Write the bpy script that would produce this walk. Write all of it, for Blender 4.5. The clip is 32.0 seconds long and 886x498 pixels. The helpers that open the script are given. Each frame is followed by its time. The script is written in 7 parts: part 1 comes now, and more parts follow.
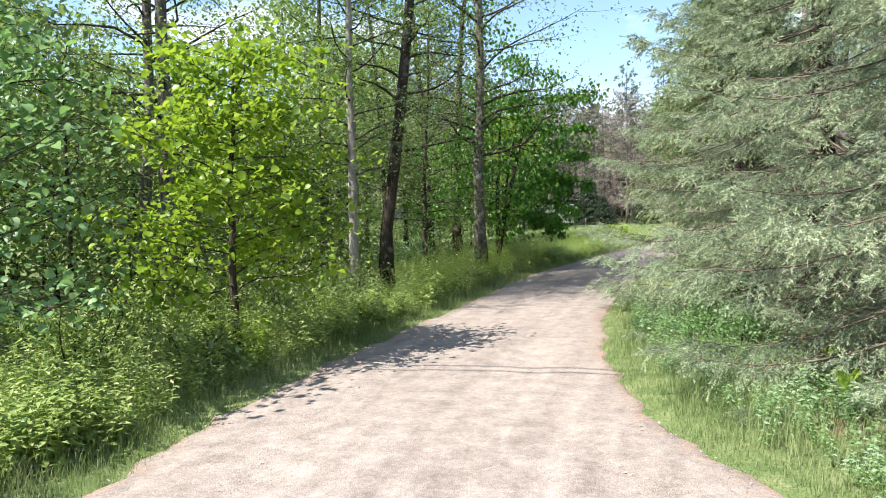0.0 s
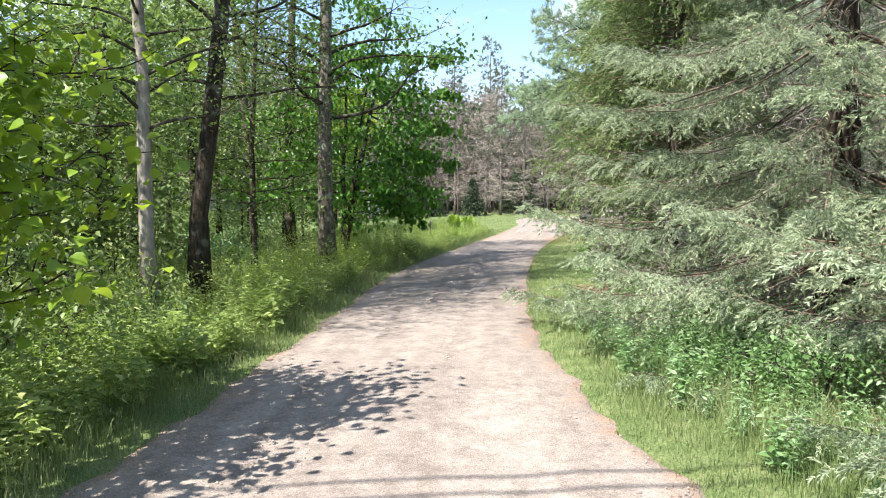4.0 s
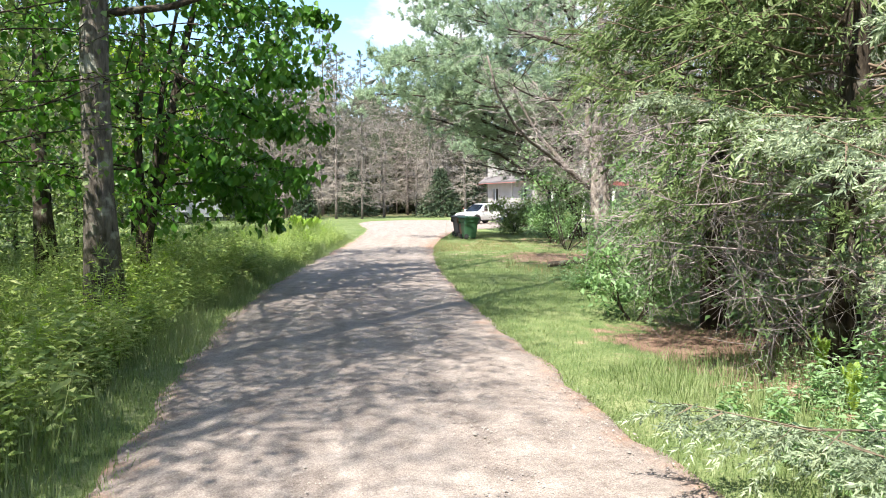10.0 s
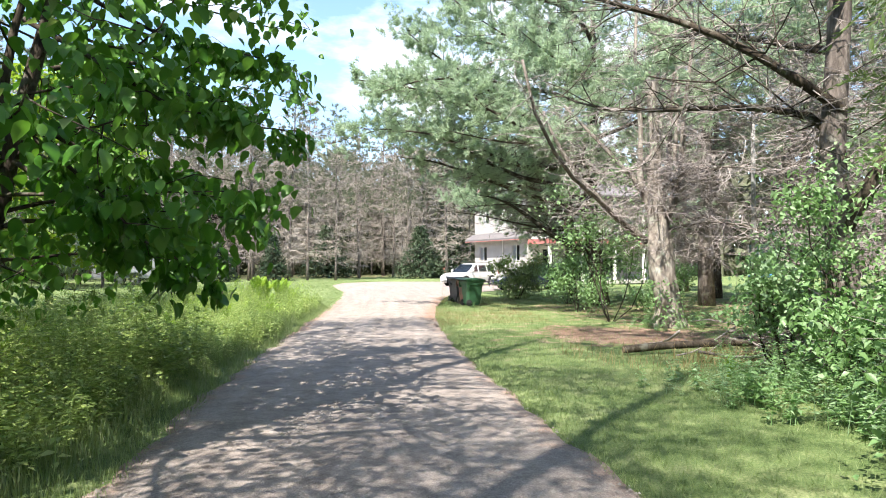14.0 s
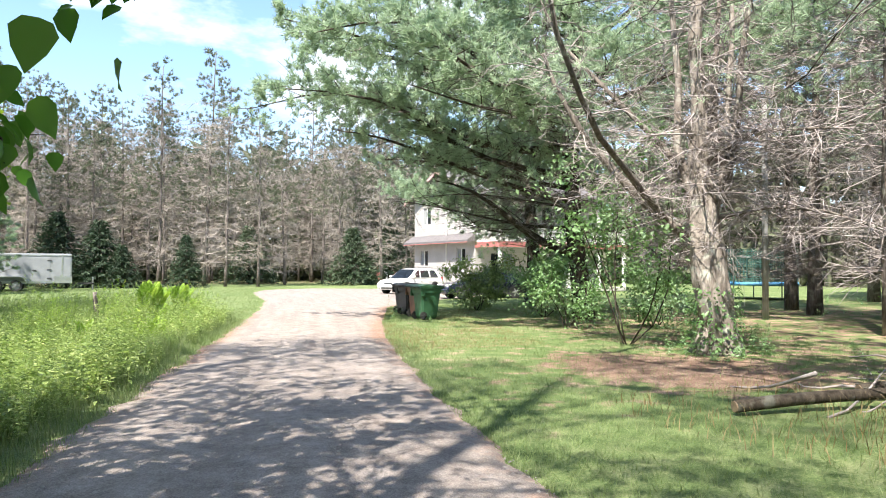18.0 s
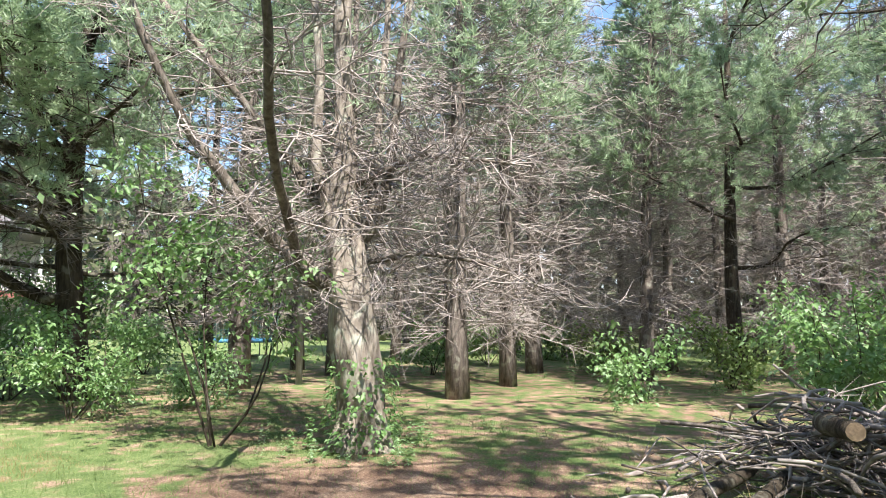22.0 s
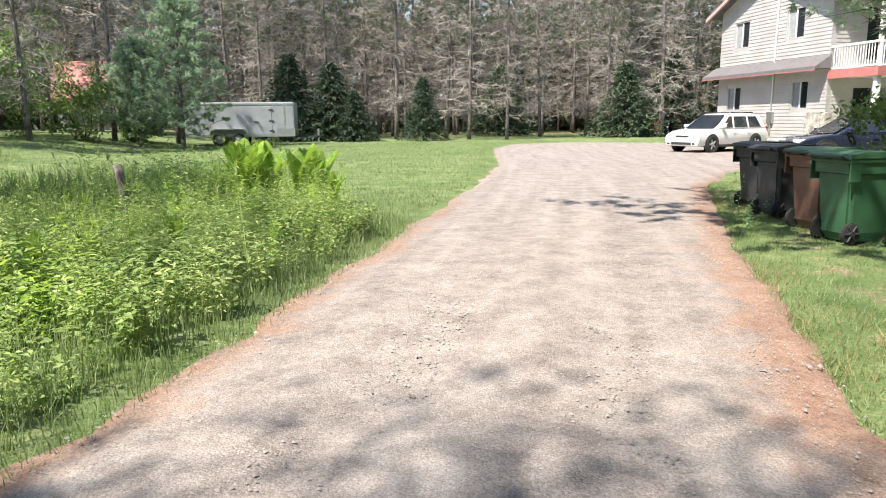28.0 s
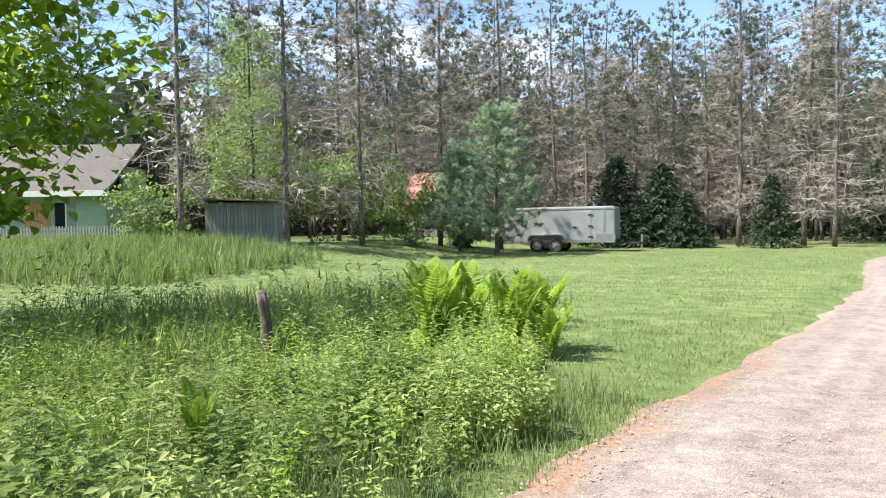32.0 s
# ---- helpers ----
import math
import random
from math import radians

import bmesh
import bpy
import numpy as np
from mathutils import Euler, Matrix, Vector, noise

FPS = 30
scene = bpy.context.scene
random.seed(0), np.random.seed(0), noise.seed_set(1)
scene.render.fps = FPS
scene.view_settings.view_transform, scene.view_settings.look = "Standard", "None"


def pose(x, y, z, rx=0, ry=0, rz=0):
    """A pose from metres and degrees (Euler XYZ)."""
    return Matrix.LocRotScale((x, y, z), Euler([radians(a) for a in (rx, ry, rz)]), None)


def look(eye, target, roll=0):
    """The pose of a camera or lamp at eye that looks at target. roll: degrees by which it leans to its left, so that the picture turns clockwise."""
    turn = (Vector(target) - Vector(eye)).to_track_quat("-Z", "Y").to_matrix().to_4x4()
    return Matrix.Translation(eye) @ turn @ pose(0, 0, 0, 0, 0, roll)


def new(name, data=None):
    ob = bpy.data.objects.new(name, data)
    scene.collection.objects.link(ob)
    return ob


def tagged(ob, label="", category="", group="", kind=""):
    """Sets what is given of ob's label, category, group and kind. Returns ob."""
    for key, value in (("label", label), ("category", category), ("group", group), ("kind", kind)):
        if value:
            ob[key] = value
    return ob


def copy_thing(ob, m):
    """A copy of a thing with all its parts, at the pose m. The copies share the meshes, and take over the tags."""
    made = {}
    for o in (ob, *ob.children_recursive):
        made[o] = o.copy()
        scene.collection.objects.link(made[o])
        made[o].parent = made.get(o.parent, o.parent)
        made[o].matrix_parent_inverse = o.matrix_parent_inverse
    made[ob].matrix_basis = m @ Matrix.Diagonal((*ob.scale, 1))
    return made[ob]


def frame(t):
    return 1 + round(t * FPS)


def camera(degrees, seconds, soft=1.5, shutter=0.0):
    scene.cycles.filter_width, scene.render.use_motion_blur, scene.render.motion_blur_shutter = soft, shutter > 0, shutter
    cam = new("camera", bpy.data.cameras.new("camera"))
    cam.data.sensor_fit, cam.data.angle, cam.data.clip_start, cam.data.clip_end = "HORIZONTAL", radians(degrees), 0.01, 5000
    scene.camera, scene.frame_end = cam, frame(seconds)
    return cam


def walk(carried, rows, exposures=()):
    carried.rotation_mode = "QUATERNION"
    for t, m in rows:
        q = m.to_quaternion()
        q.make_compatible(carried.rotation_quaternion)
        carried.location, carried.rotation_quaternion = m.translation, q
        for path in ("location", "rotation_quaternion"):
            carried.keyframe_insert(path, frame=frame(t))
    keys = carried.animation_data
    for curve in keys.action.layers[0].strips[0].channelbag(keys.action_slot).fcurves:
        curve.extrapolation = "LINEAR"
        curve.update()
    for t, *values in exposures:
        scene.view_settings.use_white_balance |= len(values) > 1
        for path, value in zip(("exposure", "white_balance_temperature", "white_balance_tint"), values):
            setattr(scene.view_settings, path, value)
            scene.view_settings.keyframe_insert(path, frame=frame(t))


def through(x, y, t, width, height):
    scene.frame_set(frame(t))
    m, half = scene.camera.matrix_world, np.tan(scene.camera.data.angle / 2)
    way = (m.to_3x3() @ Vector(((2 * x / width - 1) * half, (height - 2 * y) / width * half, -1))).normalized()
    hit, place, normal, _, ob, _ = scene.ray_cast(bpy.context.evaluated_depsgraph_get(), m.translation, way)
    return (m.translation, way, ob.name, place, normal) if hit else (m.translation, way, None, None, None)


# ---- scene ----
cam = camera(65.2, 32.0, 1.0)
METRES, EYE, TILT, LEAN, TURN = 38.0, 2.27, -3.98, 0.70, 0.0
ROWS = [
    (0.0, 0.0092, -0.0325, 0.0, 10.5, 0.44, 0.0),
    (0.5, 0.0046, -0.0163, 0.0, 3.7, 0.18, 0.0),
    (1.0, 0.0, 0.0, 0.0, 0.0, 0.0, 0.0),
    (1.5, -0.0046, 0.0162, 0.0004, -1.74, -0.1, 0.21),
    (4.5, -0.0341, 0.1182, 0.0006, -4.79, -0.17, 0.26),
    (5.0, -0.0363, 0.1333, 0.0005, -5.31, -0.14, 0.3),
    (5.5, -0.0374, 0.1467, 0.0003, -11.64, -0.11, 0.64),
    (6.0, -0.0405, 0.1627, 0.0002, -16.63, -0.22, 0.91),
    (6.5, -0.0435, 0.1798, 0.0001, -18.48, -0.25, 1.03),
    (7.0, -0.0444, 0.199, -0.0003, -19.18, -0.12, 1.09),
    (7.5, -0.0445, 0.217, 0.0004, -19.49, -0.06, 1.08),
    (8.0, -0.0439, 0.2362, 0.0007, -19.59, -0.06, 1.07),
    (8.5, -0.0434, 0.2545, 0.001, -19.6, -0.02, 1.04),
    (9.0, -0.0423, 0.2738, 0.0022, -19.59, -0.05, 1.09),
    (9.5, -0.0409, 0.2925, 0.003, -19.56, -0.06, 1.02),
    (10.0, -0.039, 0.3117, 0.0045, -19.54, 0.14, 1.01),
    (10.5, -0.0371, 0.3298, 0.0048, -19.53, 0.64, 0.96),
    (11.0, -0.0343, 0.3491, 0.0058, -19.56, 1.42, 0.94),
    (11.5, -0.0308, 0.3666, 0.0068, -19.55, 2.05, 0.89),
    (12.0, -0.0276, 0.3851, 0.0083, -19.65, 2.37, 0.91),
    (12.5, -0.0256, 0.403, 0.0093, -20.41, 2.95, 0.94),
    (13.0, -0.0225, 0.4214, 0.0105, -21.22, 3.85, 1.01),
    (13.5, -0.0193, 0.4373, 0.0114, -21.54, 4.75, 1.02),
    (14.0, -0.0143, 0.4553, 0.0127, -21.96, 5.13, 1.06),
    (14.5, -0.0103, 0.4722, 0.0141, -22.35, 5.28, 1.07),
    (16.5, 0.0111, 0.5375, 0.0167, -24.14, 5.55, 0.9),
    (17.0, 0.0161, 0.5539, 0.0176, -24.7, 5.56, 0.95),
    (17.5, 0.0186, 0.57, 0.0187, -26.14, 5.62, 0.97),
    (18.0, 0.0228, 0.5853, 0.0189, -27.88, 5.6, 1.1),
    (18.5, 0.0275, 0.6008, 0.0186, -40.34, 5.62, 1.74),
    (19.0, 0.0327, 0.6168, 0.0193, -59.34, 4.84, 2.75),
    (19.5, 0.0374, 0.6339, 0.0207, -70.85, 4.07, 3.21),
    (20.0, 0.0416, 0.65, 0.0229, -75.29, 3.76, 3.42),
    (20.5, 0.0468, 0.6661, 0.0257, -76.14, 3.6, 3.6),
    (21.0, 0.0512, 0.6812, 0.028, -76.19, 4.24, 3.65),
    (21.5, 0.0578, 0.6963, 0.0296, -75.71, 6.0, 3.6),
    (22.0, 0.0636, 0.7106, 0.0316, -73.36, 8.01, 3.5),
    (22.5, 0.0703, 0.7249, 0.0325, -69.49, 9.42, 3.37),
    (23.0, 0.0773, 0.7407, 0.0325, -64.23, 10.25, 3.1),
    (23.5, 0.084, 0.7546, 0.0334, -55.64, 10.77, 2.85),
    (24.0, 0.0881, 0.7687, 0.0334, -44.46, 11.35, 2.27),
    (24.5, 0.093, 0.7816, 0.0328, -33.38, 8.13, 1.7),
    (25.0, 0.0977, 0.7949, 0.0326, -21.22, -0.49, 0.83),
    (25.5, 0.1004, 0.8053, 0.0336, -13.66, -5.33, 0.55),
    (27.5, 0.1142, 0.8577, 0.0373, -8.6, -6.53, 0.29),
    (28.0, 0.1173, 0.87, 0.0381, -6.49, -6.51, 0.21),
    (28.5, 0.1212, 0.8823, 0.0399, 1.77, -5.38, -0.24),
    (29.0, 0.1245, 0.8935, 0.0413, 9.5, -3.43, -0.6),
    (29.5, 0.1298, 0.9029, 0.0427, 15.15, -1.5, -0.88),
    (30.0, 0.1334, 0.9133, 0.043, 19.13, -0.29, -1.15),
    (30.5, 0.137, 0.9258, 0.0436, 21.01, 0.6, -1.25),
    (31.0, 0.14, 0.9387, 0.0446, 21.48, 1.25, -1.28),
    (31.5, 0.1425, 0.9512, 0.0463, 21.56, 1.53, -1.33),
    (32.0, 0.1472, 0.963, 0.0472, 21.57, 1.64, -1.28),
]
walk(cam, [(t, pose(0, 0, EYE, TILT, LEAN, TURN) @ pose(METRES * x, METRES * y, METRES * z, 90 + pitch, roll, yaw)) for t, x, y, z, yaw, pitch, roll in ROWS], [(0, 1.32), (2, 1.35), (5, 1.42), (7, 1.42), (12, 1.64), (17, 1.6), (19.5, 1.56), (21, 1.5), (23, 1.55), (24, 1.66), (25, 1.29), (28, 1.24), (30, 1.3), (32, 1.3)])

# ---- world, sun ----
SUN_FROM = Vector((-0.78, -0.62, 0.0)).normalized()
SUN_UP = radians(55)
world = bpy.data.worlds.new("sky")
scene.world = world
world.use_nodes = True
wn = world.node_tree.nodes
wl = world.node_tree.links
wn.clear()
w_out = wn.new("ShaderNodeOutputWorld")
w_bg = wn.new("ShaderNodeBackground")
w_sky = wn.new("ShaderNodeTexSky")
w_sky.sky_type = "NISHITA"
w_sky.sun_disc = False
w_sky.sun_elevation = SUN_UP
w_sky.sun_rotation = math.atan2(SUN_FROM.x, SUN_FROM.y)
w_sky.air_density, w_sky.dust_density, w_sky.ozone_density = 1.0, 0.3, 3.0
w_co = wn.new("ShaderNodeTexCoord")
w_map = wn.new("ShaderNodeMapping")
w_map.inputs["Scale"].default_value = (1.0, 1.0, 2.6)
w_map.inputs["Location"].default_value = (0.35, 0.1, 0.0)
w_noise = wn.new("ShaderNodeTexNoise")
w_noise.inputs["Scale"].default_value = 2.6
w_noise.inputs["Detail"].default_value = 7.0
w_noise.inputs["Roughness"].default_value = 0.58
w_ramp = wn.new("ShaderNodeValToRGB")
w_ramp.color_ramp.elements[0].position, w_ramp.color_ramp.elements[1].position = 0.49, 0.62
w_mix = wn.new("ShaderNodeMix")
w_mix.data_type = "RGBA"
w_mix.inputs["B"].default_value = (4.6, 4.9, 5.4, 1)
wl.new(w_co.outputs["Generated"], w_map.inputs["Vector"])
wl.new(w_map.outputs["Vector"], w_noise.inputs["Vector"])
wl.new(w_noise.outputs["Fac"], w_ramp.inputs["Fac"])
wl.new(w_ramp.outputs["Color"], w_mix.inputs["Factor"])
wl.new(w_sky.outputs["Color"], w_mix.inputs["A"])
wl.new(w_mix.outputs["Result"], w_bg.inputs["Color"])
w_bg.inputs["Strength"].default_value = 0.12
wl.new(w_bg.outputs["Background"], w_out.inputs["Surface"])

sun_data = bpy.data.lights.new("sun", "SUN")
sun_data.energy, sun_data.angle, sun_data.color = 5.0, radians(0.55), (1.0, 0.94, 0.83)
sun = new("sun", sun_data)
sun.matrix_world = look(SUN_FROM * 60 + Vector((0, 30, 60 * math.tan(SUN_UP))), (0, 30, 0))


# ---- materials ----
def nodes_of(name):
    m = bpy.data.materials.new(name)
    m.use_nodes = True
    return m, m.node_tree.nodes, m.node_tree.links, m.node_tree.nodes["Principled BSDF"]


def ramp_of(nd, stops):
    r = nd.new("ShaderNodeValToRGB")
    el = r.color_ramp.elements
    while len(el) < len(stops):
        el.new(0.5)
    for e, (p, c) in zip(el, stops):
        e.position, e.color = p, (*c, 1)
    return r


def noise_of(nd, ln, vec, scale, detail=4.0, rough=0.55):
    n = nd.new("ShaderNodeTexNoise")
    n.inputs["Scale"].default_value, n.inputs["Detail"].default_value, n.inputs["Roughness"].default_value = scale, detail, rough
    if vec is not None:
        ln.new(vec, n.inputs["Vector"])
    return n.outputs["Fac"]


def math_of(nd, ln, op, a, b):
    n = nd.new("ShaderNodeMath")
    n.operation = op
    for i, v in enumerate((a, b)):
        if isinstance(v, (int, float)):
            n.inputs[i].default_value = v
        else:
            ln.new(v, n.inputs[i])
    return n.outputs[0]


def mix_of(nd, ln, fac, a, b):
    n = nd.new("ShaderNodeMix")
    n.data_type = "RGBA"
    for key, v in (("Factor", fac), ("A", a), ("B", b)):
        if isinstance(v, (int, float)):
            n.inputs[key].default_value = v
        elif isinstance(v, tuple):
            n.inputs[key].default_value = (*v, 1)
        else:
            ln.new(v, n.inputs[key])
    return n.outputs["Result"]


def bump_of(nd, ln, b, height, strength, distance):
    n = nd.new("ShaderNodeBump")
    n.inputs["Strength"].default_value, n.inputs["Distance"].default_value = strength, distance
    ln.new(height, n.inputs["Height"])
    ln.new(n.outputs["Normal"], b.inputs["Normal"])


def surface(name, dark, light, scale=6.0, fine=60.0, rough=0.8, metal=0.0, bump=0.3, depth=0.01, stretch=(1, 1, 1), coat=0.0):
    """A plain worn surface: two scales of noise between two colours, with fine relief."""
    m, nd, ln, b = nodes_of(name)
    co = nd.new("ShaderNodeTexCoord")
    mp = nd.new("ShaderNodeMapping")
    mp.inputs["Scale"].default_value = stretch
    ln.new(co.outputs["Object"], mp.inputs["Vector"])
    v = mp.outputs["Vector"]
    big, small = noise_of(nd, ln, v, scale), noise_of(nd, ln, v, fine, 3.0)
    info = nd.new("ShaderNodeObjectInfo")
    f = math_of(nd, ln, "ADD", math_of(nd, ln, "MULTIPLY", big, 0.6), math_of(nd, ln, "MULTIPLY", small, 0.4))
    f = math_of(nd, ln, "ADD", f, math_of(nd, ln, "MULTIPLY", math_of(nd, ln, "SUBTRACT", info.outputs["Random"], 0.5), 0.12))
    r = ramp_of(nd, [(0.36, dark), (0.64, light)])
    ln.new(f, r.inputs["Fac"])
    ln.new(r.outputs["Color"], b.inputs["Base Color"])
    b.inputs["Roughness"].default_value, b.inputs["Metallic"].default_value = rough, metal
    b.inputs["Coat Weight"].default_value = coat
    if bump:
        bump_of(nd, ln, b, small, bump, depth)
    return m


def foliage(name, dark, mid, light, glow, through=0.35, rough=0.5, patch=0.9):
    """Leaves or needles: colour by clump and by leaf, some light passing through."""
    m, nd, ln, b = nodes_of(name)
    geo = nd.new("ShaderNodeNewGeometry")
    info = nd.new("ShaderNodeObjectInfo")
    clump = noise_of(nd, ln, geo.outputs["Position"], patch, 3.0)
    f = math_of(nd, ln, "ADD", math_of(nd, ln, "MULTIPLY", clump, 0.75), math_of(nd, ln, "MULTIPLY", geo.outputs["Random Per Island"], 0.3))
    f = math_of(nd, ln, "ADD", f, math_of(nd, ln, "MULTIPLY", math_of(nd, ln, "SUBTRACT", info.outputs["Random"], 0.5), 0.18))
    r = ramp_of(nd, [(0.3, dark), (0.52, mid), (0.78, light)])
    ln.new(f, r.inputs["Fac"])
    ln.new(r.outputs["Color"], b.inputs["Base Color"])
    b.inputs["Roughness"].default_value = rough
    b.inputs["Specular IOR Level"].default_value = 0.35
    tr = nd.new("ShaderNodeBsdfTranslucent")
    ln.new(mix_of(nd, ln, 0.5, r.outputs["Color"], glow), tr.inputs["Color"])
    ms = nd.new("ShaderNodeMixShader")
    ms.inputs["Fac"].default_value = through
    ln.new(b.outputs["BSDF"], ms.inputs[1])
    ln.new(tr.outputs["BSDF"], ms.inputs[2])
    ln.new(ms.outputs["Shader"], nd["Material Output"].inputs["Surface"])
    return m


def bark(name, dark, light, scale=9.0, moss=0.0):
    m, nd, ln, b = nodes_of(name)
    co = nd.new("ShaderNodeTexCoord")
    mp = nd.new("ShaderNodeMapping")
    mp.inputs["Scale"].default_value = (1, 1, 0.22)
    ln.new(co.outputs["Object"], mp.inputs["Vector"])
    ridge = noise_of(nd, ln, mp.outputs["Vector"], scale * 2.2, 6.0, 0.65)
    blot = noise_of(nd, ln, co.outputs["Object"], 2.3, 3.0)
    f = math_of(nd, ln, "ADD", math_of(nd, ln, "MULTIPLY", ridge, 0.65), math_of(nd, ln, "MULTIPLY", blot, 0.35))
    r = ramp_of(nd, [(0.36, dark), (0.62, light)])
    ln.new(f, r.inputs["Fac"])
    c = r.outputs["Color"]
    if moss:
        k = ramp_of(nd, [(0.56, (0, 0, 0)), (0.66, (moss, moss, moss))])
        ln.new(noise_of(nd, ln, co.outputs["Object"], 4.5, 4.0), k.inputs["Fac"])
        c = mix_of(nd, ln, k.outputs["Color"], c, (0.42, 0.43, 0.37))
    ln.new(c, b.inputs["Base Color"])
    b.inputs["Roughness"].default_value = 0.95
    b.inputs["Specular IOR Level"].default_value = 0.15
    bump_of(nd, ln, b, ridge, 0.9, 0.03)
    return m


def glass_dark(name):
    m, nd, ln, b = nodes_of(name)
    b.inputs["Base Color"].default_value = (0.02, 0.025, 0.03, 1)
    b.inputs["Roughness"].default_value = 0.05
    b.inputs["Specular IOR Level"].default_value = 0.8
    return m


def ground_material():
    m, nd, ln, b = nodes_of("grass_ground")
    geo = nd.new("ShaderNodeNewGeometry")
    pos = geo.outputs["Position"]
    att = nd.new("ShaderNodeAttribute")
    att.attribute_name = "duff"
    fine, mid, big = noise_of(nd, ln, pos, 38.0, 5.0, 0.7), noise_of(nd, ln, pos, 2.6, 4.0), noise_of(nd, ln, pos, 0.35, 3.0)
    f = math_of(nd, ln, "ADD", math_of(nd, ln, "MULTIPLY", fine, 0.45), math_of(nd, ln, "MULTIPLY", mid, 0.35))
    f = math_of(nd, ln, "ADD", f, math_of(nd, ln, "MULTIPLY", big, 0.2))
    g = ramp_of(nd, [(0.36, (0.05, 0.09, 0.028)), (0.5, (0.138, 0.185, 0.073)), (0.64, (0.29, 0.305, 0.158))])
    ln.new(f, g.inputs["Fac"])
    d = ramp_of(nd, [(0.35, (0.065, 0.04, 0.032)), (0.5, (0.21, 0.137, 0.102)), (0.66, (0.5, 0.37, 0.275))])
    ln.new(f, d.inputs["Fac"])
    k = math_of(nd, ln, "ADD", att.outputs["Fac"], math_of(nd, ln, "MULTIPLY", math_of(nd, ln, "SUBTRACT", mid, 0.5), 1.5))
    kr = ramp_of(nd, [(0.4, (0, 0, 0)), (0.62, (1, 1, 1))])
    ln.new(k, kr.inputs["Fac"])
    ln.new(mix_of(nd, ln, kr.outputs["Color"], g.outputs["Color"], d.outputs["Color"]), b.inputs["Base Color"])
    b.inputs["Roughness"].default_value = 0.95
    b.inputs["Specular IOR Level"].default_value = 0.1
    bump_of(nd, ln, b, fine, 0.8, 0.03)
    return m


def gravel_material():
    m, nd, ln, b = nodes_of("gravel")
    geo = nd.new("ShaderNodeNewGeometry")
    pos = geo.outputs["Position"]
    att = nd.new("ShaderNodeAttribute")
    att.attribute_name = "rim"
    v = nd.new("ShaderNodeTexVoronoi")
    v.inputs["Scale"].default_value = 95.0
    ln.new(pos, v.inputs["Vector"])
    fine, mid, big = noise_of(nd, ln, pos, 90.0, 4.0, 0.7), noise_of(nd, ln, pos, 3.2, 5.0, 0.62), noise_of(nd, ln, pos, 0.5, 3.0)
    f = math_of(nd, ln, "ADD", math_of(nd, ln, "MULTIPLY", fine, 0.42), math_of(nd, ln, "MULTIPLY", mid, 0.34))
    f = math_of(nd, ln, "ADD", f, math_of(nd, ln, "MULTIPLY", big, 0.06))
    f = math_of(nd, ln, "ADD", f, math_of(nd, ln, "MULTIPLY", math_of(nd, ln, "SUBTRACT", noise_of(nd, ln, pos, 16.0, 3.0, 0.6), 0.5), 0.22))
    lane = nd.new("ShaderNodeAttribute")
    lane.attribute_name = "lane"
    wheel_lines = nd.new("ShaderNodeCombineXYZ")
    ln.new(math_of(nd, ln, "MULTIPLY", lane.outputs["Fac"], 3.2), wheel_lines.inputs[0])
    split = nd.new("ShaderNodeSeparateXYZ")
    ln.new(pos, split.inputs[0])
    ln.new(math_of(nd, ln, "MULTIPLY", split.outputs["Y"], 0.16), wheel_lines.inputs[1])
    f = math_of(nd, ln, "ADD", f, math_of(nd, ln, "MULTIPLY", noise_of(nd, ln, wheel_lines.outputs[0], 1.0, 2.0, 0.5), 0.2))
    g = ramp_of(nd, [(0.36, (0.13, 0.108, 0.099)), (0.5, (0.262, 0.228, 0.208)), (0.64, (0.375, 0.335, 0.31))])
    ln.new(f, g.inputs["Fac"])
    needles = ramp_of(nd, [(0.4, (0.17, 0.09, 0.06)), (0.66, (0.36, 0.225, 0.155))])
    ln.new(f, needles.inputs["Fac"])
    k = math_of(nd, ln, "ADD", att.outputs["Fac"], math_of(nd, ln, "MULTIPLY", math_of(nd, ln, "SUBTRACT", mid, 0.5), 1.6))
    kr = ramp_of(nd, [(0.42, (0, 0, 0)), (0.95, (0.8, 0.8, 0.8))])
    ln.new(k, kr.inputs["Fac"])
    c = mix_of(nd, ln, kr.outputs["Color"], g.outputs["Color"], needles.outputs["Color"])
    stone = ramp_of(nd, [(0.0, (0.72, 0.7, 0.7)), (1.0, (1.18, 1.16, 1.16))])
    ln.new(v.outputs["Color"], stone.inputs["Fac"])
    mu = nd.new("ShaderNodeMix")
    mu.data_type, mu.blend_type = "RGBA", "MULTIPLY"
    mu.inputs["Factor"].default_value = 1.0
    ln.new(c, mu.inputs["A"])
    ln.new(stone.outputs["Color"], mu.inputs["B"])
    ln.new(mu.outputs["Result"], b.inputs["Base Color"])
    b.inputs["Roughness"].default_value = 0.9
    b.inputs["Specular IOR Level"].default_value = 0.2
    h = math_of(nd, ln, "SUBTRACT", math_of(nd, ln, "MULTIPLY", fine, 0.6), math_of(nd, ln, "MULTIPLY", v.outputs["Distance"], 0.5))
    h = math_of(nd, ln, "ADD", h, math_of(nd, ln, "MULTIPLY", mid, 1.2))
    bump_of(nd, ln, b, h, 0.55, 0.013)
    return m


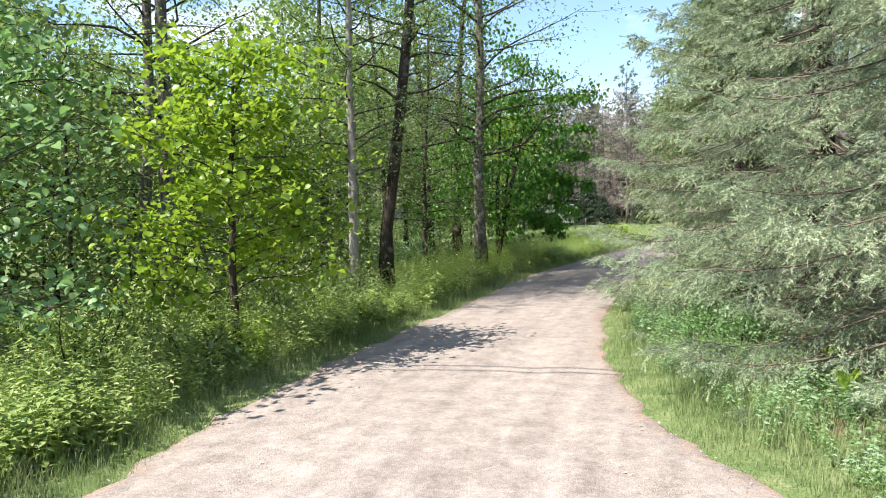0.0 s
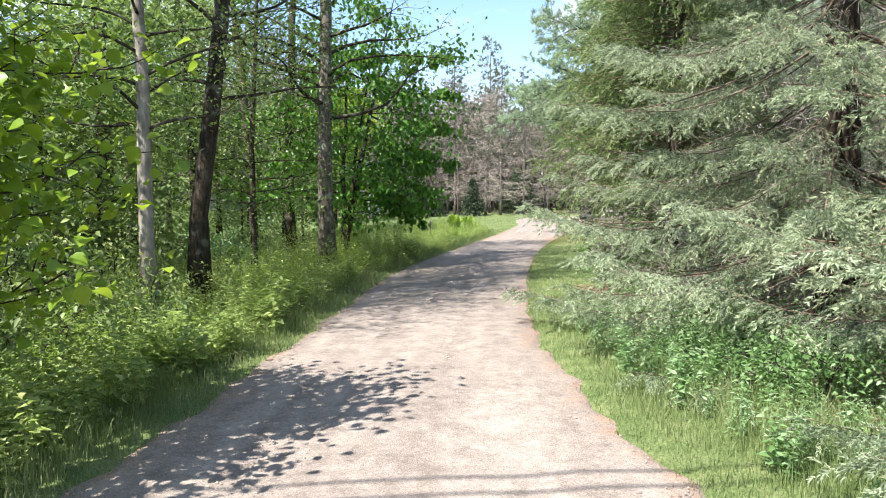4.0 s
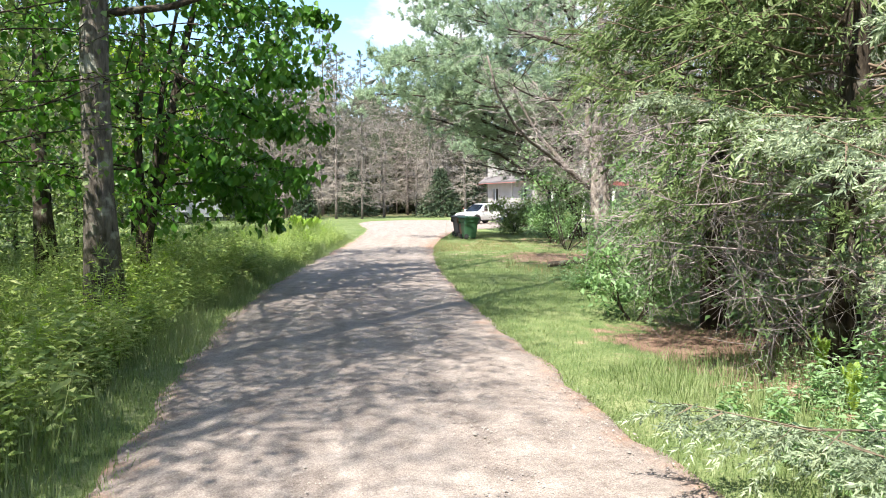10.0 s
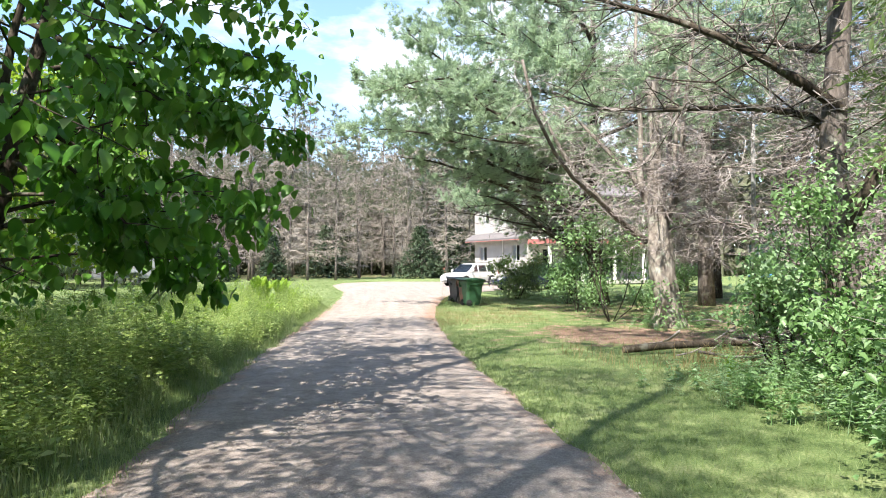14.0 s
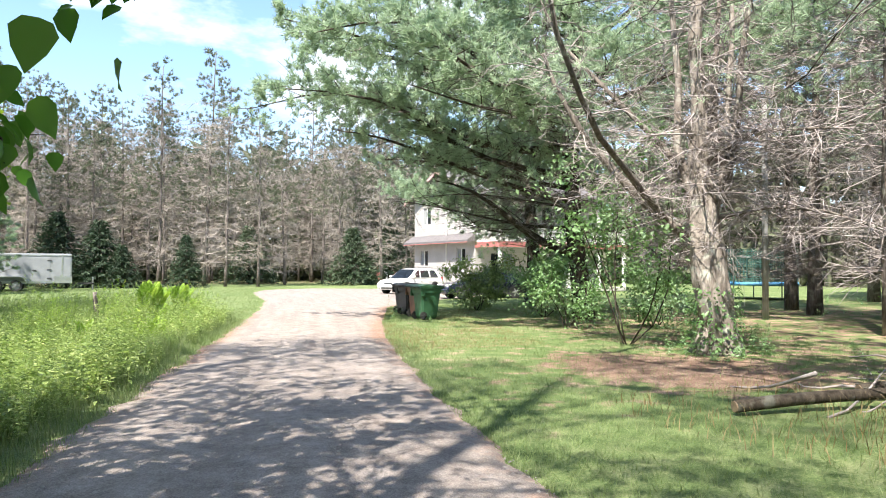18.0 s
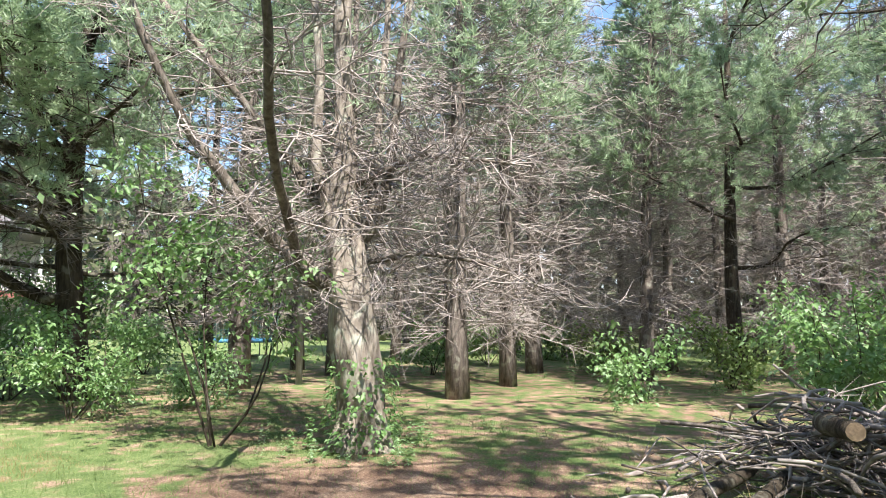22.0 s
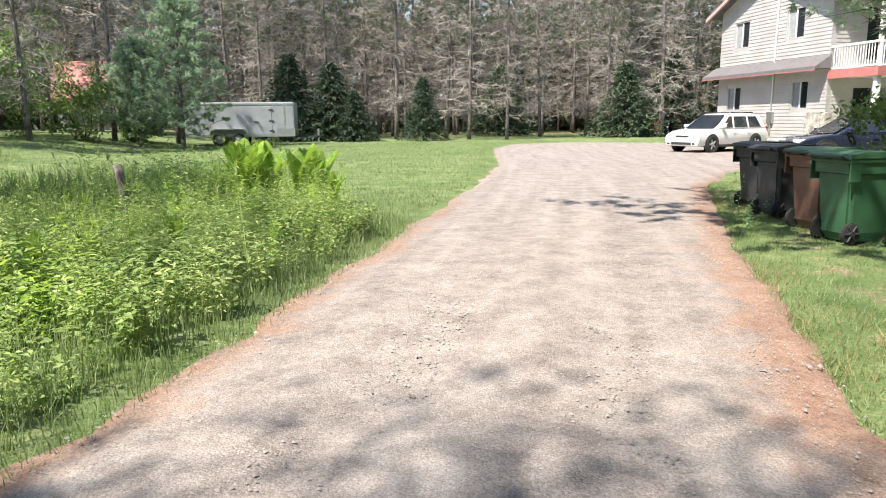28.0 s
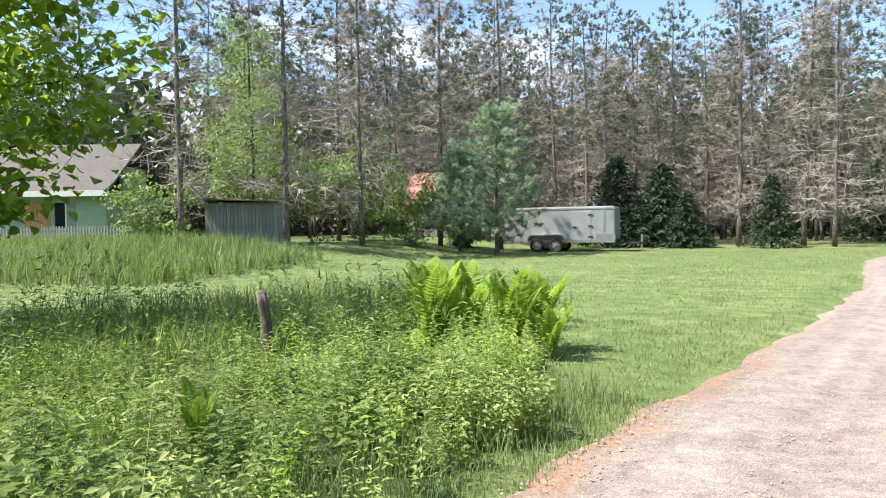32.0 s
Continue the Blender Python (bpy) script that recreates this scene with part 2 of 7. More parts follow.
def siding_material(name, dark, light, pitch):
    m, nd, ln, b = nodes_of(name)
    geo = nd.new("ShaderNodeNewGeometry")
    sep = nd.new("ShaderNodeSeparateXYZ")
    ln.new(geo.outputs["Position"], sep.inputs[0])
    step = math_of(nd, ln, "FRACT", math_of(nd, ln, "DIVIDE", sep.outputs["Z"], pitch), 0)
    r = ramp_of(nd, [(0.35, dark), (0.65, light)])
    ln.new(noise_of(nd, ln, geo.outputs["Position"], 1.3, 5.0), r.inputs["Fac"])
    ln.new(r.outputs["Color"], b.inputs["Base Color"])
    b.inputs["Roughness"].default_value = 0.6
    bump_of(nd, ln, b, step, 0.8, 0.02)
    return m


def shingle_material(name, dark, light):
    m, nd, ln, b = nodes_of(name)
    co = nd.new("ShaderNodeTexCoord")
    br = nd.new("ShaderNodeTexBrick")
    br.inputs["Scale"].default_value = 3.0
    br.inputs["Color1"].default_value, br.inputs["Color2"].default_value = (*dark, 1), (*light, 1)
    br.inputs["Mortar"].default_value = (dark[0] * 0.6, dark[1] * 0.6, dark[2] * 0.6, 1)
    br.inputs["Mortar Size"].default_value = 0.03
    ln.new(co.outputs["Object"], br.inputs["Vector"])
    ln.new(mix_of(nd, ln, noise_of(nd, ln, co.outputs["Object"], 3.0), br.outputs["Color"], light), b.inputs["Base Color"])
    b.inputs["Roughness"].default_value = 0.9
    bump_of(nd, ln, b, br.outputs["Fac"], 0.5, 0.02)
    return m


M_GROUND, M_GRAVEL = ground_material(), gravel_material()
M_SPRUCE = foliage("spruce_needles", (0.108, 0.149, 0.0906), (0.253, 0.316, 0.209), (0.405, 0.47, 0.341), (0.278, 0.361, 0.209), 0.32, 0.6, 1.6)
# New growth, its colour raised to stand in for sunlit bough ends.
M_SPRUCE_TIP = foliage("spruce_sunlit_new_growth", (0.205, 0.267, 0.165), (0.361, 0.435, 0.286), (0.518, 0.584, 0.4), (0.386, 0.472, 0.257), 0.34, 0.6, 1.6)
M_CEDAR = foliage("cedar_scales", (0.0726, 0.116, 0.0366), (0.153, 0.222, 0.0793), (0.268, 0.336, 0.156), (0.234, 0.331, 0.106), 0.42, 0.55, 1.3)
M_WPINE = foliage("white_pine_needles", (0.187, 0.259, 0.17), (0.351, 0.451, 0.314), (0.545, 0.636, 0.483), (0.402, 0.531, 0.307), 0.5, 0.55, 0.8)
M_RPINE = foliage("red_pine_needles", (0.0732, 0.0884, 0.0562), (0.142, 0.157, 0.107), (0.224, 0.231, 0.178), (0.119, 0.179, 0.0518), 0.2, 0.6, 0.3)
M_MAPLE = foliage("maple_leaves", (0.0908, 0.168, 0.0204), (0.184, 0.3, 0.0287), (0.337, 0.437, 0.0428), (0.394, 0.544, 0.0451), 0.45, 0.4, 1.2)
M_BASS = foliage("linden_leaves", (0.034, 0.118, 0.0132), (0.0723, 0.202, 0.0252), (0.149, 0.294, 0.0546), (0.134, 0.342, 0.011), 0.34, 0.35, 1.0)
M_WOODS = foliage("woodland_leaves", (0.0838, 0.143, 0.0451), (0.174, 0.248, 0.0894), (0.308, 0.379, 0.174), (0.24, 0.375, 0.0467), 0.4, 0.5, 0.35)
M_SHRUB = foliage("shrub_leaves", (0.098, 0.187, 0.0606), (0.2, 0.326, 0.139), (0.35, 0.465, 0.308), (0.252, 0.469, 0.108), 0.38, 0.4, 1.5)
M_HERB = foliage("herb_leaves", (0.109, 0.176, 0.0523), (0.297, 0.387, 0.131), (0.611, 0.642, 0.296), (0.434, 0.597, 0.122), 0.42, 0.5, 0.7)
M_FERN = foliage("fern_fronds", (0.125, 0.237, 0.025), (0.25, 0.394, 0.0562), (0.413, 0.525, 0.112), (0.425, 0.6, 0.0625), 0.45, 0.5, 2.0)
M_GRASS = foliage("grass_blades", (0.102, 0.153, 0.0526), (0.19, 0.253, 0.103), (0.326, 0.355, 0.194), (0.251, 0.382, 0.058), 0.4, 0.5, 0.45)
M_DRY = foliage("dry_grass", (0.195, 0.134, 0.0589), (0.296, 0.228, 0.114), (0.382, 0.321, 0.193), (0.322, 0.247, 0.0954), 0.25, 0.8, 2.0)
M_BARK_ASH = bark("ash_bark", (0.0566, 0.0489, 0.0412), (0.226, 0.203, 0.179), 9.0, 0.7)
M_BARK_DARK = bark("dark_bark", (0.0213, 0.0167, 0.0129), (0.0922, 0.0753, 0.0599), 9.0, 0.25)
M_BARK_BIRCH = bark("birch_bark", (0.156, 0.133, 0.113), (0.408, 0.378, 0.331), 4.0)
M_BARK_PINE = bark("pine_bark", (0.0603, 0.0487, 0.0449), (0.219, 0.188, 0.173), 8.0, 0.4)
M_BARK_GNARL = bark("old_pine_bark", (0.0993, 0.0801, 0.0685), (0.367, 0.325, 0.29), 6.0, 0.8)
M_TWIG = surface("dead_twigs", (0.163, 0.136, 0.132), (0.367, 0.324, 0.317), 1.2, 20.0, 0.95, bump=0.0)
M_TWIG_BROWN = surface("brown_dead_twigs", (0.2, 0.172, 0.155), (0.42, 0.37, 0.335), 1.2, 20.0, 0.95, bump=0.0)
M_BARK_LIMB = bark("grey_limb_bark", (0.0638, 0.0523, 0.0446), (0.212, 0.181, 0.162), 9.0, 0.5)
M_TWIG_DARK = surface("spruce_twigs", (0.0714, 0.0521, 0.0367), (0.185, 0.139, 0.101), 2.0, 20.0, 0.95, bump=0.0)


# ---- mesh helpers ----
def unit(a):
    return a / np.maximum(np.linalg.norm(a, axis=-1, keepdims=True), 1e-9)


class Buf:
    """Triangles gathered as arrays."""

    def __init__(self):
        self.v, self.f, self.n = [], [], 0

    def add(self, v, f):
        v = np.asarray(v, np.float64).reshape(-1, 3)
        self.v.append(v)
        self.f.append(np.asarray(f, np.int64).reshape(-1, 3) + self.n)
        self.n += len(v)

    def tube(self, pts, radii, sides=6, cap=True, flute=0.0):
        pts = np.asarray(pts, float)
        n = len(pts)
        radii = np.broadcast_to(radii, n)
        tan = unit(np.gradient(pts, axis=0))
        ref = np.array([1.0, 0.13, 0.07]) if abs(tan[0][2]) > 0.7 else np.array([0.05, 0.1, 1.0])
        a = unit(np.cross(tan, ref))
        b = np.cross(tan, a)
        ang = np.arange(sides) * 2 * np.pi / sides
        ring = pts[:, None] + radii[:, None, None] * (np.cos(ang)[None, :, None] * a[:, None] + np.sin(ang)[None, :, None] * b[:, None])
        if flute:
            h = np.arange(n)[:, None] / n * 9.0
            k = 1 + flute * (np.sin(3 * ang + h) + 0.6 * np.sin(5 * ang - 1.7 * h + 1) + 0.5 * np.sin(8 * ang + 2.3 * h))
            ring = pts[:, None] + (ring - pts[:, None]) * k[..., None]
        i, j = np.meshgrid(np.arange(n - 1), np.arange(sides), indexing="ij")
        p, q, r, s = i * sides + j, i * sides + (j + 1) % sides, (i + 1) * sides + (j + 1) % sides, (i + 1) * sides + j
        f = np.concatenate([np.stack([p, q, r], -1).reshape(-1, 3), np.stack([p, r, s], -1).reshape(-1, 3)])
        if cap:
            k = np.arange(1, sides - 1)
            top = (n - 1) * sides
            f = np.concatenate([f, np.stack([0 * k, k + 1, k], -1), np.stack([top + 0 * k, top + k, top + k + 1], -1)])
        self.add(ring, f)

    def needles(self, p, d, length, width, rng):
        """One thin triangle at each p, pointing along d."""
        p, d = p.reshape(-1, 3), unit(d.reshape(-1, 3))
        n = len(p)
        side = unit(np.cross(d, rng.normal(size=(n, 3))))
        length, width = np.broadcast_to(length, n)[:, None], np.broadcast_to(width, n)[:, None]
        v = np.stack([p - side * width / 2, p + side * width / 2, p + d * length], 1)
        self.add(v, np.arange(3 * n).reshape(n, 3))

    def leaves(self, p, d, nrm, length, width, fold=0.18):
        """A folded kite at each p: four corners, two triangles."""
        p, d = p.reshape(-1, 3), unit(d.reshape(-1, 3))
        n = len(p)
        side = unit(np.cross(d, nrm.reshape(-1, 3)))
        up = np.cross(side, d)
        length, width = np.broadcast_to(length, n)[:, None], np.broadcast_to(width, n)[:, None]
        mid = p + d * length * 0.42 + up * width * fold
        v = np.stack([p, mid - side * width / 2, p + d * length - up * length * 0.12, mid + side * width / 2], 1)
        k = 4 * np.arange(n)[:, None]
        self.add(v, np.concatenate([k + [0, 2, 1], k + [0, 3, 2]]))

    def broad(self, p, d, nrm, length, width):
        """Oval leaves folded along the midrib: ten triangles each."""
        p, d = p.reshape(-1, 3), unit(d.reshape(-1, 3))
        n = len(p)
        side = unit(np.cross(d, nrm.reshape(-1, 3)))
        up = np.cross(side, d)
        length, width = np.broadcast_to(length, n)[:, None], np.broadcast_to(width, n)[:, None]

        def at(a, w, h):
            return p + d * length * a + side * width * w + up * width * h

        rim = [(0.0, 0.0, 0.0), (0.08, -0.3, 0.1), (0.32, -0.5, 0.13), (0.66, -0.36, 0.05), (1.0, 0.0, -0.2), (0.66, 0.36, 0.05), (0.32, 0.5, 0.13), (0.08, 0.3, 0.1), (0.36, 0.0, 0.0), (0.68, 0.0, -0.04)]
        v = np.stack([at(*q) for q in rim], 1)
        k = 10 * np.arange(n)[:, None]
        self.add(v, np.concatenate([k + q for q in ([0, 8, 1], [1, 8, 2], [2, 8, 3], [3, 8, 9], [3, 9, 4], [4, 9, 5], [5, 9, 8], [5, 8, 6], [6, 8, 7], [7, 8, 0])]))

    def brushes(self, p, d, length, rng, per, needle, width):
        """Needle-clad twig ends: needles set all round a short axis, one triangle each."""
        p, d = np.repeat(p.reshape(-1, 3), per, 0), np.repeat(unit(d.reshape(-1, 3)), per, 0)
        n = len(p)
        u = rng.uniform(0.0, 1.0, n)
        at = p + d * (np.repeat(np.asarray(length).ravel(), per) * u)[:, None]
        out = unit(np.cross(d, rng.normal(size=(n, 3))))
        self.needles(at, d + out * (1.15 - 0.75 * u)[:, None], rng.uniform(0.8, 1.2, n) * needle, width, rng)

    def blades(self, p, d, lean, height, width, rng):
        """Bent grass blades: three triangles each."""
        p = p.reshape(-1, 3)
        n = len(p)
        h = np.broadcast_to(height, n)[:, None]
        w = np.broadcast_to(width, n)[:, None]
        az = rng.uniform(0, 2 * np.pi, n)
        side = np.stack([np.cos(az), np.sin(az), 0 * az], -1)
        out = np.stack([-np.sin(az), np.cos(az), 0 * az], -1) * lean + d
        z = np.array([0, 0, 1.0])
        m = p + z * h * 0.55 + out * h * 0.16
        t = p + z * h * 0.95 + out * h * 0.55
        v = np.stack([p - side * w / 2, p + side * w / 2, m - side * w * 0.4, m + side * w * 0.4, t], 1)
        k = 5 * np.arange(n)[:, None]
        self.add(v, np.concatenate([k + [0, 1, 3], k + [0, 3, 2], k + [2, 3, 4]]))

    def mesh(self, name, material, smooth=False):
        v, f = np.concatenate(self.v), np.concatenate(self.f)
        me = bpy.data.meshes.new(name)
        me.vertices.add(len(v))
        me.vertices.foreach_set("co", v.astype(np.float32).ravel())
        me.loops.add(3 * len(f))
        me.loops.foreach_set("vertex_index", f.astype(np.int32).ravel())
        me.polygons.add(len(f))
        me.polygons.foreach_set("loop_start", np.arange(0, 3 * len(f), 3, dtype=np.int32))
        if smooth:
            me.polygons.foreach_set("use_smooth", np.ones(len(f), bool))
        me.update(calc_edges=True)
        me.materials.append(material)
        return me


def part(name, data, material, parent, label=""):
    """Links a bmesh, a Buf or a mesh as one mesh object under a thing or a part."""
    if isinstance(data, Buf):
        data = data.mesh(name, material, smooth=True)
    elif isinstance(data, bmesh.types.BMesh):
        me = bpy.data.meshes.new(name)
        data.to_mesh(me)
        data.free()
        me.materials.append(material)
        data = me
    ob = new(name, data)
    ob.parent = parent
    return tagged(ob, label)


def thing(name, m, label, category, group="", kind=""):
    ob = new(name)
    ob.matrix_world = m
    ob.empty_display_size = 0.2
    return tagged(ob, label, category, group, kind)


def stuff(name, buf, material, label, category, kind="stuff"):
    return tagged(new(name, buf.mesh(name, material)), label, category, "", kind)


def box(bm, lo, hi, bevel=0.0):
    lo, hi = Vector(lo), Vector(hi)
    m = Matrix.Translation((lo + hi) / 2) @ Matrix.Diagonal((*(hi - lo), 1))
    made = bmesh.ops.create_cube(bm, size=1.0, matrix=m)["verts"]
    if bevel:
        edges = list({e for v in made for e in v.link_edges})
        bmesh.ops.bevel(bm, geom=edges, offset=bevel, segments=2, affect="EDGES", profile=0.6)
    return bm


def boxed(*spans, bevel=0.0):
    bm = bmesh.new()
    for lo, hi in spans:
        box(bm, lo, hi, bevel)
    return bm


def rod(bm, a, b, r0, r1=None, sides=10):
    a, b = Vector(a), Vector(b)
    m = Matrix.Translation((a + b) / 2) @ (b - a).to_track_quat("Z", "Y").to_matrix().to_4x4()
    bmesh.ops.create_cone(bm, cap_ends=True, segments=sides, radius1=r0, radius2=r0 if r1 is None else r1, depth=(b - a).length, matrix=m)
    return bm


def prism(profile, y0, y1, bevel=0.0, taper=None):
    """A side outline in x and z, drawn out from y0 to y1; taper(z) narrows it."""
    bm = bmesh.new()
    rings = []
    for y in (y0, y1):
        mid = (y0 + y1) / 2
        rings.append([bm.verts.new((x, mid + (y - mid) * (taper(z) if taper else 1.0), z)) for x, z in profile])
    n = len(profile)
    for i in range(n):
        bm.faces.new((rings[0][i], rings[0][(i + 1) % n], rings[1][(i + 1) % n], rings[1][i]))
    bm.faces.new(rings[0][::-1])
    bm.faces.new(rings[1])
    bmesh.ops.recalc_face_normals(bm, faces=bm.faces)
    if bevel:
        bmesh.ops.bevel(bm, geom=bm.edges[:], offset=bevel, segments=2, affect="EDGES", profile=0.6)
    return bm


# ---- ground and road ----
LEFT_Y = (-60, -6, 3.8, 7, 10, 12.5, 15, 17, 21.8, 25, 29.3, 35, 38.5, 41, 43.8, 48, 54.5, 60.5, 66, 71, 73)
LEFT_X = (-3.9, -3.9, -3.8, -3.6, -3.2, -2.75, -2.3, -2.0, -1.2, -0.4, 0.9, 2.75, 3.9, 4.7, 5.6, 6.9, 8.6, 9.6, 10.6, 12.4, 16.0)
RIGHT_Y = (-60, -6, 2.5, 4.5, 6, 8, 10, 13, 15.5, 18.5, 21.5, 25.5, 28.5, 32, 35.5, 40, 46.3, 50, 53, 56, 70, 73)
RIGHT_X = (3.6, 3.3, 2.6, 2.0, 1.35, 0.95, 0.85, 0.95, 1.3, 1.9, 2.5, 3.5, 4.3, 5.4, 6.6, 8.4, 11.3, 13.8, 17.5, 21.4, 21.6, 17.0)


def road_left(y):
    return np.interp(y, LEFT_Y, LEFT_X)


def road_right(y):
    return np.interp(y, RIGHT_Y, RIGHT_X)


def swell(x, y):
    return 0.5 * np.sin(x * 0.9 + 1.3 * np.sin(y * 0.37)) * np.sin(y * 0.71 + 0.6) + 0.5 * np.sin(x * 2.3 + y * 1.7) * np.sin(y * 1.9 - x * 0.8)


def step01(a, b, t):
    t = np.clip((t - a) / (b - a), 0, 1)
    return t * t * (3 - 2 * t)


def gh(x, y):
    """Height of the ground."""
    x, y = np.asarray(x, float), np.asarray(y, float)
    off = np.maximum(road_left(y) - x, x - road_right(y))
    off = np.where((y > 72) | (y < -58), 3.0, off)
    z = 0.035 * swell(x, y) * step01(0.3, 2.5, off) + 0.03 * step01(0.0, 0.5, off)
    z = z + 0.75 * step01(-5.0, -13.0, x) * step01(50.0, 58.0, y) - 0.12 * step01(0.2, 2.2, road_left(y) - x) * step01(40, 30, y)
    return z - 0.06 * step01(0.02, -0.25, off)


def duff_mask(x, y):
    """Where brown pine needles cover the ground."""
    d = 0.5 * step01(7.6, 10.4, x - 0.18 * (y - 30)) * step01(18.5, 21.5, y) * step01(43.0, 38.0, y) * step01(36, 26, x)
    d = np.maximum(d, 1.0 * np.exp(-((x - 8.5) / 2.0) ** 2 - ((y - 29.5) / 2.6) ** 2))
    d = np.maximum(d, step01(2.2, 3.4, x) * step01(21.0, 18.0, y) * step01(4.5, 6.5, y) * 0.9)
    d = np.maximum(d, 0.32 * step01(-5.2, -7.0, x) * step01(46, 36, y))
    d = np.maximum(d, 0.45 * step01(84, 92, y))
    d = np.maximum(d, 0.34 * step01(0.0, 0.6, x - road_right(y)) * step01(25, 29, y) * step01(47, 43, y))
    return d


def grid_lines(lo, hi, step, far, grow=1.35):
    mid = np.arange(lo, hi + step / 2, step)
    out, s, p = [], step, 0.0
    while p < far:
        s *= grow
        p += s
        out.append(p)
    out = np.array(out)
    return np.concatenate([(lo - out)[::-1], mid, hi + out])


def sheet(name, xs, ys, zs, material, **attrs):
    """A sheet of quads from a lattice of points."""
    n, m = xs.shape
    v = np.stack([xs, ys, zs], -1).reshape(-1, 3)
    i, j = np.meshgrid(np.arange(n - 1), np.arange(m - 1), indexing="ij")
    a = i * m + j
    f = np.stack([a, a + m, a + m + 1, a + 1], -1).reshape(-1, 4)
    me = bpy.data.meshes.new(name)
    me.from_pydata(v.tolist(), [], f.tolist())
    for attr, values in attrs.items():
        me.attributes.new(attr, "FLOAT", "POINT").data.foreach_set("value", np.asarray(values, np.float32).ravel())
    me.polygons.foreach_set("use_smooth", np.ones(len(f), bool))
    me.update()
    me.materials.append(material)
    return new(name, me)


gx, gy = np.meshgrid(grid_lines(-12, 26, 0.4, 3500), grid_lines(-4, 76, 0.45, 3500), indexing="ij")
ground = tagged(sheet("ground", gx, gy, gh(gx, gy), M_GROUND, duff=duff_mask(gx, gy)), "mown grass and brown needle litter beside a gravel drive", "ground", "", "structure")

ry = np.arange(-58, 73.01, 0.35)
ru = np.linspace(0, 1, 44)
ragged = 0.05 * np.sin(ry * 1.9) + 0.06 * np.sin(ry * 4.7 + 1) + 0.05 * np.sin(ry * 9.1)
rl, rr = road_left(ry) - 0.06 + ragged, road_right(ry) + 0.06 - 0.8 * np.roll(ragged, 7)
rx = rl[:, None] + (rr - rl)[:, None] * ru[None]
ryy = np.broadcast_to(ry[:, None], rx.shape)
edge = np.minimum(rx - rl[:, None], rr[:, None] - rx)
ruts = -0.022 * (np.exp(-(((rx - rl[:, None]) - 1.35) / 0.28) ** 2) + np.exp(-(((rr[:, None] - rx) - 1.25) / 0.28) ** 2)) * (ryy < 50)
rz = 0.012 + 0.03 * step01(0.0, 0.9, edge) + ruts - 0.05 * step01(0.12, 0.0, edge)
rim = 0.68 * step01(0.75, 0.0, edge) + 0.5 * step01(1.9, 0.2, rr[:, None] - rx) * step01(33, 36, ryy) * step01(50, 45, ryy)
rim = rim + 0.3 * step01(0.9, 0.15, rx - rl[:, None]) * step01(30, 36, ryy) * step01(47, 43, ryy)
road = tagged(sheet("road", rx, ryy, rz, M_GRAVEL, rim=rim, lane=rx - road_left(ryy) - 0.1 * np.sin(ryy * 0.21)), "pale pinkish gravel drive with needle-strewn edges", "road", "", "structure")


# ---- trees ----
def bent(rng, a, b, n=7, wob=0.06, sag=0.0):
    """A wandering line from a to b."""
    a, b = np.asarray(a, float), np.asarray(b, float)
    s = np.linspace(0, 1, n)[:, None]
    size = np.linalg.norm(b - a)
    k = rng.normal(size=(2, 3)) * wob * size
    line = a + (b - a) * s + k[0] * np.sin(np.pi * s) + k[1] * np.sin(2 * np.pi * s) * 0.6
    line[:, 2] -= sag * size * (np.sin(np.pi * s[:, 0] * 0.5) ** 2 - s[:, 0])
    return line


def along(line, s):
    """Points of a line at the parts s of its length."""
    t = np.asarray(s) * (len(line) - 1)
    i = np.clip(t.astype(int), 0, len(line) - 2)
    return line[i] + (line[i + 1] - line[i]) * (t - i)[:, None]


def trunk_line(rng, height, lean=(0, 0), wob=0.03, n=12):
    s = np.linspace(0, 1, n)
    p = np.stack([lean[0] * s**1.3, lean[1] * s**1.3, s], -1) * height
    w = np.cumsum(rng.normal(size=(n, 2)), 0) * wob * height / n
    p[:, :2] += w - w[0]
    p[0, 2] = -0.15
    return p


def crown_leaves(buf, pts, rng, count, spread, size, droop=0.5, aspect=0.7, full=False):
    """Leaves in loose sprays round the points."""
    k = rng.integers(0, len(pts), count)
    spray = rng.normal(size=(len(pts), 3))
    p = pts[k] + rng.normal(size=(count, 3)) * spread * np.array([1, 1, 0.62])
    d = unit(spray[k] + rng.normal(size=(count, 3)) * 0.8) * [1, 1, 0.35] + [0, 0, -droop]
    nrm = np.array([0, 0, 1.0]) + rng.normal(size=(count, 3)) * 0.42
    s = size * rng.uniform(0.6, 1.25, count)
    (buf.broad if full else buf.leaves)(p, d, nrm, s, s * aspect)


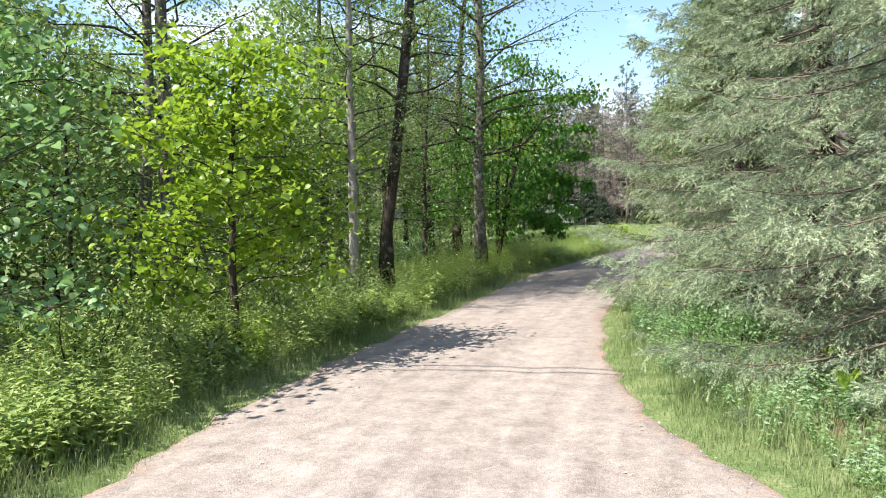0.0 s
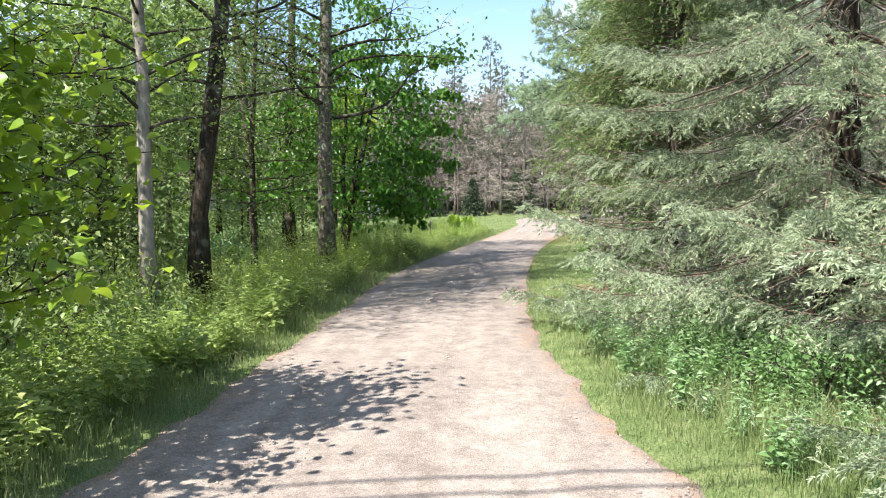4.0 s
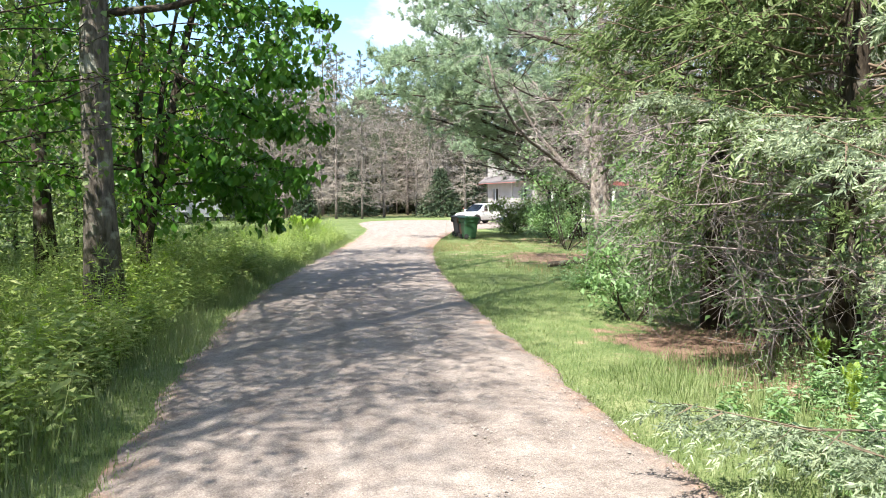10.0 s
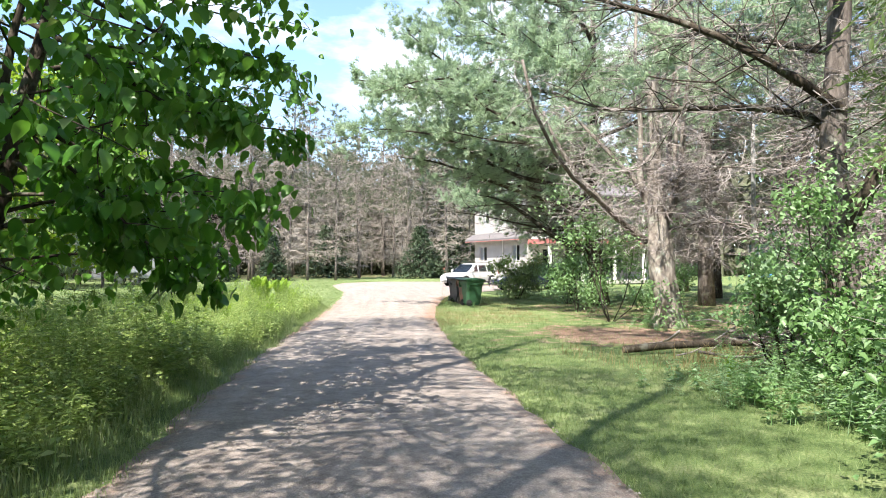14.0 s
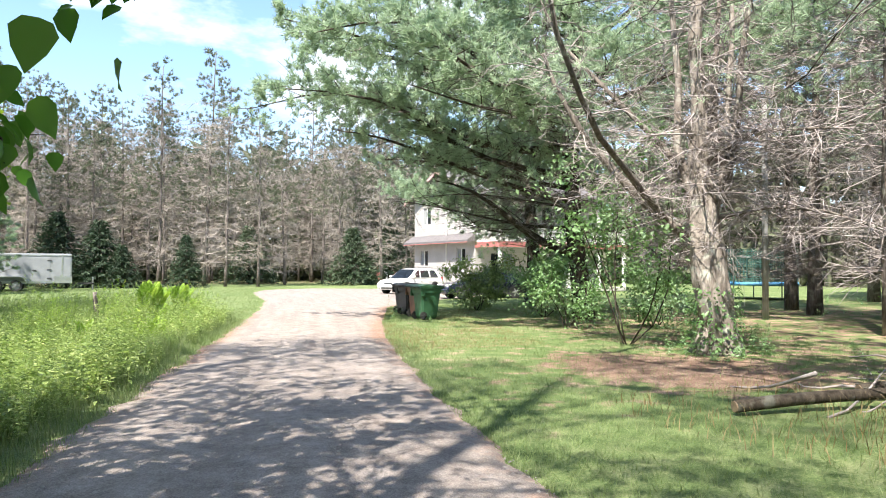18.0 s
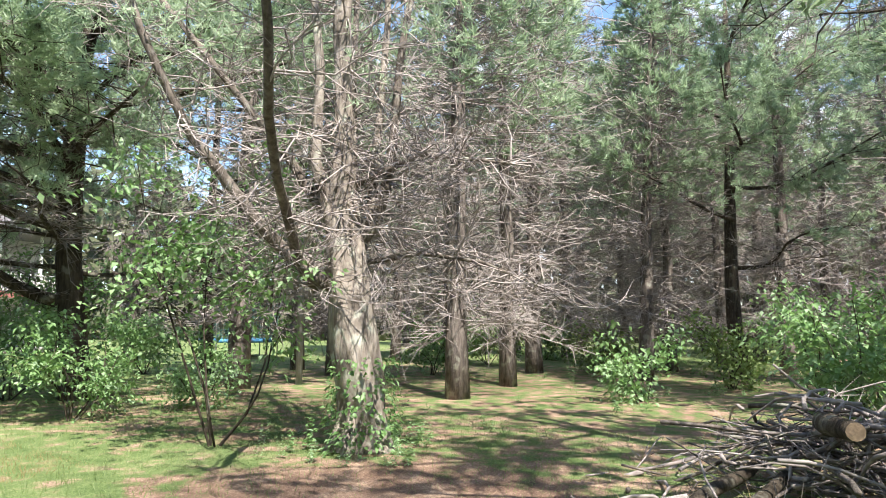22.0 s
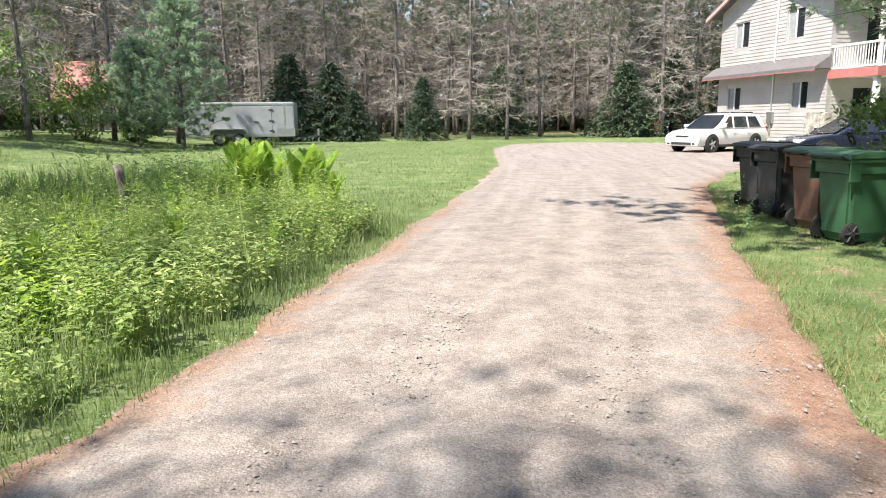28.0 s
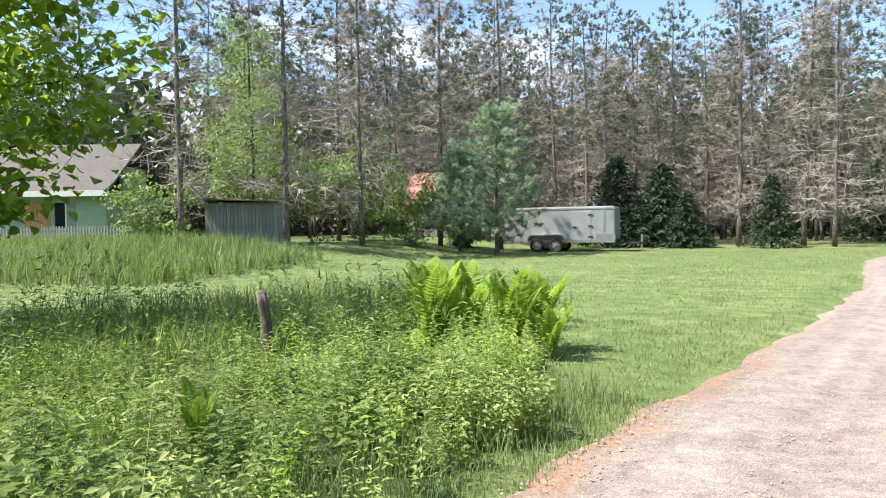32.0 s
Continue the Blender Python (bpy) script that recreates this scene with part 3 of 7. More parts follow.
def broadleaf(rng, height, radius, trunk_r, base, limbs, leaves, size, spread, lean=(0, 0), droop=0.5, aspect=0.7, rise=0.55, stems=1, full=False):
    """Trunk, limbs and crown buffers of a leafy tree."""
    tr, lb, cr = Buf(), [], Buf()
    ends = []
    for q in range(stems):
        ln = lean if stems == 1 else (lean[0] + rng.normal() * 0.12, lean[1] + rng.normal() * 0.12)
        t = trunk_line(rng, height * (1 - 0.12 * q), ln, 0.05)
        s = np.linspace(0, 1, len(t))
        r = trunk_r * (1 - 0.18 * q) * (1 - s) ** 0.8 + 0.012
        r[0] *= 1.5
        tr.tube(t, r, 10)
        for i in range(limbs // stems):
            u = base / height + (0.97 - base / height) * ((i + rng.uniform(0, 1)) / (limbs / stems))
            o = along(t, [u])[0]
            az = i * 2.4 + rng.uniform(-0.5, 0.5) + q
            reach = radius * (1 - ((u - 0.45) / 0.62) ** 2 * 0.75) * rng.uniform(0.65, 1.1)
            reach = max(reach, radius * 0.2)
            e = o + np.array([np.cos(az) * reach, np.sin(az) * reach, reach * rng.uniform(0.1, 1.0) * rise])
            line = bent(rng, o, e, 7, 0.05, 0.12)
            lm = Buf()
            lb.append(lm)
            lm.tube(line, np.linspace(max(0.012, trunk_r * 0.32 * (1.1 - u)), 0.006, 7), 5, False)
            for k in range(5):
                w = 0.3 + 0.68 * (k + rng.uniform(0, 1)) / 5
                p = along(line, [w])[0]
                dirn = unit(e - o + rng.normal(size=3) * reach * 0.75)
                e2 = p + dirn * reach * rng.uniform(0.25, 0.5) * np.array([1, 1, 0.7])
                l2 = bent(rng, p, e2, 4, 0.08)
                lm.tube(l2, np.linspace(0.009, 0.003, 4), 3, False)
                ends.append(along(l2, rng.uniform(0.25, 1.0, 4)))
            ends.append(along(line, rng.uniform(0.45, 1.0, 5)))
    crown_leaves(cr, np.concatenate(ends), rng, leaves, spread, size, droop, aspect, full)
    return tr, lb, cr


def tree_thing(name, m, label, bufs, mats, category="tree", group=""):
    """A tree from named buffers: part name, buffer and material."""
    ob = thing(name, m, label, category, group)
    for (pn, data), mt in zip(bufs, mats):
        for buf in data if isinstance(data, list) else [data]:
            if buf.n:
                part(pn, buf, mt, ob)
    return ob


def joined(bufs):
    """Several buffers as one."""
    out = Buf()
    for b in bufs:
        for v, f, n in zip(b.v, b.f, np.cumsum([0] + [len(q) for q in b.v])):
            out.add(v, f - n)
    return out


def spruce(rng, m, label, height, radius, low, whorls, per, nodes, fine=1.0):
    """A full-skirted spruce: sweeping boughs, flat side sprays set with needle-clad twig ends, grey dead twigs inside."""
    ob = thing("spruce_tree", m, label, "spruce", "spruces on the verge")
    tr = Buf()
    t = trunk_line(rng, height, (0, 0), 0.01)
    tr.tube(t, np.linspace(radius * 0.055, 0.02, len(t)), 10)
    part("trunk", tr, M_BARK_DARK, ob)
    down = np.array([0, 0, -1.0])
    for i in range(whorls):
        u = i / whorls
        z0 = low + (height * 0.96 - low) * u**1.12
        full = radius * (1 - z0 / height) ** 1.05 * float(np.interp(z0, (0.3, 1.0, 2.2), (0.74, 0.86, 1.0)))
        for k in range(per):
            bo, nd, tips = Buf(), Buf(), Buf()
            az = k * 2 * np.pi / per + i * 0.73 + rng.uniform(-0.3, 0.3)
            L = full * (rng.uniform(0.86, 1.14) if k % 3 else rng.uniform(0.5, 0.8))
            s = np.linspace(0, 1, 8)
            out = np.array([np.cos(az), np.sin(az), 0])
            tang = np.array([-np.sin(az), np.cos(az), 0])
            drop = rng.uniform(0.28, 0.5) if z0 < 5 else rng.uniform(0.15, 0.35)
            line = out * (s * L)[:, None] + tang * (rng.normal() * 0.08 * L * s**2)[:, None]
            line[:, 2] = z0 + 0.12 * L + L * (-drop * s * 1.25 + 0.3 * s**3.0)
            line[:, 2] = np.maximum(line[:, 2], 0.16 + 0.06 * np.sin(9 * s + az))
            bo.tube(line, np.linspace(0.006 + 0.0035 * L, 0.002, 8), 4, False)
            away = np.cos(az) > 0.5
            rough = (2.6 if z0 > 7.5 else 1.5 if z0 > 4.8 else 1.0) * (2.4 if away else 1.0) / fine
            n = max(5, int(nodes * (0.35 + 0.65 * L / radius) / rough**0.5))
            sk = 0.3 + 0.7 * (np.arange(n) + rng.uniform(0, 1, n)) / n
            base = along(line, sk)
            fwd = unit(along(line, np.minimum(sk + 0.06, 1)) - along(line, sk - 0.06))
            P, D, Ls = [along(line, [0.88])], [unit(line[-1:] - line[-2:-1])], [np.array([0.4])]
            for sg in (-1, 1):
                D.append(unit(fwd * rng.uniform(0.5, 1.0, (n, 1)) + tang * sg * rng.uniform(0.4, 1.0, (n, 1)) + down * rng.uniform(0.05, 0.5, (n, 1))))
                Ls.append(np.clip((0.26 + 0.5 * (1 - sk)) * rng.uniform(0.65, 1.3, n) * min(1.0, L / 2.2 + 0.3), 0.16, 0.8))
                P.append(base)
            P, D, Ls = np.concatenate(P), np.concatenate(D), np.concatenate(Ls)
            bo.needles(P, D, Ls, 0.012, rng)
            c = len(P)
            fk = max(5, int(13 / rough))
            q = (np.arange(fk) + rng.uniform(0, 1, (c, fk))) / fk
            pts = P[:, None] + D[:, None] * (q * Ls[:, None])[..., None]
            pts[..., 2] -= 0.3 * (q**2) * Ls[:, None]
            flat = unit(np.cross(D, [0, 0, 1.0]))[:, None] * np.where(np.arange(fk) % 2, 1.0, -1.0)[None, :, None]
            dirs = unit(D[:, None] * 0.9 + flat * rng.uniform(0.2, 1.0, (c, fk, 1)) + rng.normal(size=(c, fk, 3)) * 0.3 + down * rng.uniform(-0.05, 0.9, (c, fk, 1)))
            size = rng.uniform(0.085, 0.16, (c, fk)) * rough**0.55
            # Outer needles take the lighter sunlit colour, inner ones the darker.
            young = (q > 0.5) & (rng.uniform(0, 1, (c, fk)) < 0.8)
            for buf, sel in ((nd, ~young), (tips, young)):
                m_ = int(sel.sum())
                if m_:
                    if rough < 1.3:
                        buf.brushes(pts[sel], dirs[sel], size[sel], rng, 15, 0.04, 0.0105)
                    else:
                        buf.brushes(pts[sel], dirs[sel], size[sel], rng, 9, 0.065, 0.02)
            dead = 16 if z0 < 4.5 and not away else 4
            w = along(line, rng.uniform(0.08, 0.75, dead))
            dd = rng.normal(size=(dead, 3)) * 0.6 + out * 0.6 + down * 0.45
            dry = Buf()
            for a_, b_ in zip(w, dd):
                size_ = rng.uniform(0.2, 0.6)
                dry.tube(bent(rng, a_, a_ + unit(b_) * size_, 4, 0.12), np.linspace(0.005, 0.002, 4), 3, False)
                dry.needles(np.repeat((a_ + unit(b_) * size_ * 0.6)[None], 3, 0), b_ + rng.normal(size=(3, 3)) * 0.7, rng.uniform(0.1, 0.25, 3), 0.005, rng)
            bough = part("bough", bo, M_TWIG_DARK, ob)
            tagged(part("dry_twigwork", dry, M_TWIG, bough, "dry grey twigs"), kind="stuff")
            tagged(part("needle_spray", nd, M_SPRUCE, bough), kind="stuff")
            tagged(part("new_growth", tips, M_SPRUCE_TIP, bough, "yellow-green new growth, lightened to look sunlit"), kind="stuff")
    return ob


def cedar_bufs(rng, height, radius, fans, bare):
    """A white cedar: flat green fans on the outside, bare grey branches low down."""
    tr, live, bare_wood, nd = Buf(), Buf(), Buf(), Buf()
    t = trunk_line(rng, height, (0.02, 0), 0.02)
    tr.tube(t, np.linspace(0.17, 0.02, len(t)), 9)
    P, D = [], []
    for i in range(fans):
        u = rng.uniform(0.0, 1.0) ** 0.85
        z0 = 0.5 + (height - 0.7) * u
        full = radius * (1 - (z0 / height) ** 1.6) * 0.95 + 0.25
        az = rng.uniform(0, 2 * np.pi)
        L = full * rng.uniform(0.8, 1.1) * float(np.interp(z0, (0.5, 2.6), (0.55, 1.0)))
        e = np.array([np.cos(az) * L, np.sin(az) * L, z0 + L * rng.uniform(-0.15, 0.35)])
        line = bent(rng, along(t, [min(z0 / height, 0.97)])[0], e, 6, 0.06, 0.15)
        lowness = 1.0 if z0 > bare + 0.5 * math.sin(3 * az) else 0.16
        bo = live if lowness == 1.0 else bare_wood
        bo.tube(line, np.linspace(0.016, 0.004, 6), 4, False)
        for k in range(int(22 * lowness) + 2):
            w = rng.uniform(0.2, 1.0)
            p = along(line, [w])[0]
            d = unit((e - line[0]) * [1, 1, 0.2] + rng.normal(size=3) * L * 0.65)
            P.append(p)
            D.append(d)
            for _ in range(6 if lowness < 1 else int(rng.uniform() < 0.12)):
                p, d = along(line, [rng.uniform(0.3, 1.0)])[0], unit(d + rng.normal(size=3) * 0.7)
                bo.tube(bent(rng, p, p + d * rng.uniform(0.3, 0.7) + [0, 0, -0.1], 4, 0.1), np.linspace(0.004, 0.0015, 4), 3, False)
    P, D = np.array(P), np.array(D)
    n, m = len(P), 22
    q = rng.uniform(0, 1, (n, m))
    side = unit(np.cross(D, [0, 0, 0.4] + rng.normal(size=(n, 3))))
    sg = rng.choice([-1, 1], (n, m))
    pts = P[:, None] + D[:, None] * (q * 0.42)[..., None] + np.array([0, 0, -0.24]) * (q**2)[..., None]
    d = D[:, None] * 0.75 + side[:, None] * (sg * rng.uniform(0.2, 1.0, (n, m)))[..., None] + np.array([0, 0, -0.35])
    nrm = np.cross(side, D)[:, None] + rng.normal(size=(n, m, 3)) * 0.25
    s = rng.uniform(0.045, 0.085, n * m)
    nd.leaves(pts, d, nrm, s, s * 0.27)
    return tr, live, bare_wood, nd


def tufts(buf, pts, dirs, rng, per, length, width):
    """Stars of long needles."""
    n = len(pts)
    d = unit(rng.normal(size=(n, per, 3))) + dirs[:, None] * 0.9
    p = np.repeat(pts[:, None], per, 1) + rng.normal(size=(n, per, 3)) * 0.03
    buf.needles(p, d, rng.uniform(0.7, 1.15, n * per) * length, width, rng)


def limb_with_tufts(rng, lb, nd, a, b, r0, side_count, side_len, tuft_per, length, width, wob=0.07, tuft_n=6, sag=0.0, dead=0.0):
    """A pine limb with side branches, and tufts of needles towards their ends."""
    line = bent(rng, a, b, 9, wob, sag)
    lb.tube(line, np.linspace(r0, max(0.008, r0 * 0.12), 9), 6, False)
    size = np.linalg.norm(np.asarray(b) - a)
    pts, dirs = [], []
    axis = unit(np.asarray(b, float) - a)
    for k in range(side_count):
        s = 0.15 + 0.85 * (k + rng.uniform()) / side_count
        p = along(line, [s])[0]
        d = unit(axis * rng.uniform(0.2, 0.9) + rng.normal(size=3) * np.array([0.8, 0.8, 0.35]))
        L = side_len * rng.uniform(0.5, 1.2) * (1.15 - 0.6 * s)
        e = p + d * L + np.array([0, 0, 0.12 * L])
        l2 = bent(rng, p, e, 5, 0.08)
        lb.tube(l2, np.linspace(0.004 + 0.006 * L, 0.003, 5), 4, False)
        for _ in range(4):
            w = along(l2, [rng.uniform(0.3, 1)])[0]
            lb.needles(w[None], (d + rng.normal(size=3) * 0.8)[None], rng.uniform(0.2, 0.5) * min(1, L), 0.009, rng)
        if rng.uniform() >= dead:
            ss = rng.uniform(0.3, 1.0, tuft_n)
            pts.append(along(l2, ss) + rng.normal(size=(tuft_n, 3)) * 0.1 * L)
            dirs.append(np.broadcast_to(d + [0, 0, 0.25], (tuft_n, 3)))
    if pts:
        tufts(nd, np.concatenate(pts), np.concatenate(dirs), rng, tuft_per, length, width)
    return line


def red_pine_bufs(rng, height, dead_n, tuft_n, reach=3.4, girth=0.155, twig=0.034):
    """A plantation pine: bare trunk, a web of dead grey branches, green only high up."""
    tr, tw, nd = Buf(), Buf(), Buf()
    t = trunk_line(rng, height, (rng.normal() * 0.02, rng.normal() * 0.02), 0.02)
    tr.tube(t, np.linspace(girth, 0.03, len(t)) * rng.uniform(0.85, 1.15) * np.where(np.arange(len(t)) == 0, 1.12, 1.0), 9)
    for i in range(dead_n):
        u = rng.uniform(0.09, 0.85)
        o = along(t, [u])[0]
        az = rng.uniform(0, 2 * np.pi)
        L = rng.uniform(0.8, reach) * (0.6 + 0.7 * min(u, 0.5))
        e = o + np.array([np.cos(az) * L, np.sin(az) * L, L * rng.uniform(-0.32, 0.22)])
        line = bent(rng, o, e, 3, 0.07)
        tw.tube(line, np.linspace(0.02, 0.007, 3), 3, False)
        m = 24
        p = along(line, rng.uniform(0.25, 1.0, m))
        d = unit((e - o)[None] * 0.7 + rng.normal(size=(m, 3)) * L * 0.6)
        tw.needles(p, d, rng.uniform(0.3, 1.0, m), twig, rng)
    pts, dirs = [], []
    for i in range(tuft_n):
        u = 0.42 + 0.58 * (i + rng.uniform()) / tuft_n
        o = along(t, [min(u, 1)])[0]
        az = i * 2.4 + rng.uniform(-0.4, 0.4)
        L = 3.1 * (1.08 - u) ** 0.6 * rng.uniform(0.6, 1.1) + 0.15
        e = o + np.array([np.cos(az) * L, np.sin(az) * L, L * rng.uniform(0.05, 0.45)])
        line = bent(rng, o, e, 4, 0.05)
        tw.tube(line, np.linspace(0.016, 0.005, 4), 3, False)
        k = 7
        q = along(line, rng.uniform(0.4, 1.05, k).clip(0, 1)) + rng.normal(size=(k, 3)) * 0.16
        pts.append(q)
        dirs.append(np.broadcast_to(unit(e - o) + [0, 0, 0.5], (k, 3)))
    tufts(nd, np.concatenate(pts), np.concatenate(dirs), rng, 16, 0.3, 0.045)
    return tr, tw, nd


# Spruces on the verge
SPRUCE_LABEL = "large grey-green spruce with drooping boughs down to the grass"
spruce_a = spruce(np.random.default_rng(101), pose(5.4, 7.7, 0), SPRUCE_LABEL, 15.0, 5.0, 0.3, 20, 13, 22)
spruce_b = spruce(np.random.default_rng(102), pose(4.9, 12.7, 0), SPRUCE_LABEL, 13.5, 5.2, 0.3, 19, 13, 22)
spruce_c = spruce(np.random.default_rng(103), pose(9.0, 10.8, 0), SPRUCE_LABEL, 13.0, 3.5, 0.4, 14, 7, 10, 0.5)
copy_thing(spruce_c, pose(7.1, 3.6, 0, 0, 0, 200))

# Cedars past the spruces
for i, (x, y, h, r) in enumerate(((4.25, 16.7, 9.5, 2.55), (4.75, 19.0, 9.0, 2.1))):
    rng = np.random.default_rng(200 + i)
    tr, live, bare_wood, nd = cedar_bufs(rng, h, r, 310, 1.9)
    tree_thing("cedar_tree", pose(x, y, 0), "yellow-green white cedar with bare grey lower branches", [("trunk", tr), ("branchwork", live), ("bare_branchwork", bare_wood), ("crown", nd)], [M_BARK_DARK, M_TWIG_DARK, M_TWIG, M_CEDAR], "cedar", "cedars by the drive")

# Maple and other leafy trees on the verge
rng = np.random.default_rng(21)
tr, lb, cr = broadleaf(rng, 5.0, 1.75, 0.06, 1.1, 42, 5000, 0.12, 0.22, (0.02, 0.0), 0.35, 0.9, 0.5, 1, True)
maple = tree_thing("maple_tree", pose(-4.9, 8.9, float(gh(-4.9, 8.9))), "young maple with bright yellow-green leaves in tall weeds", [("trunk", tr), ("limb", lb), ("crown", cr)], [M_BARK_DARK, M_BARK_DARK, M_MAPLE], "tree")
rng = np.random.default_rng(22)
tr, lb, cr = broadleaf(rng, 5.0, 1.7, 0.07, 0.9, 30, 2300, 0.13, 0.26, (0.0, 0.0), 0.4, 0.85, 0.5, 1, True)
tree_thing("leafy_tree", pose(-6.6, 5.6, 0), "leafy green tree overhanging the weeds", [("trunk", tr), ("limb", lb), ("crown", cr)], [M_BARK_DARK, M_BARK_DARK, M_SHRUB], "tree")
rng = np.random.default_rng(23)
tr, lb, cr = broadleaf(rng, 19.0, 4.1, 0.2, 3.9, 66, 10500, 0.098, 0.34, (-0.01, 0.0), 0.4, 0.7, 0.5)
tree_thing("ash_tree", pose(-2.7, 22.3, 0), "tall tree with lichen-spotted grey trunk beside the drive", [("trunk", tr), ("limb", lb), ("crown", cr)], [M_BARK_ASH, M_BARK_DARK, M_WOODS], "tree")
rng = np.random.default_rng(24)
tr, lb, cr = broadleaf(rng, 17.0, 2.7, 0.17, 8.5, 30, 4200, 0.135, 0.4, (0.03, 0.03), 0.8, 0.85, 0.4, 1, True)
tree_thing("linden_tree", pose(-4.3, 27.4, 0), "tall dark green linden with a high leafy crown", [("trunk", tr), ("limb", lb), ("crown", cr)], [M_BARK_DARK, M_BARK_DARK, M_BASS], "tree")
rng = np.random.default_rng(25)
tr, lb, cr = broadleaf(rng, 8.2, 3.2, 0.1, 1.7, 54, 8200, 0.15, 0.24, (0.14, 0.08), 0.9, 0.72, 0.1, 3, True)
hang = []
for a_, b_ in (((0.8, 0.3, 3.6), (3.5, 1.2, 3.3)), ((0.7, 0.2, 3.0), (2.9, 0.5, 2.1)), ((0.5, 0.1, 2.6), (2.3, 0.1, 1.45)), ((0.6, 0.4, 2.7), (2.5, 1.5, 1.6)), ((0.9, 0.5, 4.6), (3.7, 2.3, 4.4)), ((0.9, 0.4, 5.4), (3.5, 0.3, 5.3)), ((1.0, 0.5, 6.4), (3.4, 1.4, 6.6)), ((0.6, 0.0, 4.0), (2.4, -1.2, 3.0)), ((0.5, -0.2, 3.0), (1.6, -1.6, 1.9))):
    line = bent(rng, a_, b_, 8, 0.04, -0.12)
    lm = Buf()
    lm.tube(line, np.linspace(0.03, 0.006, 8), 5, False)
    lb.append(lm)
    for w in np.linspace(0.25, 1.0, 13):
        p = along(line, [w])[0]
        e = p + unit(rng.normal(size=3) * [0.8, 0.8, 0.25] + [0.5, 0.2, -0.25]) * rng.uniform(0.25, 0.6)
        lm.tube(bent(rng, p, e, 4, 0.08), np.linspace(0.007, 0.003, 4), 3, False)
        hang.append(along(np.stack([p, e]), rng.uniform(0.1, 1.0, 5)))
crown_leaves(cr, np.concatenate(hang), rng, 3000, 0.1, 0.17, 0.9, 0.72, True)
tree_thing("linden_tree", pose(-2.45, 25.2, 0), "several-stemmed linden with dense dark leaves hanging low", [("trunk", tr), ("limb", lb), ("crown", cr)], [M_BARK_DARK, M_BARK_DARK, M_BASS], "tree")
# The last two stand out of view, added to shade the drive and verge.
for i, (x, y, h, tr_r, mt, lab) in enumerate(((-4.7, 17.2, 19.5, 0.17, M_BARK_DARK, "leaning dark-barked tree in the wood's edge"), (-5.1, 15.8, 15.0, 0.12, M_BARK_BIRCH, "slim pale-barked birch at the wood's edge"), (-4.3, 20.5, 9.0, 0.07, M_BARK_DARK, "slim dark sapling at the wood's edge"), (-9.4, 13.4, 18.0, 0.13, M_BARK_PINE, "tall slim tree with a thin high crown"), (-7.9, 11.8, 17.5, 0.15, M_BARK_ASH, "tall slim tree with a thin high crown"), (-6.4, 31.6, 20.5, 0.17, M_BARK_DARK, "unseen tall tree behind the lindens, added for its shade"), (-9.0, 33.4, 19.5, 0.16, M_BARK_DARK, "unseen tall tree behind the lindens, added for its shade"))):
    rng = np.random.default_rng(30 + i)
    tr, lb, cr = broadleaf(rng, h, 2.5, tr_r, h * 0.2, 54, 8200, 0.088, 0.34, (rng.normal() * 0.05, 0.02), 0.4, 0.75, 0.5)
    tree_thing("leafy_tree", pose(x, y, 0), lab, [("trunk", tr), ("limb", lb), ("crown", cr)], [mt, M_BARK_DARK, M_WOODS], "tree")

# Wood on the far side of the verge: a few kinds, repeated
rng = np.random.default_rng(40)
kinds = []
for i in range(5):
    tr, lb, cr = broadleaf(np.random.default_rng(41 + i), (12, 9, 14, 7, 5.5)[i], (2.6, 2.3, 2.8, 2.0, 1.9)[i], (0.13, 0.09, 0.15, 0.06, 0.05)[i], (3.0, 1.6, 4.0, 0.8, 0.4)[i], 20, (2900, 2700, 3000, 2600, 2200)[i], (0.2, 0.18, 0.2, 0.16, 0.15)[i], 0.45, (0.01, 0.0), 0.4, 0.7, 0.5)
    kinds.append([("trunk", tr.mesh("trunk", M_BARK_DARK, True)), ("branchwork", joined(lb).mesh("branchwork", M_BARK_DARK, True)), ("crown", cr.mesh("crown", M_WOODS))])


def wood_tree(x, y, kind, turn, label="leafy green tree in the wood", group="wood beside the drive"):
    ob = thing("leafy_tree", pose(x, y, float(gh(x, y)), 0, 0, turn), label, "tree", group)
    for pn, me in kinds[kind]:
        new(pn, me).parent = ob
    return ob


spots = []
while len(spots) < 44:
    x, y = rng.uniform(-24, -6.6), rng.uniform(11.5, 42)
    if y < 15.5 and x > -13:
        continue
    if all((x - a) ** 2 + (y - b) ** 2 > 4.5 for a, b in spots):
        spots.append((x, y))
for i, (x, y) in enumerate(spots):
    wood_tree(x, y, int(rng.choice([0, 1, 2, 3, 4], p=[0.2, 0.2, 0.15, 0.2, 0.25])), rng.uniform(0, 360))
for x, y, k in ((-15, 10.5, 0), (-19, 6, 2), (13, -4, 2), (14.5, 4, 0), (-4.9, 29.5, 4), (-4.6, 33.0, 4), (-17, 46, 3), (-22, 48, 1), (-8.0, 39.0, 4), (-34, 66, 0), (-9.5, 11.0, 4), (-11.5, 13.0, 3), (-13.5, 10.0, 4), (-10.5, 16.0, 4), (-8.3, 19.0, 4), (-12.5, 17.5, 3), (-16.5, 14.0, 1), (-14.5, 6.5, 3), (-11.0, 7.5, 4), (-20, 11, 1), (-23, 16, 0), (-10.5, 9.3, 1), (-18, 68, 0), (-33, 68, 2), (-22, 73, 2), (-15.0, 64, 3)):
    wood_tree(x, y, k, 40 * k + x * 31)

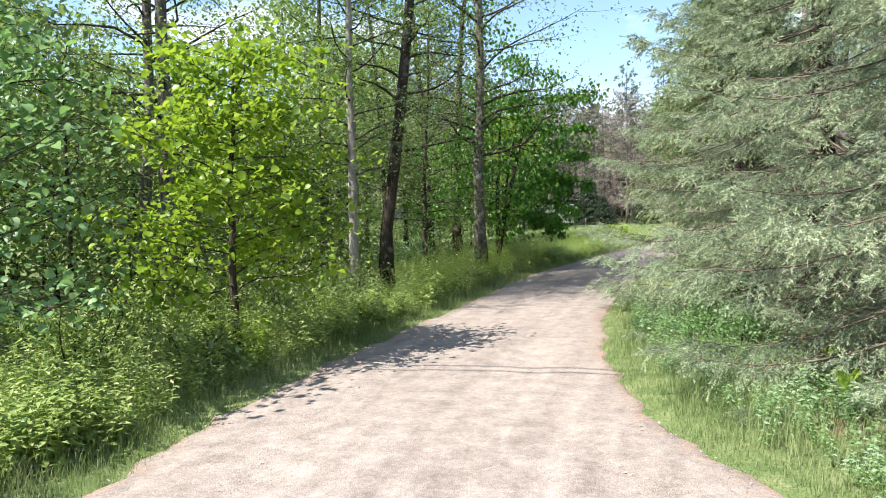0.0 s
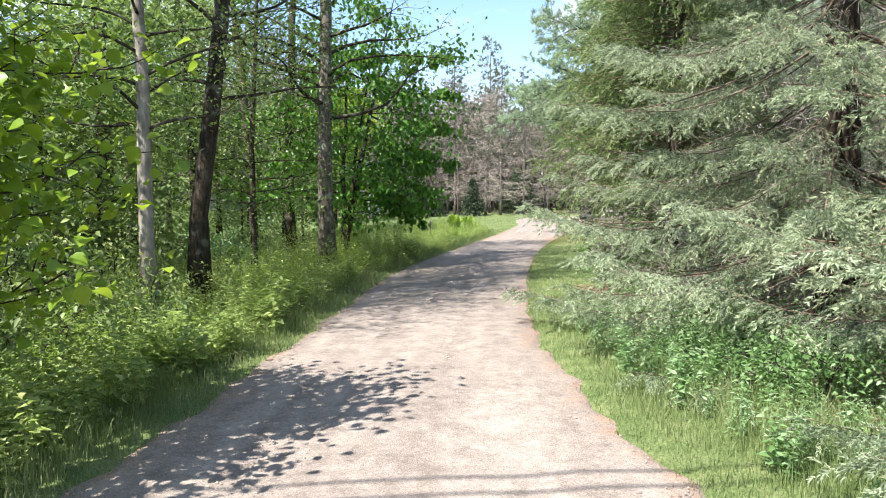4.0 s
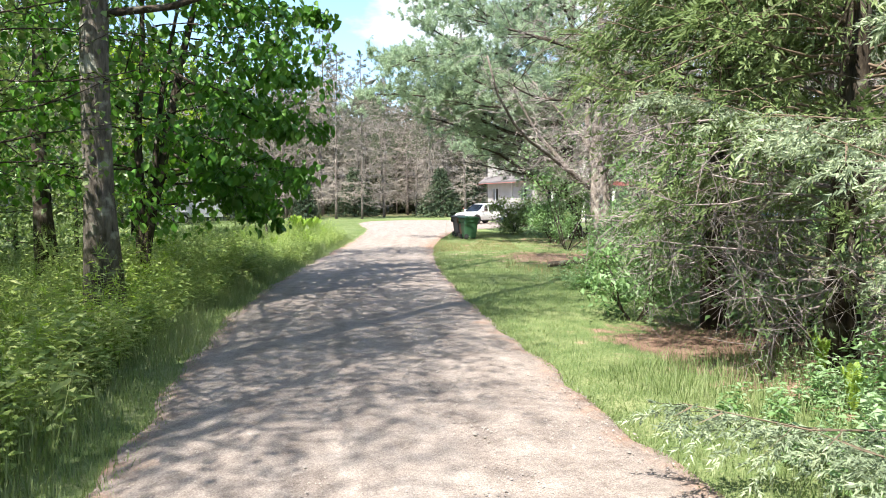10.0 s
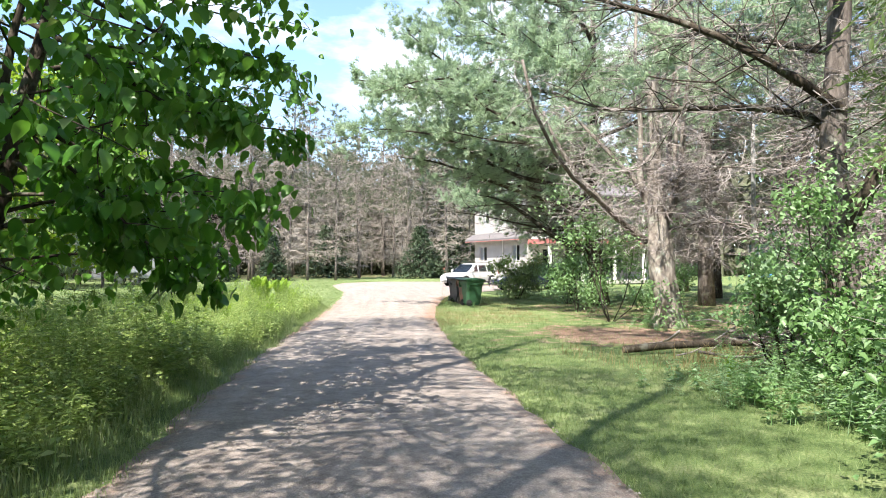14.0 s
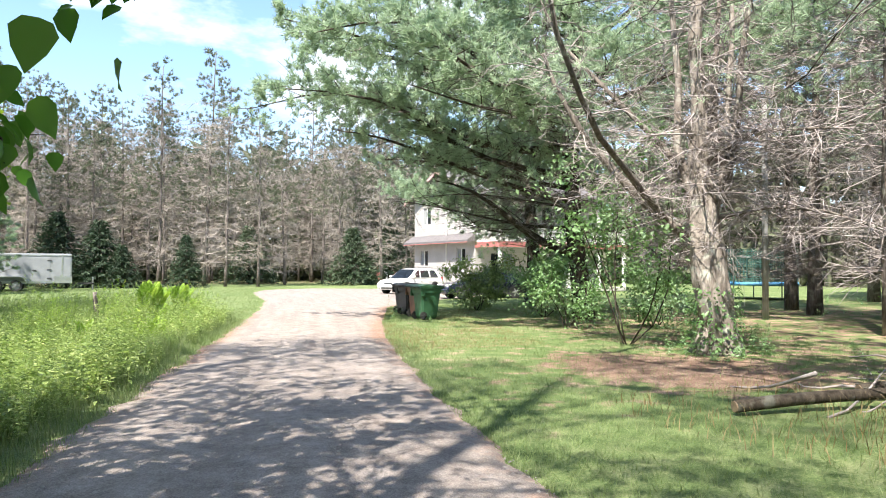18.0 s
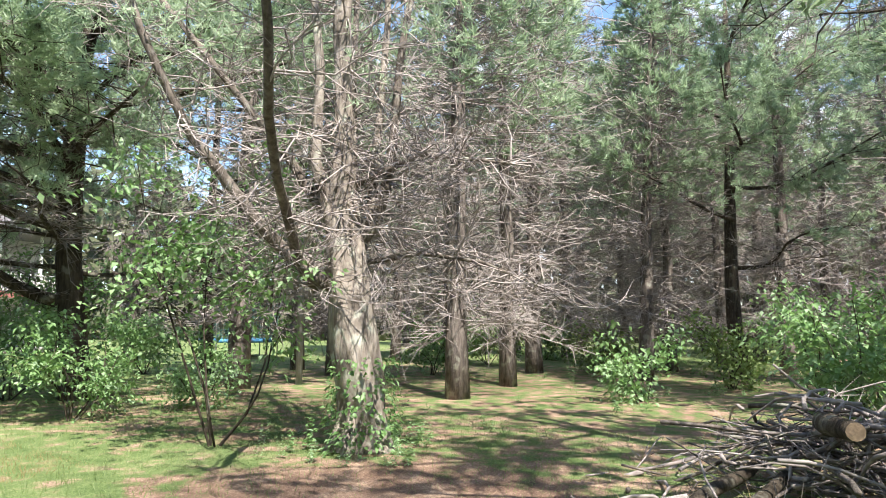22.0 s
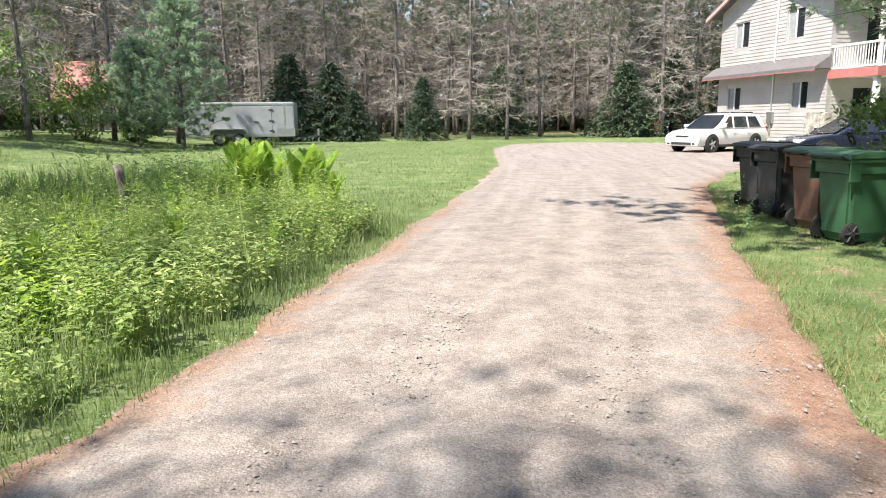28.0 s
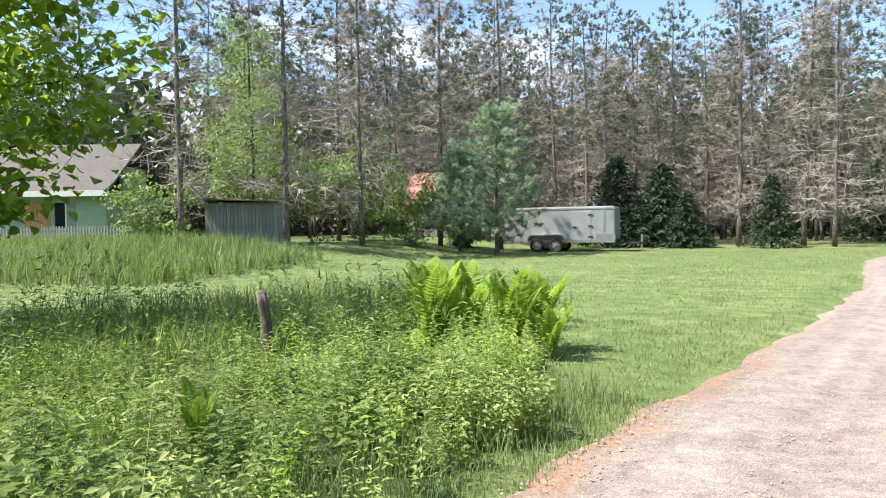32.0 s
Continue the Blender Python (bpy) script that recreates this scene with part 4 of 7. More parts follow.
# Plantation pines behind the lawns and in the stand by the drive
pines = []
for i in range(4):
    tr, tw, nd = red_pine_bufs(np.random.default_rng(60 + i), (17.5, 16.0, 18.5, 15.0)[i], 100, 46)
    pines.append([("trunk", tr.mesh("trunk", M_BARK_PINE, True)), ("branchwork", tw.mesh("branchwork", M_TWIG_BROWN)), ("crown", nd.mesh("crown", M_RPINE))])


def pine(x, y, kind, turn, size=1.0, models=None, label="tall plantation pine with bare grey lower branches", group="plantation pines"):
    ob = thing("pine_tree", pose(x, y, float(gh(x, y)) - 0.02, 0, 0, turn) @ Matrix.Scale(size, 4), label, "pine", group)
    for pn, me in (models or pines)[kind]:
        new(pn, me).parent = ob
    return ob


stand_pines = []
for i in range(3):
    tr, tw, nd = red_pine_bufs(np.random.default_rng(66 + i), (15.0, 16.5, 14.0)[i], 230, 120, 3.6, 0.25, 0.019)
    stand_pines.append([("trunk", tr.mesh("trunk", M_BARK_PINE, True)), ("branchwork", tw.mesh("branchwork", M_TWIG)), ("crown", nd.mesh("crown", M_WPINE))])
rng = np.random.default_rng(70)
rows = [(6.8, 83.5), (11.7, 81.0), (14.2, 80.3), (18.1, 86.5), (-11.4, 61.5), (-10.4, 66.4), (-15.3, 59.6), (2.0, 84.5), (-2.5, 83.0), (22.5, 84.0), (26.0, 82.0), (30.0, 85.0), (-6.5, 76.5), (-9.0, 73.0), (-13.5, 69.5)]
while len(rows) < 125:
    x, y = rng.uniform(-34, 46), rng.uniform(66, 112)
    if y < 84 - 0.35 * max(0, -x) - 0.0 * x and x > -22:
        continue
    if 18 < x < 38 and y < 78:
        continue
    if -31 < x < -20 and y < 76:
        continue
    if all((x - a) ** 2 + (y - b) ** 2 > 7.0 for a, b in rows):
        rows.append((x, y))
for i, (x, y) in enumerate(rows):
    pine(x, y, i % 4, rng.uniform(0, 360), rng.uniform(0.85, 1.1))
stand_back = [(46, 40), (50, 44), (54, 38), (57, 32), (56, 25), (54, 19), (58, 14), (50, 11), (38, 6), (46, 5), (33, 41), (38, 43), (42, 37), (37, 33.5), (41, 23.5), (45, 14.5), (33, 27), (36, 17)]
stand = [(21.6, 36.2), (16.5, 30.9), (19.8, 30.5), (24.6, 30.6), (35.4, 30.8), (30.4, 28.0), (40.6, 26.8), (30.5, 35.2), (29.6, 37.2), (17.4, 36.7), (23.7, 38.5), (26.8, 26.4), (26.6, 22.9), (14.0, 21.6), (18.9, 19.9), (31.6, 24.4), (24.5, 46.0), (22.6, 27.2), (35.5, 22.5), (39.0, 19.0), (30.5, 18.5), (23.5, 15.5), (44.0, 31.0), (46, 24), (34, 13), (42, 12), (28.5, 9.5), (18.0, 13.0), (14.5, 15.0), (50, 18), (48, 36), (52, 29)]
for i, (x, y) in enumerate(stand + stand_back):
    pine(x, y, i % 3, i * 77.0, 0.86 + 0.05 * (i % 5), stand_pines, "dark pine with a web of dead twigs above needle litter", "pine stand by the drive")


# ---- the old pines by the drive ----
def dead_spray(rng, tw, line, count, reach, up=0.1, twigs=9):
    """Bare side branches with twigs along a limb."""
    s = rng.uniform(0.12, 1.0, count)
    base = along(line, s)
    for p in base:
        L = reach * rng.uniform(0.4, 1.2)
        d = unit(rng.normal(size=3) * [1, 1, 0.45] + [0, 0, up])
        l2 = bent(rng, p, p + d * L, 5, 0.1, 0.1)
        tw.tube(l2, np.linspace(0.004 + 0.006 * L, 0.003, 5), 4, False)
        q = along(l2, rng.uniform(0.2, 1.0, twigs))
        tw.needles(q, d + rng.normal(size=(twigs, 3)) * 0.75, rng.uniform(0.12, 0.55, twigs) * min(1.0, L), 0.011, rng)


rng = np.random.default_rng(300)
gnarl = thing("old_pine_tree", pose(10.45, 30.5, 0), "gnarled old pine with flaky pale bark and bare twisting limbs", "pine")
gl, gr = np.array([-0.438, 0.899, 0]), np.array([0.438, -0.899, 0])
gt = np.array([[0.02, 0, -0.2], [0, 0, 0.12], [-0.02, 0.02, 0.6], [-0.05, 0.08, 1.2], [-0.06, 0.12, 1.75], [-0.05, 0.18, 2.4], [-0.06, 0.22, 3.2], [-0.1, 0.25, 4.4], [-0.1, 0.2, 6.0], [0, 0.2, 8.5], [0, 0.2, 11.0]])
gt[:3] += gr * np.array([[0.16], [0.12], [0.05]])
gs = np.linspace(0, len(gt) - 1, 60)
gline = np.stack([np.interp(gs, np.arange(len(gt)), gt[:, k]) for k in range(3)], -1)
gline[:, :2] += 0.035 * np.stack([np.sin(gline[:, 2] * 3.1), np.cos(gline[:, 2] * 2.3)], -1)
gtr = Buf()
gtr.tube(gline, np.interp(gs, np.arange(len(gt)), [0.38, 0.32, 0.28, 0.26, 0.29, 0.27, 0.16, 0.13, 0.1, 0.06, 0.03]) * (1 + 0.07 * np.sin(gs * 0.9) + 0.06 * np.sin(gs * 2.3 + 1)), 28, True, 0.12)
for az in np.arange(0, 6.2, 1.05):
    gtr.tube(np.array([[np.cos(az) * 0.16, np.sin(az) * 0.16, 0.5], [np.cos(az) * 0.3, np.sin(az) * 0.3, 0.1], [np.cos(az) * 0.46, np.sin(az) * 0.46, -0.1]]), [0.05, 0.09, 0.05], 7)
part("trunk", gtr, M_BARK_GNARL, gnarl)
o = np.array([-0.05, 0.12, 0])
limb_lines = [
    (np.array([[-0.05, 0.1, 2.08], [-0.02, 0.42, 2.0], [-0.08, 0.68, 2.1], [-0.5, 0.62, 2.34], [-1.25, 0.33, 2.69], [-1.84, 0.15, 3.06], [-2.7, -0.25, 3.42], [-3.38, -0.64, 3.86], [-4.0, -0.9, 4.6], [-4.4, -1.1, 5.6]]), 0.082),
    (np.array([o + [0, 0, 2.0], [-0.22, 0.37, 2.05], [-0.5, 0.73, 2.39], [-0.82, 1.03, 2.81], [-1.15, 1.31, 3.33], [-1.42, 1.51, 3.7], [-1.67, 1.65, 4.17], [-1.96, 1.82, 4.77], [-2.19, 1.88, 5.36]]), 0.1),
    (np.array([o + [0, 0, 2.6], o + gl * 0.45 + [0.2, 0, 3.0], o + gl * 0.9 + [0.2, 0, 3.7], o + gl * 1.5 + [0, 0, 4.5], o + gl * 2.3 + [-0.3, 0, 5.6]]), 0.09),
    (np.array([o + [0, 0, 2.5], o + gr * 0.3 + [0, 0, 2.8], o + gr * 0.5 + [0, 0, 3.6], o + gr * 0.6 + [0, 0, 5.0], o + gr * 0.9 + [0, 0, 7.0]]), 0.1),
    (np.array([o + [0, 0, 2.3], o + gr * 0.8 + [0.3, 0, 2.5], o + gr * 1.6 + [0.4, 0, 2.4], o + gr * 2.6 + [0.3, 0, 2.0]]), 0.04),
    (np.array([o + [0, 0, 3.3], o + gr * 1.0 + [-0.3, 0, 3.7], o + gr * 2.2 + [-0.4, 0, 3.6]]), 0.045),
    (np.array([o + [0, 0, 2.9], o + gl * 0.2 + [0.5, 0, 3.6], o + gl * 0.3 + [0.7, 0, 5.0], o + gl * 0.3 + [0.9, 0, 7.0]]), 0.09),
]
for line, r in (([o + [0, 0, 2.1], o + gl * 0.22 + [0, 0, 2.7], o + gl * 0.42 + [-0.1, 0, 3.6], o + gl * 0.38 + [-0.1, 0, 4.8], o + gl * 0.6 + [0, 0, 6.6], o + gl * 0.5 + [0, 0, 9.0]], 0.1), ([o + [0, 0, 2.2], o + gr * 0.2 + [0.1, 0, 2.8], o + gr * 0.26 + [0.12, 0, 3.8], o + gr * 0.4 + [0.1, 0, 5.6], o + gr * 0.4 + [0, 0, 8.0]], 0.085)):
    tb = Buf()
    tb.tube(np.array(line), np.linspace(r, r * 0.3, len(line)), 12, True, 0.06)
    part("stem", tb, M_BARK_GNARL, gnarl)
gtw, gnd = Buf(), Buf()
for line, r in limb_lines:
    lb = Buf()
    lb.tube(line, np.linspace(r, r * 0.35, len(line)), 9)
    part("limb", lb, M_BARK_LIMB, gnarl)
    dead_spray(rng, gtw, line, 70, 1.25, 0.05, 12)
dead_spray(rng, gtw, gt[5:], 220, 1.8, 0.0, 16)
tip = [along(line, rng.uniform(0.6, 1.0, 14)) + rng.normal(size=(14, 3)) * 0.5 for line, r in limb_lines[:4]]
tip = np.concatenate(tip + [along(gt[8:], rng.uniform(0, 1, 60)) + rng.normal(size=(60, 3)) * [1.5, 1.5, 0.8]])
tip = tip[tip[:, 2] > 4.4]
tufts(gnd, np.repeat(tip, 5, 0) + rng.normal(size=(len(tip) * 5, 3)) * 0.25, np.tile([0, 0, 0.5], (len(tip) * 5, 1)), rng, 18, 0.15, 0.018)
part("twigwork", gtw, M_TWIG, gnarl)
part("crown", gnd, M_WPINE, gnarl)

# Ivy at its foot
rng = np.random.default_rng(301)
iv = Buf()
n = 640
az, hz = rng.uniform(0, 6.28, n), rng.uniform(0.02, 1.15, n) ** 1.1
rr_ = 0.34 - 0.06 * hz + rng.uniform(0, 0.14, n)
p = np.stack([np.cos(az) * rr_ - 0.08, np.sin(az) * rr_, hz], -1)
iv.leaves(p, np.stack([np.cos(az), np.sin(az), -0.5 + 0 * az], -1) + rng.normal(size=(n, 3)) * 0.4, np.stack([np.cos(az), np.sin(az), 0.7 + 0 * az], -1), rng.uniform(0.05, 0.1, n), rng.uniform(0.04, 0.07, n))
ivy = thing("creeper", pose(10.4, 30.4, 0.0), "green creeper climbing the foot of the old pine", "creeper")
part("foliage", iv, M_SHRUB, ivy)


def white_pine(rng, m, label, trunk, radii, limbs, tuft_len=0.18, skin=None):
    ob = thing("white_pine_tree", m, label, "pine", "white pines by the drive")
    tr, nd, tw = Buf(), Buf(), Buf()
    tr.tube(trunk, radii, 16, True, 0.05)
    part("trunk", tr, skin or M_BARK_DARK, ob)
    for a, b, r, sides, dead in limbs:
        lb = Buf()
        line = limb_with_tufts(rng, lb, nd, np.array(a, float), np.array(b, float), r, int(sides * 1.4), 1.9, 19, tuft_len, 0.028, 0.06, 13, -0.1, dead)
        dead_spray(rng, tw, line[:7], int(26 + 30 * dead), 1.1, 0.0, 9)
        part("limb", lb, M_BARK_DARK, ob)
    part("twigwork", tw, M_TWIG, ob)
    part("crown", nd, M_WPINE, ob)
    return ob


rng = np.random.default_rng(310)
limbs = [((0, 0, 4.4), (-7.0, -3.4, 5.2), 0.09, 24, 0.5), ((0, 0, 5.2), (-9.0, 2.6, 5.7), 0.09, 34, 0.1), ((0, 0, 6.2), (-8.8, -0.4, 7.2), 0.09, 34, 0.0), ((0, 0, 7.0), (-5.6, -5.0, 7.6), 0.09, 30, 0.0), ((0, 0, 8.4), (-7.4, -2.8, 9.6), 0.08, 30, 0.0), ((0, 0, 9.6), (-6.6, 1.0, 11.2), 0.08, 28, 0.0), ((0, 0, 5.8), (-2.0, -6.6, 7.0), 0.08, 26, 0.1), ((0, 0, 7.6), (2.6, -6.2, 9.4), 0.08, 26, 0.0), ((0.0, 0, 1.95), (-3.7, 1.9, 4.05), 0.15, 9, 0.95), ((-0.05, 0, 2.7), (-4.6, 2.9, 3.5), 0.06, 10, 0.9), ((0, 0, 3.3), (-3.4, 3.6, 3.7), 0.05, 10, 0.9), ((0, 0, 3.8), (-4.5, 5.2, 5.0), 0.08, 24, 0.75), ((0, 0, 4.7), (-2.0, 6.6, 5.4), 0.08, 30, 0.1), ((0, 0, 3.9), (2.6, 5.0, 4.9), 0.07, 22, 0.7), ((0, 0, 4.9), (-6.4, 4.2, 6.2), 0.08, 32, 0.0), ((0, 0, 3.4), (-6.6, 2.2, 5.3), 0.1, 22, 0.65), ((0, 0, 4.2), (-8.6, 1.2, 6.0), 0.1, 34, 0.2), ((0, 0, 5.0), (-8.4, -1.6, 6.6), 0.1, 34, 0.0), ((0, 0, 5.6), (-6.4, -3.6, 6.2), 0.09, 28, 0.05), ((0, 0, 6.4), (-7.6, 2.6, 7.6), 0.09, 32, 0.0), ((0, 0, 7.2), (-7.2, -0.5, 8.8), 0.09, 32, 0.0), ((0, 0, 8.2), (-6.2, 2.6, 10.0), 0.08, 28, 0.0), ((0, 0, 9.0), (-5.2, -2.4, 10.8), 0.08, 26, 0.0), ((0, 0, 4.6), (-3.4, -5.6, 6.0), 0.08, 26, 0.3), ((0, 0, 6.0), (1.8, -5.6, 7.6), 0.08, 24, 0.2), ((0, 0, 7.0), (5.0, -1.8, 8.6), 0.08, 22, 0.1), ((0, 0, 8.0), (4.4, 3.6, 9.6), 0.08, 22, 0.1), ((0, 0, 10.5), (-3.4, 0.6, 12.6), 0.07, 22, 0.0), ((0, 0, 11.0), (2.6, -1.6, 12.8), 0.07, 20, 0.0), ((0, 0, 3.0), (-4.2, -2.6, 3.9), 0.07, 16, 0.9), ((0, 0, 2.6), (3.2, -3.0, 3.6), 0.06, 14, 0.9)]
trunk = np.array([[0.25, 0.0, -0.2], [0.18, 0, 0.5], [0.02, 0.0, 1.6], [-0.12, 0.05, 2.8], [-0.15, 0.05, 4.5], [-0.05, 0.0, 7.0], [0, 0, 10.0], [0.1, 0, 13.5]])
white_pine(rng, pose(13.8, 38.3, 0), "broad white pine with feathery boughs reaching over the drive", trunk, [0.38, 0.3, 0.26, 0.24, 0.22, 0.17, 0.1, 0.03], limbs)
rng = np.random.default_rng(311)
limbs2 = [((0, 0, 3.2), (-4.6, -2.0, 4.2), 0.08, 24, 0.0), ((0, 0, 4.0), (-5.6, 0.4, 4.6), 0.08, 26, 0.0), ((0, 0, 5.0), (-4.4, -4.2, 5.6), 0.08, 26, 0.0)] + [((0, 0, h), (math.cos(a) * L, math.sin(a) * L, h + u), 0.08, int(8 + 3 * L), dd) for h, a, L, u, dd in ((2.6, 3.5, 5.0, 1.2, 0.5), (3.6, 2.6, 5.5, 1.4, 0.2), (4.6, 3.6, 6.2, 1.4, 0.1), (5.6, 2.9, 6.0, 1.6, 0.0), (6.4, 4.4, 5.6, 1.6, 0.1), (7.2, 3.3, 5.6, 1.6, 0.0), (8.0, 2.2, 5.0, 1.6, 0.0), (8.8, 3.9, 4.8, 1.8, 0.0), (9.6, 0.4, 4.4, 1.6, 0.0), (6.8, 5.6, 4.8, 1.5, 0.1), (10.4, 3.0, 4.0, 1.8, 0.0), (11.2, 4.8, 3.4, 1.8, 0.0), (12.0, 1.5, 3.0, 1.6, 0.0))]
trunk = np.array([[0, 0, -0.2], [0, 0, 0.4], [0.1, 0, 2.0], [0.0, 0.1, 4.0], [0.05, 0, 7.0], [0, 0, 10.0], [0, 0, 14.5]])
white_pine(rng, pose(17.6, 46.0, 0), "dark-trunked white pine beside the white house", trunk, [0.4, 0.3, 0.26, 0.23, 0.18, 0.12, 0.03], limbs2)
rng = np.random.default_rng(312)
limbs3 = [((0, 0.1, 1.9), (0.9, -2.0, 8.4), 0.13, 10, 0.7)] + [((0, 0, h), (math.cos(a) * L, math.sin(a) * L, h + u), 0.075, int(6 + 3 * L), dd) for h, a, L, u, dd in ((2.9, 1.9, 5.0, 1.9, 0.95), (3.6, 2.7, 4.6, 2.0, 0.9), (4.4, 1.3, 4.8, 1.5, 0.7), (5.2, 3.5, 4.2, 1.4, 0.6), (6.0, 0.4, 4.6, 1.6, 0.3), (6.6, 2.3, 5.2, 1.6, 0.2), (7.4, 5.2, 4.0, 1.6, 0.3), (8.2, 1.2, 4.2, 1.8, 0.1), (9.0, 3.1, 4.4, 1.6, 0.0), (10.0, 4.4, 3.6, 1.8, 0.0))]
trunk = np.array([[0, 0, -0.2], [0, 0, 0.4], [0.05, 0.1, 1.6], [-0.05, 0.15, 3.0], [0.1, 0.1, 5.0], [0.1, 0, 8.0], [0, 0, 12.5]])
white_pine(rng, pose(7.95, 23.9, 0), "forked old pine with grey bark and long bare limbs over brush", trunk, [0.3, 0.22, 0.19, 0.17, 0.14, 0.1, 0.03], limbs3, 0.18, M_BARK_PINE)
rng = np.random.default_rng(313)
limbs4 = [((0, 0, h), (math.cos(a) * L, math.sin(a) * L, h + u), 0.07, int(6 + 3 * L), dd) for h, a, L, u, dd in ((3.2, 3.9, 3.6, 0.8, 0.9), (4.6, 2.4, 4.2, 1.0, 0.5), (5.6, 4.2, 4.6, 1.2, 0.2), (6.6, 3.0, 4.8, 1.4, 0.1), (7.6, 1.2, 4.4, 1.4, 0.1), (8.6, 5.0, 4.4, 1.4, 0.0), (9.6, 3.4, 4.0, 1.6, 0.0), (10.6, 0.5, 3.4, 1.6, 0.0))]
white_pine(rng, pose(24.0, 24.6, 0), "tall white pine in the stand with green boughs overhead", trunk, [0.3, 0.24, 0.21, 0.19, 0.16, 0.11, 0.03], limbs4)
white_pine(np.random.default_rng(314), pose(21.5, 40.5, 0), "tall white pine in the stand with green boughs overhead", trunk, [0.26, 0.21, 0.19, 0.17, 0.14, 0.1, 0.03], limbs4[::-1])

# Fallen log and brush pile
M_LOG_END = surface("cut_wood", (0.14, 0.1, 0.07), (0.26, 0.185, 0.12), 12.0, 60.0, 0.8)


def log(m, label, length, r, seed, group=""):
    rng = np.random.default_rng(seed)
    ob = thing("log", m, label, "log", group)
    b = Buf()
    line = bent(rng, (0, 0, 0), (length, 0, 0), 9, 0.012)
    b.tube(line, np.linspace(r, r * 0.8, 9) * (1 + rng.normal(size=9) * 0.04), 12)
    part("bark", b, M_BARK_DARK, ob)
    for x, sg in ((-0.004, -1), (length + 0.004, 1)):
        c = bmesh.new()
        q = line[0] if sg < 0 else line[-1]
        rod(c, (q[0] - 0.012, q[1], q[2]), (q[0] + 0.012, q[1], q[2]), r * (0.86 if sg < 0 else 0.7), sides=12)
        part("cut_end", c, M_LOG_END, ob, "pale sawn end")
    return ob


log(pose(6.6, 26.95, 0.1, 0, -3.0, -21), "long grey-barked log lying on the grass by brush", 2.9, 0.066, 1)
log(pose(8.3, 26.75, 0.16, 0, -4, -24), "thinner log on the edge of the brush pile", 1.7, 0.065, 2)
log(pose(9.3, 25.6, 0.72, 0, -4, 178), "sawn log on top of the brush pile", 1.2, 0.095, 3)
rng = np.random.default_rng(320)
pile = thing("brush_pile", pose(9.7, 25.3, 0), "heap of grey cut branches and sticks", "brush pile")
tangle = Buf()
for i in range(230):
    b = Buf()
    a = rng.uniform(0, 6.28)
    rad = abs(rng.normal()) * 0.95
    z = max(0.05, 0.95 * (1 - rad / 2.2)) * rng.uniform(0.15, 1.0)
    c = np.array([np.cos(a) * rad * 1.35, np.sin(a) * rad, z])
    d = unit(rng.normal(size=3) * [1, 0.8, 0.22] + [0.4, -0.2, 0])
    L = rng.uniform(0.5, 2.0)
    p0, p1 = c - d * L / 2, c + d * L / 2
    p0[2], p1[2] = max(p0[2], 0.03), max(p1[2], 0.03)
    r = rng.uniform(0.006, 0.03)
    b.tube(bent(rng, p0, p1, 6, 0.06), np.linspace(r, r * 0.4, 6), 5)
    if r < 0.018:
        q = along(bent(rng, p0, p1, 6, 0.05), rng.uniform(0.2, 1, 8))
        tangle.needles(q, d + rng.normal(size=(8, 3)) * 0.7, rng.uniform(0.1, 0.5, 8), 0.01, rng)
    part("stick", b, (M_TWIG, M_BARK_PINE, M_TWIG)[i % 3], pile)
tagged(part("twig_tangle", tangle, M_TWIG, pile), kind="stuff")


# ---- shrubs, ferns, weeds and grass ----
def shrub(x, y, height, radius, leaves, size, seed, material, label, stems=6, bare=0.25, group=""):
    rng = np.random.default_rng(seed)
    ob = thing("shrub", pose(x, y, float(gh(x, y)) - 0.02), label, "shrub", group)
    cr, ends = Buf(), []
    for k in range(stems):
        st = Buf()
        a = k * 6.28 / stems + rng.uniform(-0.4, 0.4)
        e = np.array([np.cos(a) * radius * 0.75, np.sin(a) * radius * 0.75, height * rng.uniform(0.7, 1.0)])
        line = bent(rng, (np.cos(a) * 0.06, np.sin(a) * 0.06, 0), e, 7, 0.07)
        st.tube(line, np.linspace(0.018, 0.005, 7), 5, False)
        for j in range(7):
            p = along(line, [rng.uniform(bare, 1)])[0]
            e2 = p + unit(rng.normal(size=3) + [np.cos(a) * 0.5, np.sin(a) * 0.5, 0.2]) * radius * rng.uniform(0.3, 0.75)
            l2 = bent(rng, p, e2, 4, 0.08)
            st.tube(l2, np.linspace(0.007, 0.003, 4), 3, False)
            ends.append(along(l2, rng.uniform(0.2, 1, 5)))
        part("stem", st, M_BARK_DARK, ob)
    crown_leaves(cr, np.concatenate(ends), rng, leaves, 0.13 * radius + 0.05, size, 0.45, 0.6)
    part("foliage", cr, material, ob)
    return ob


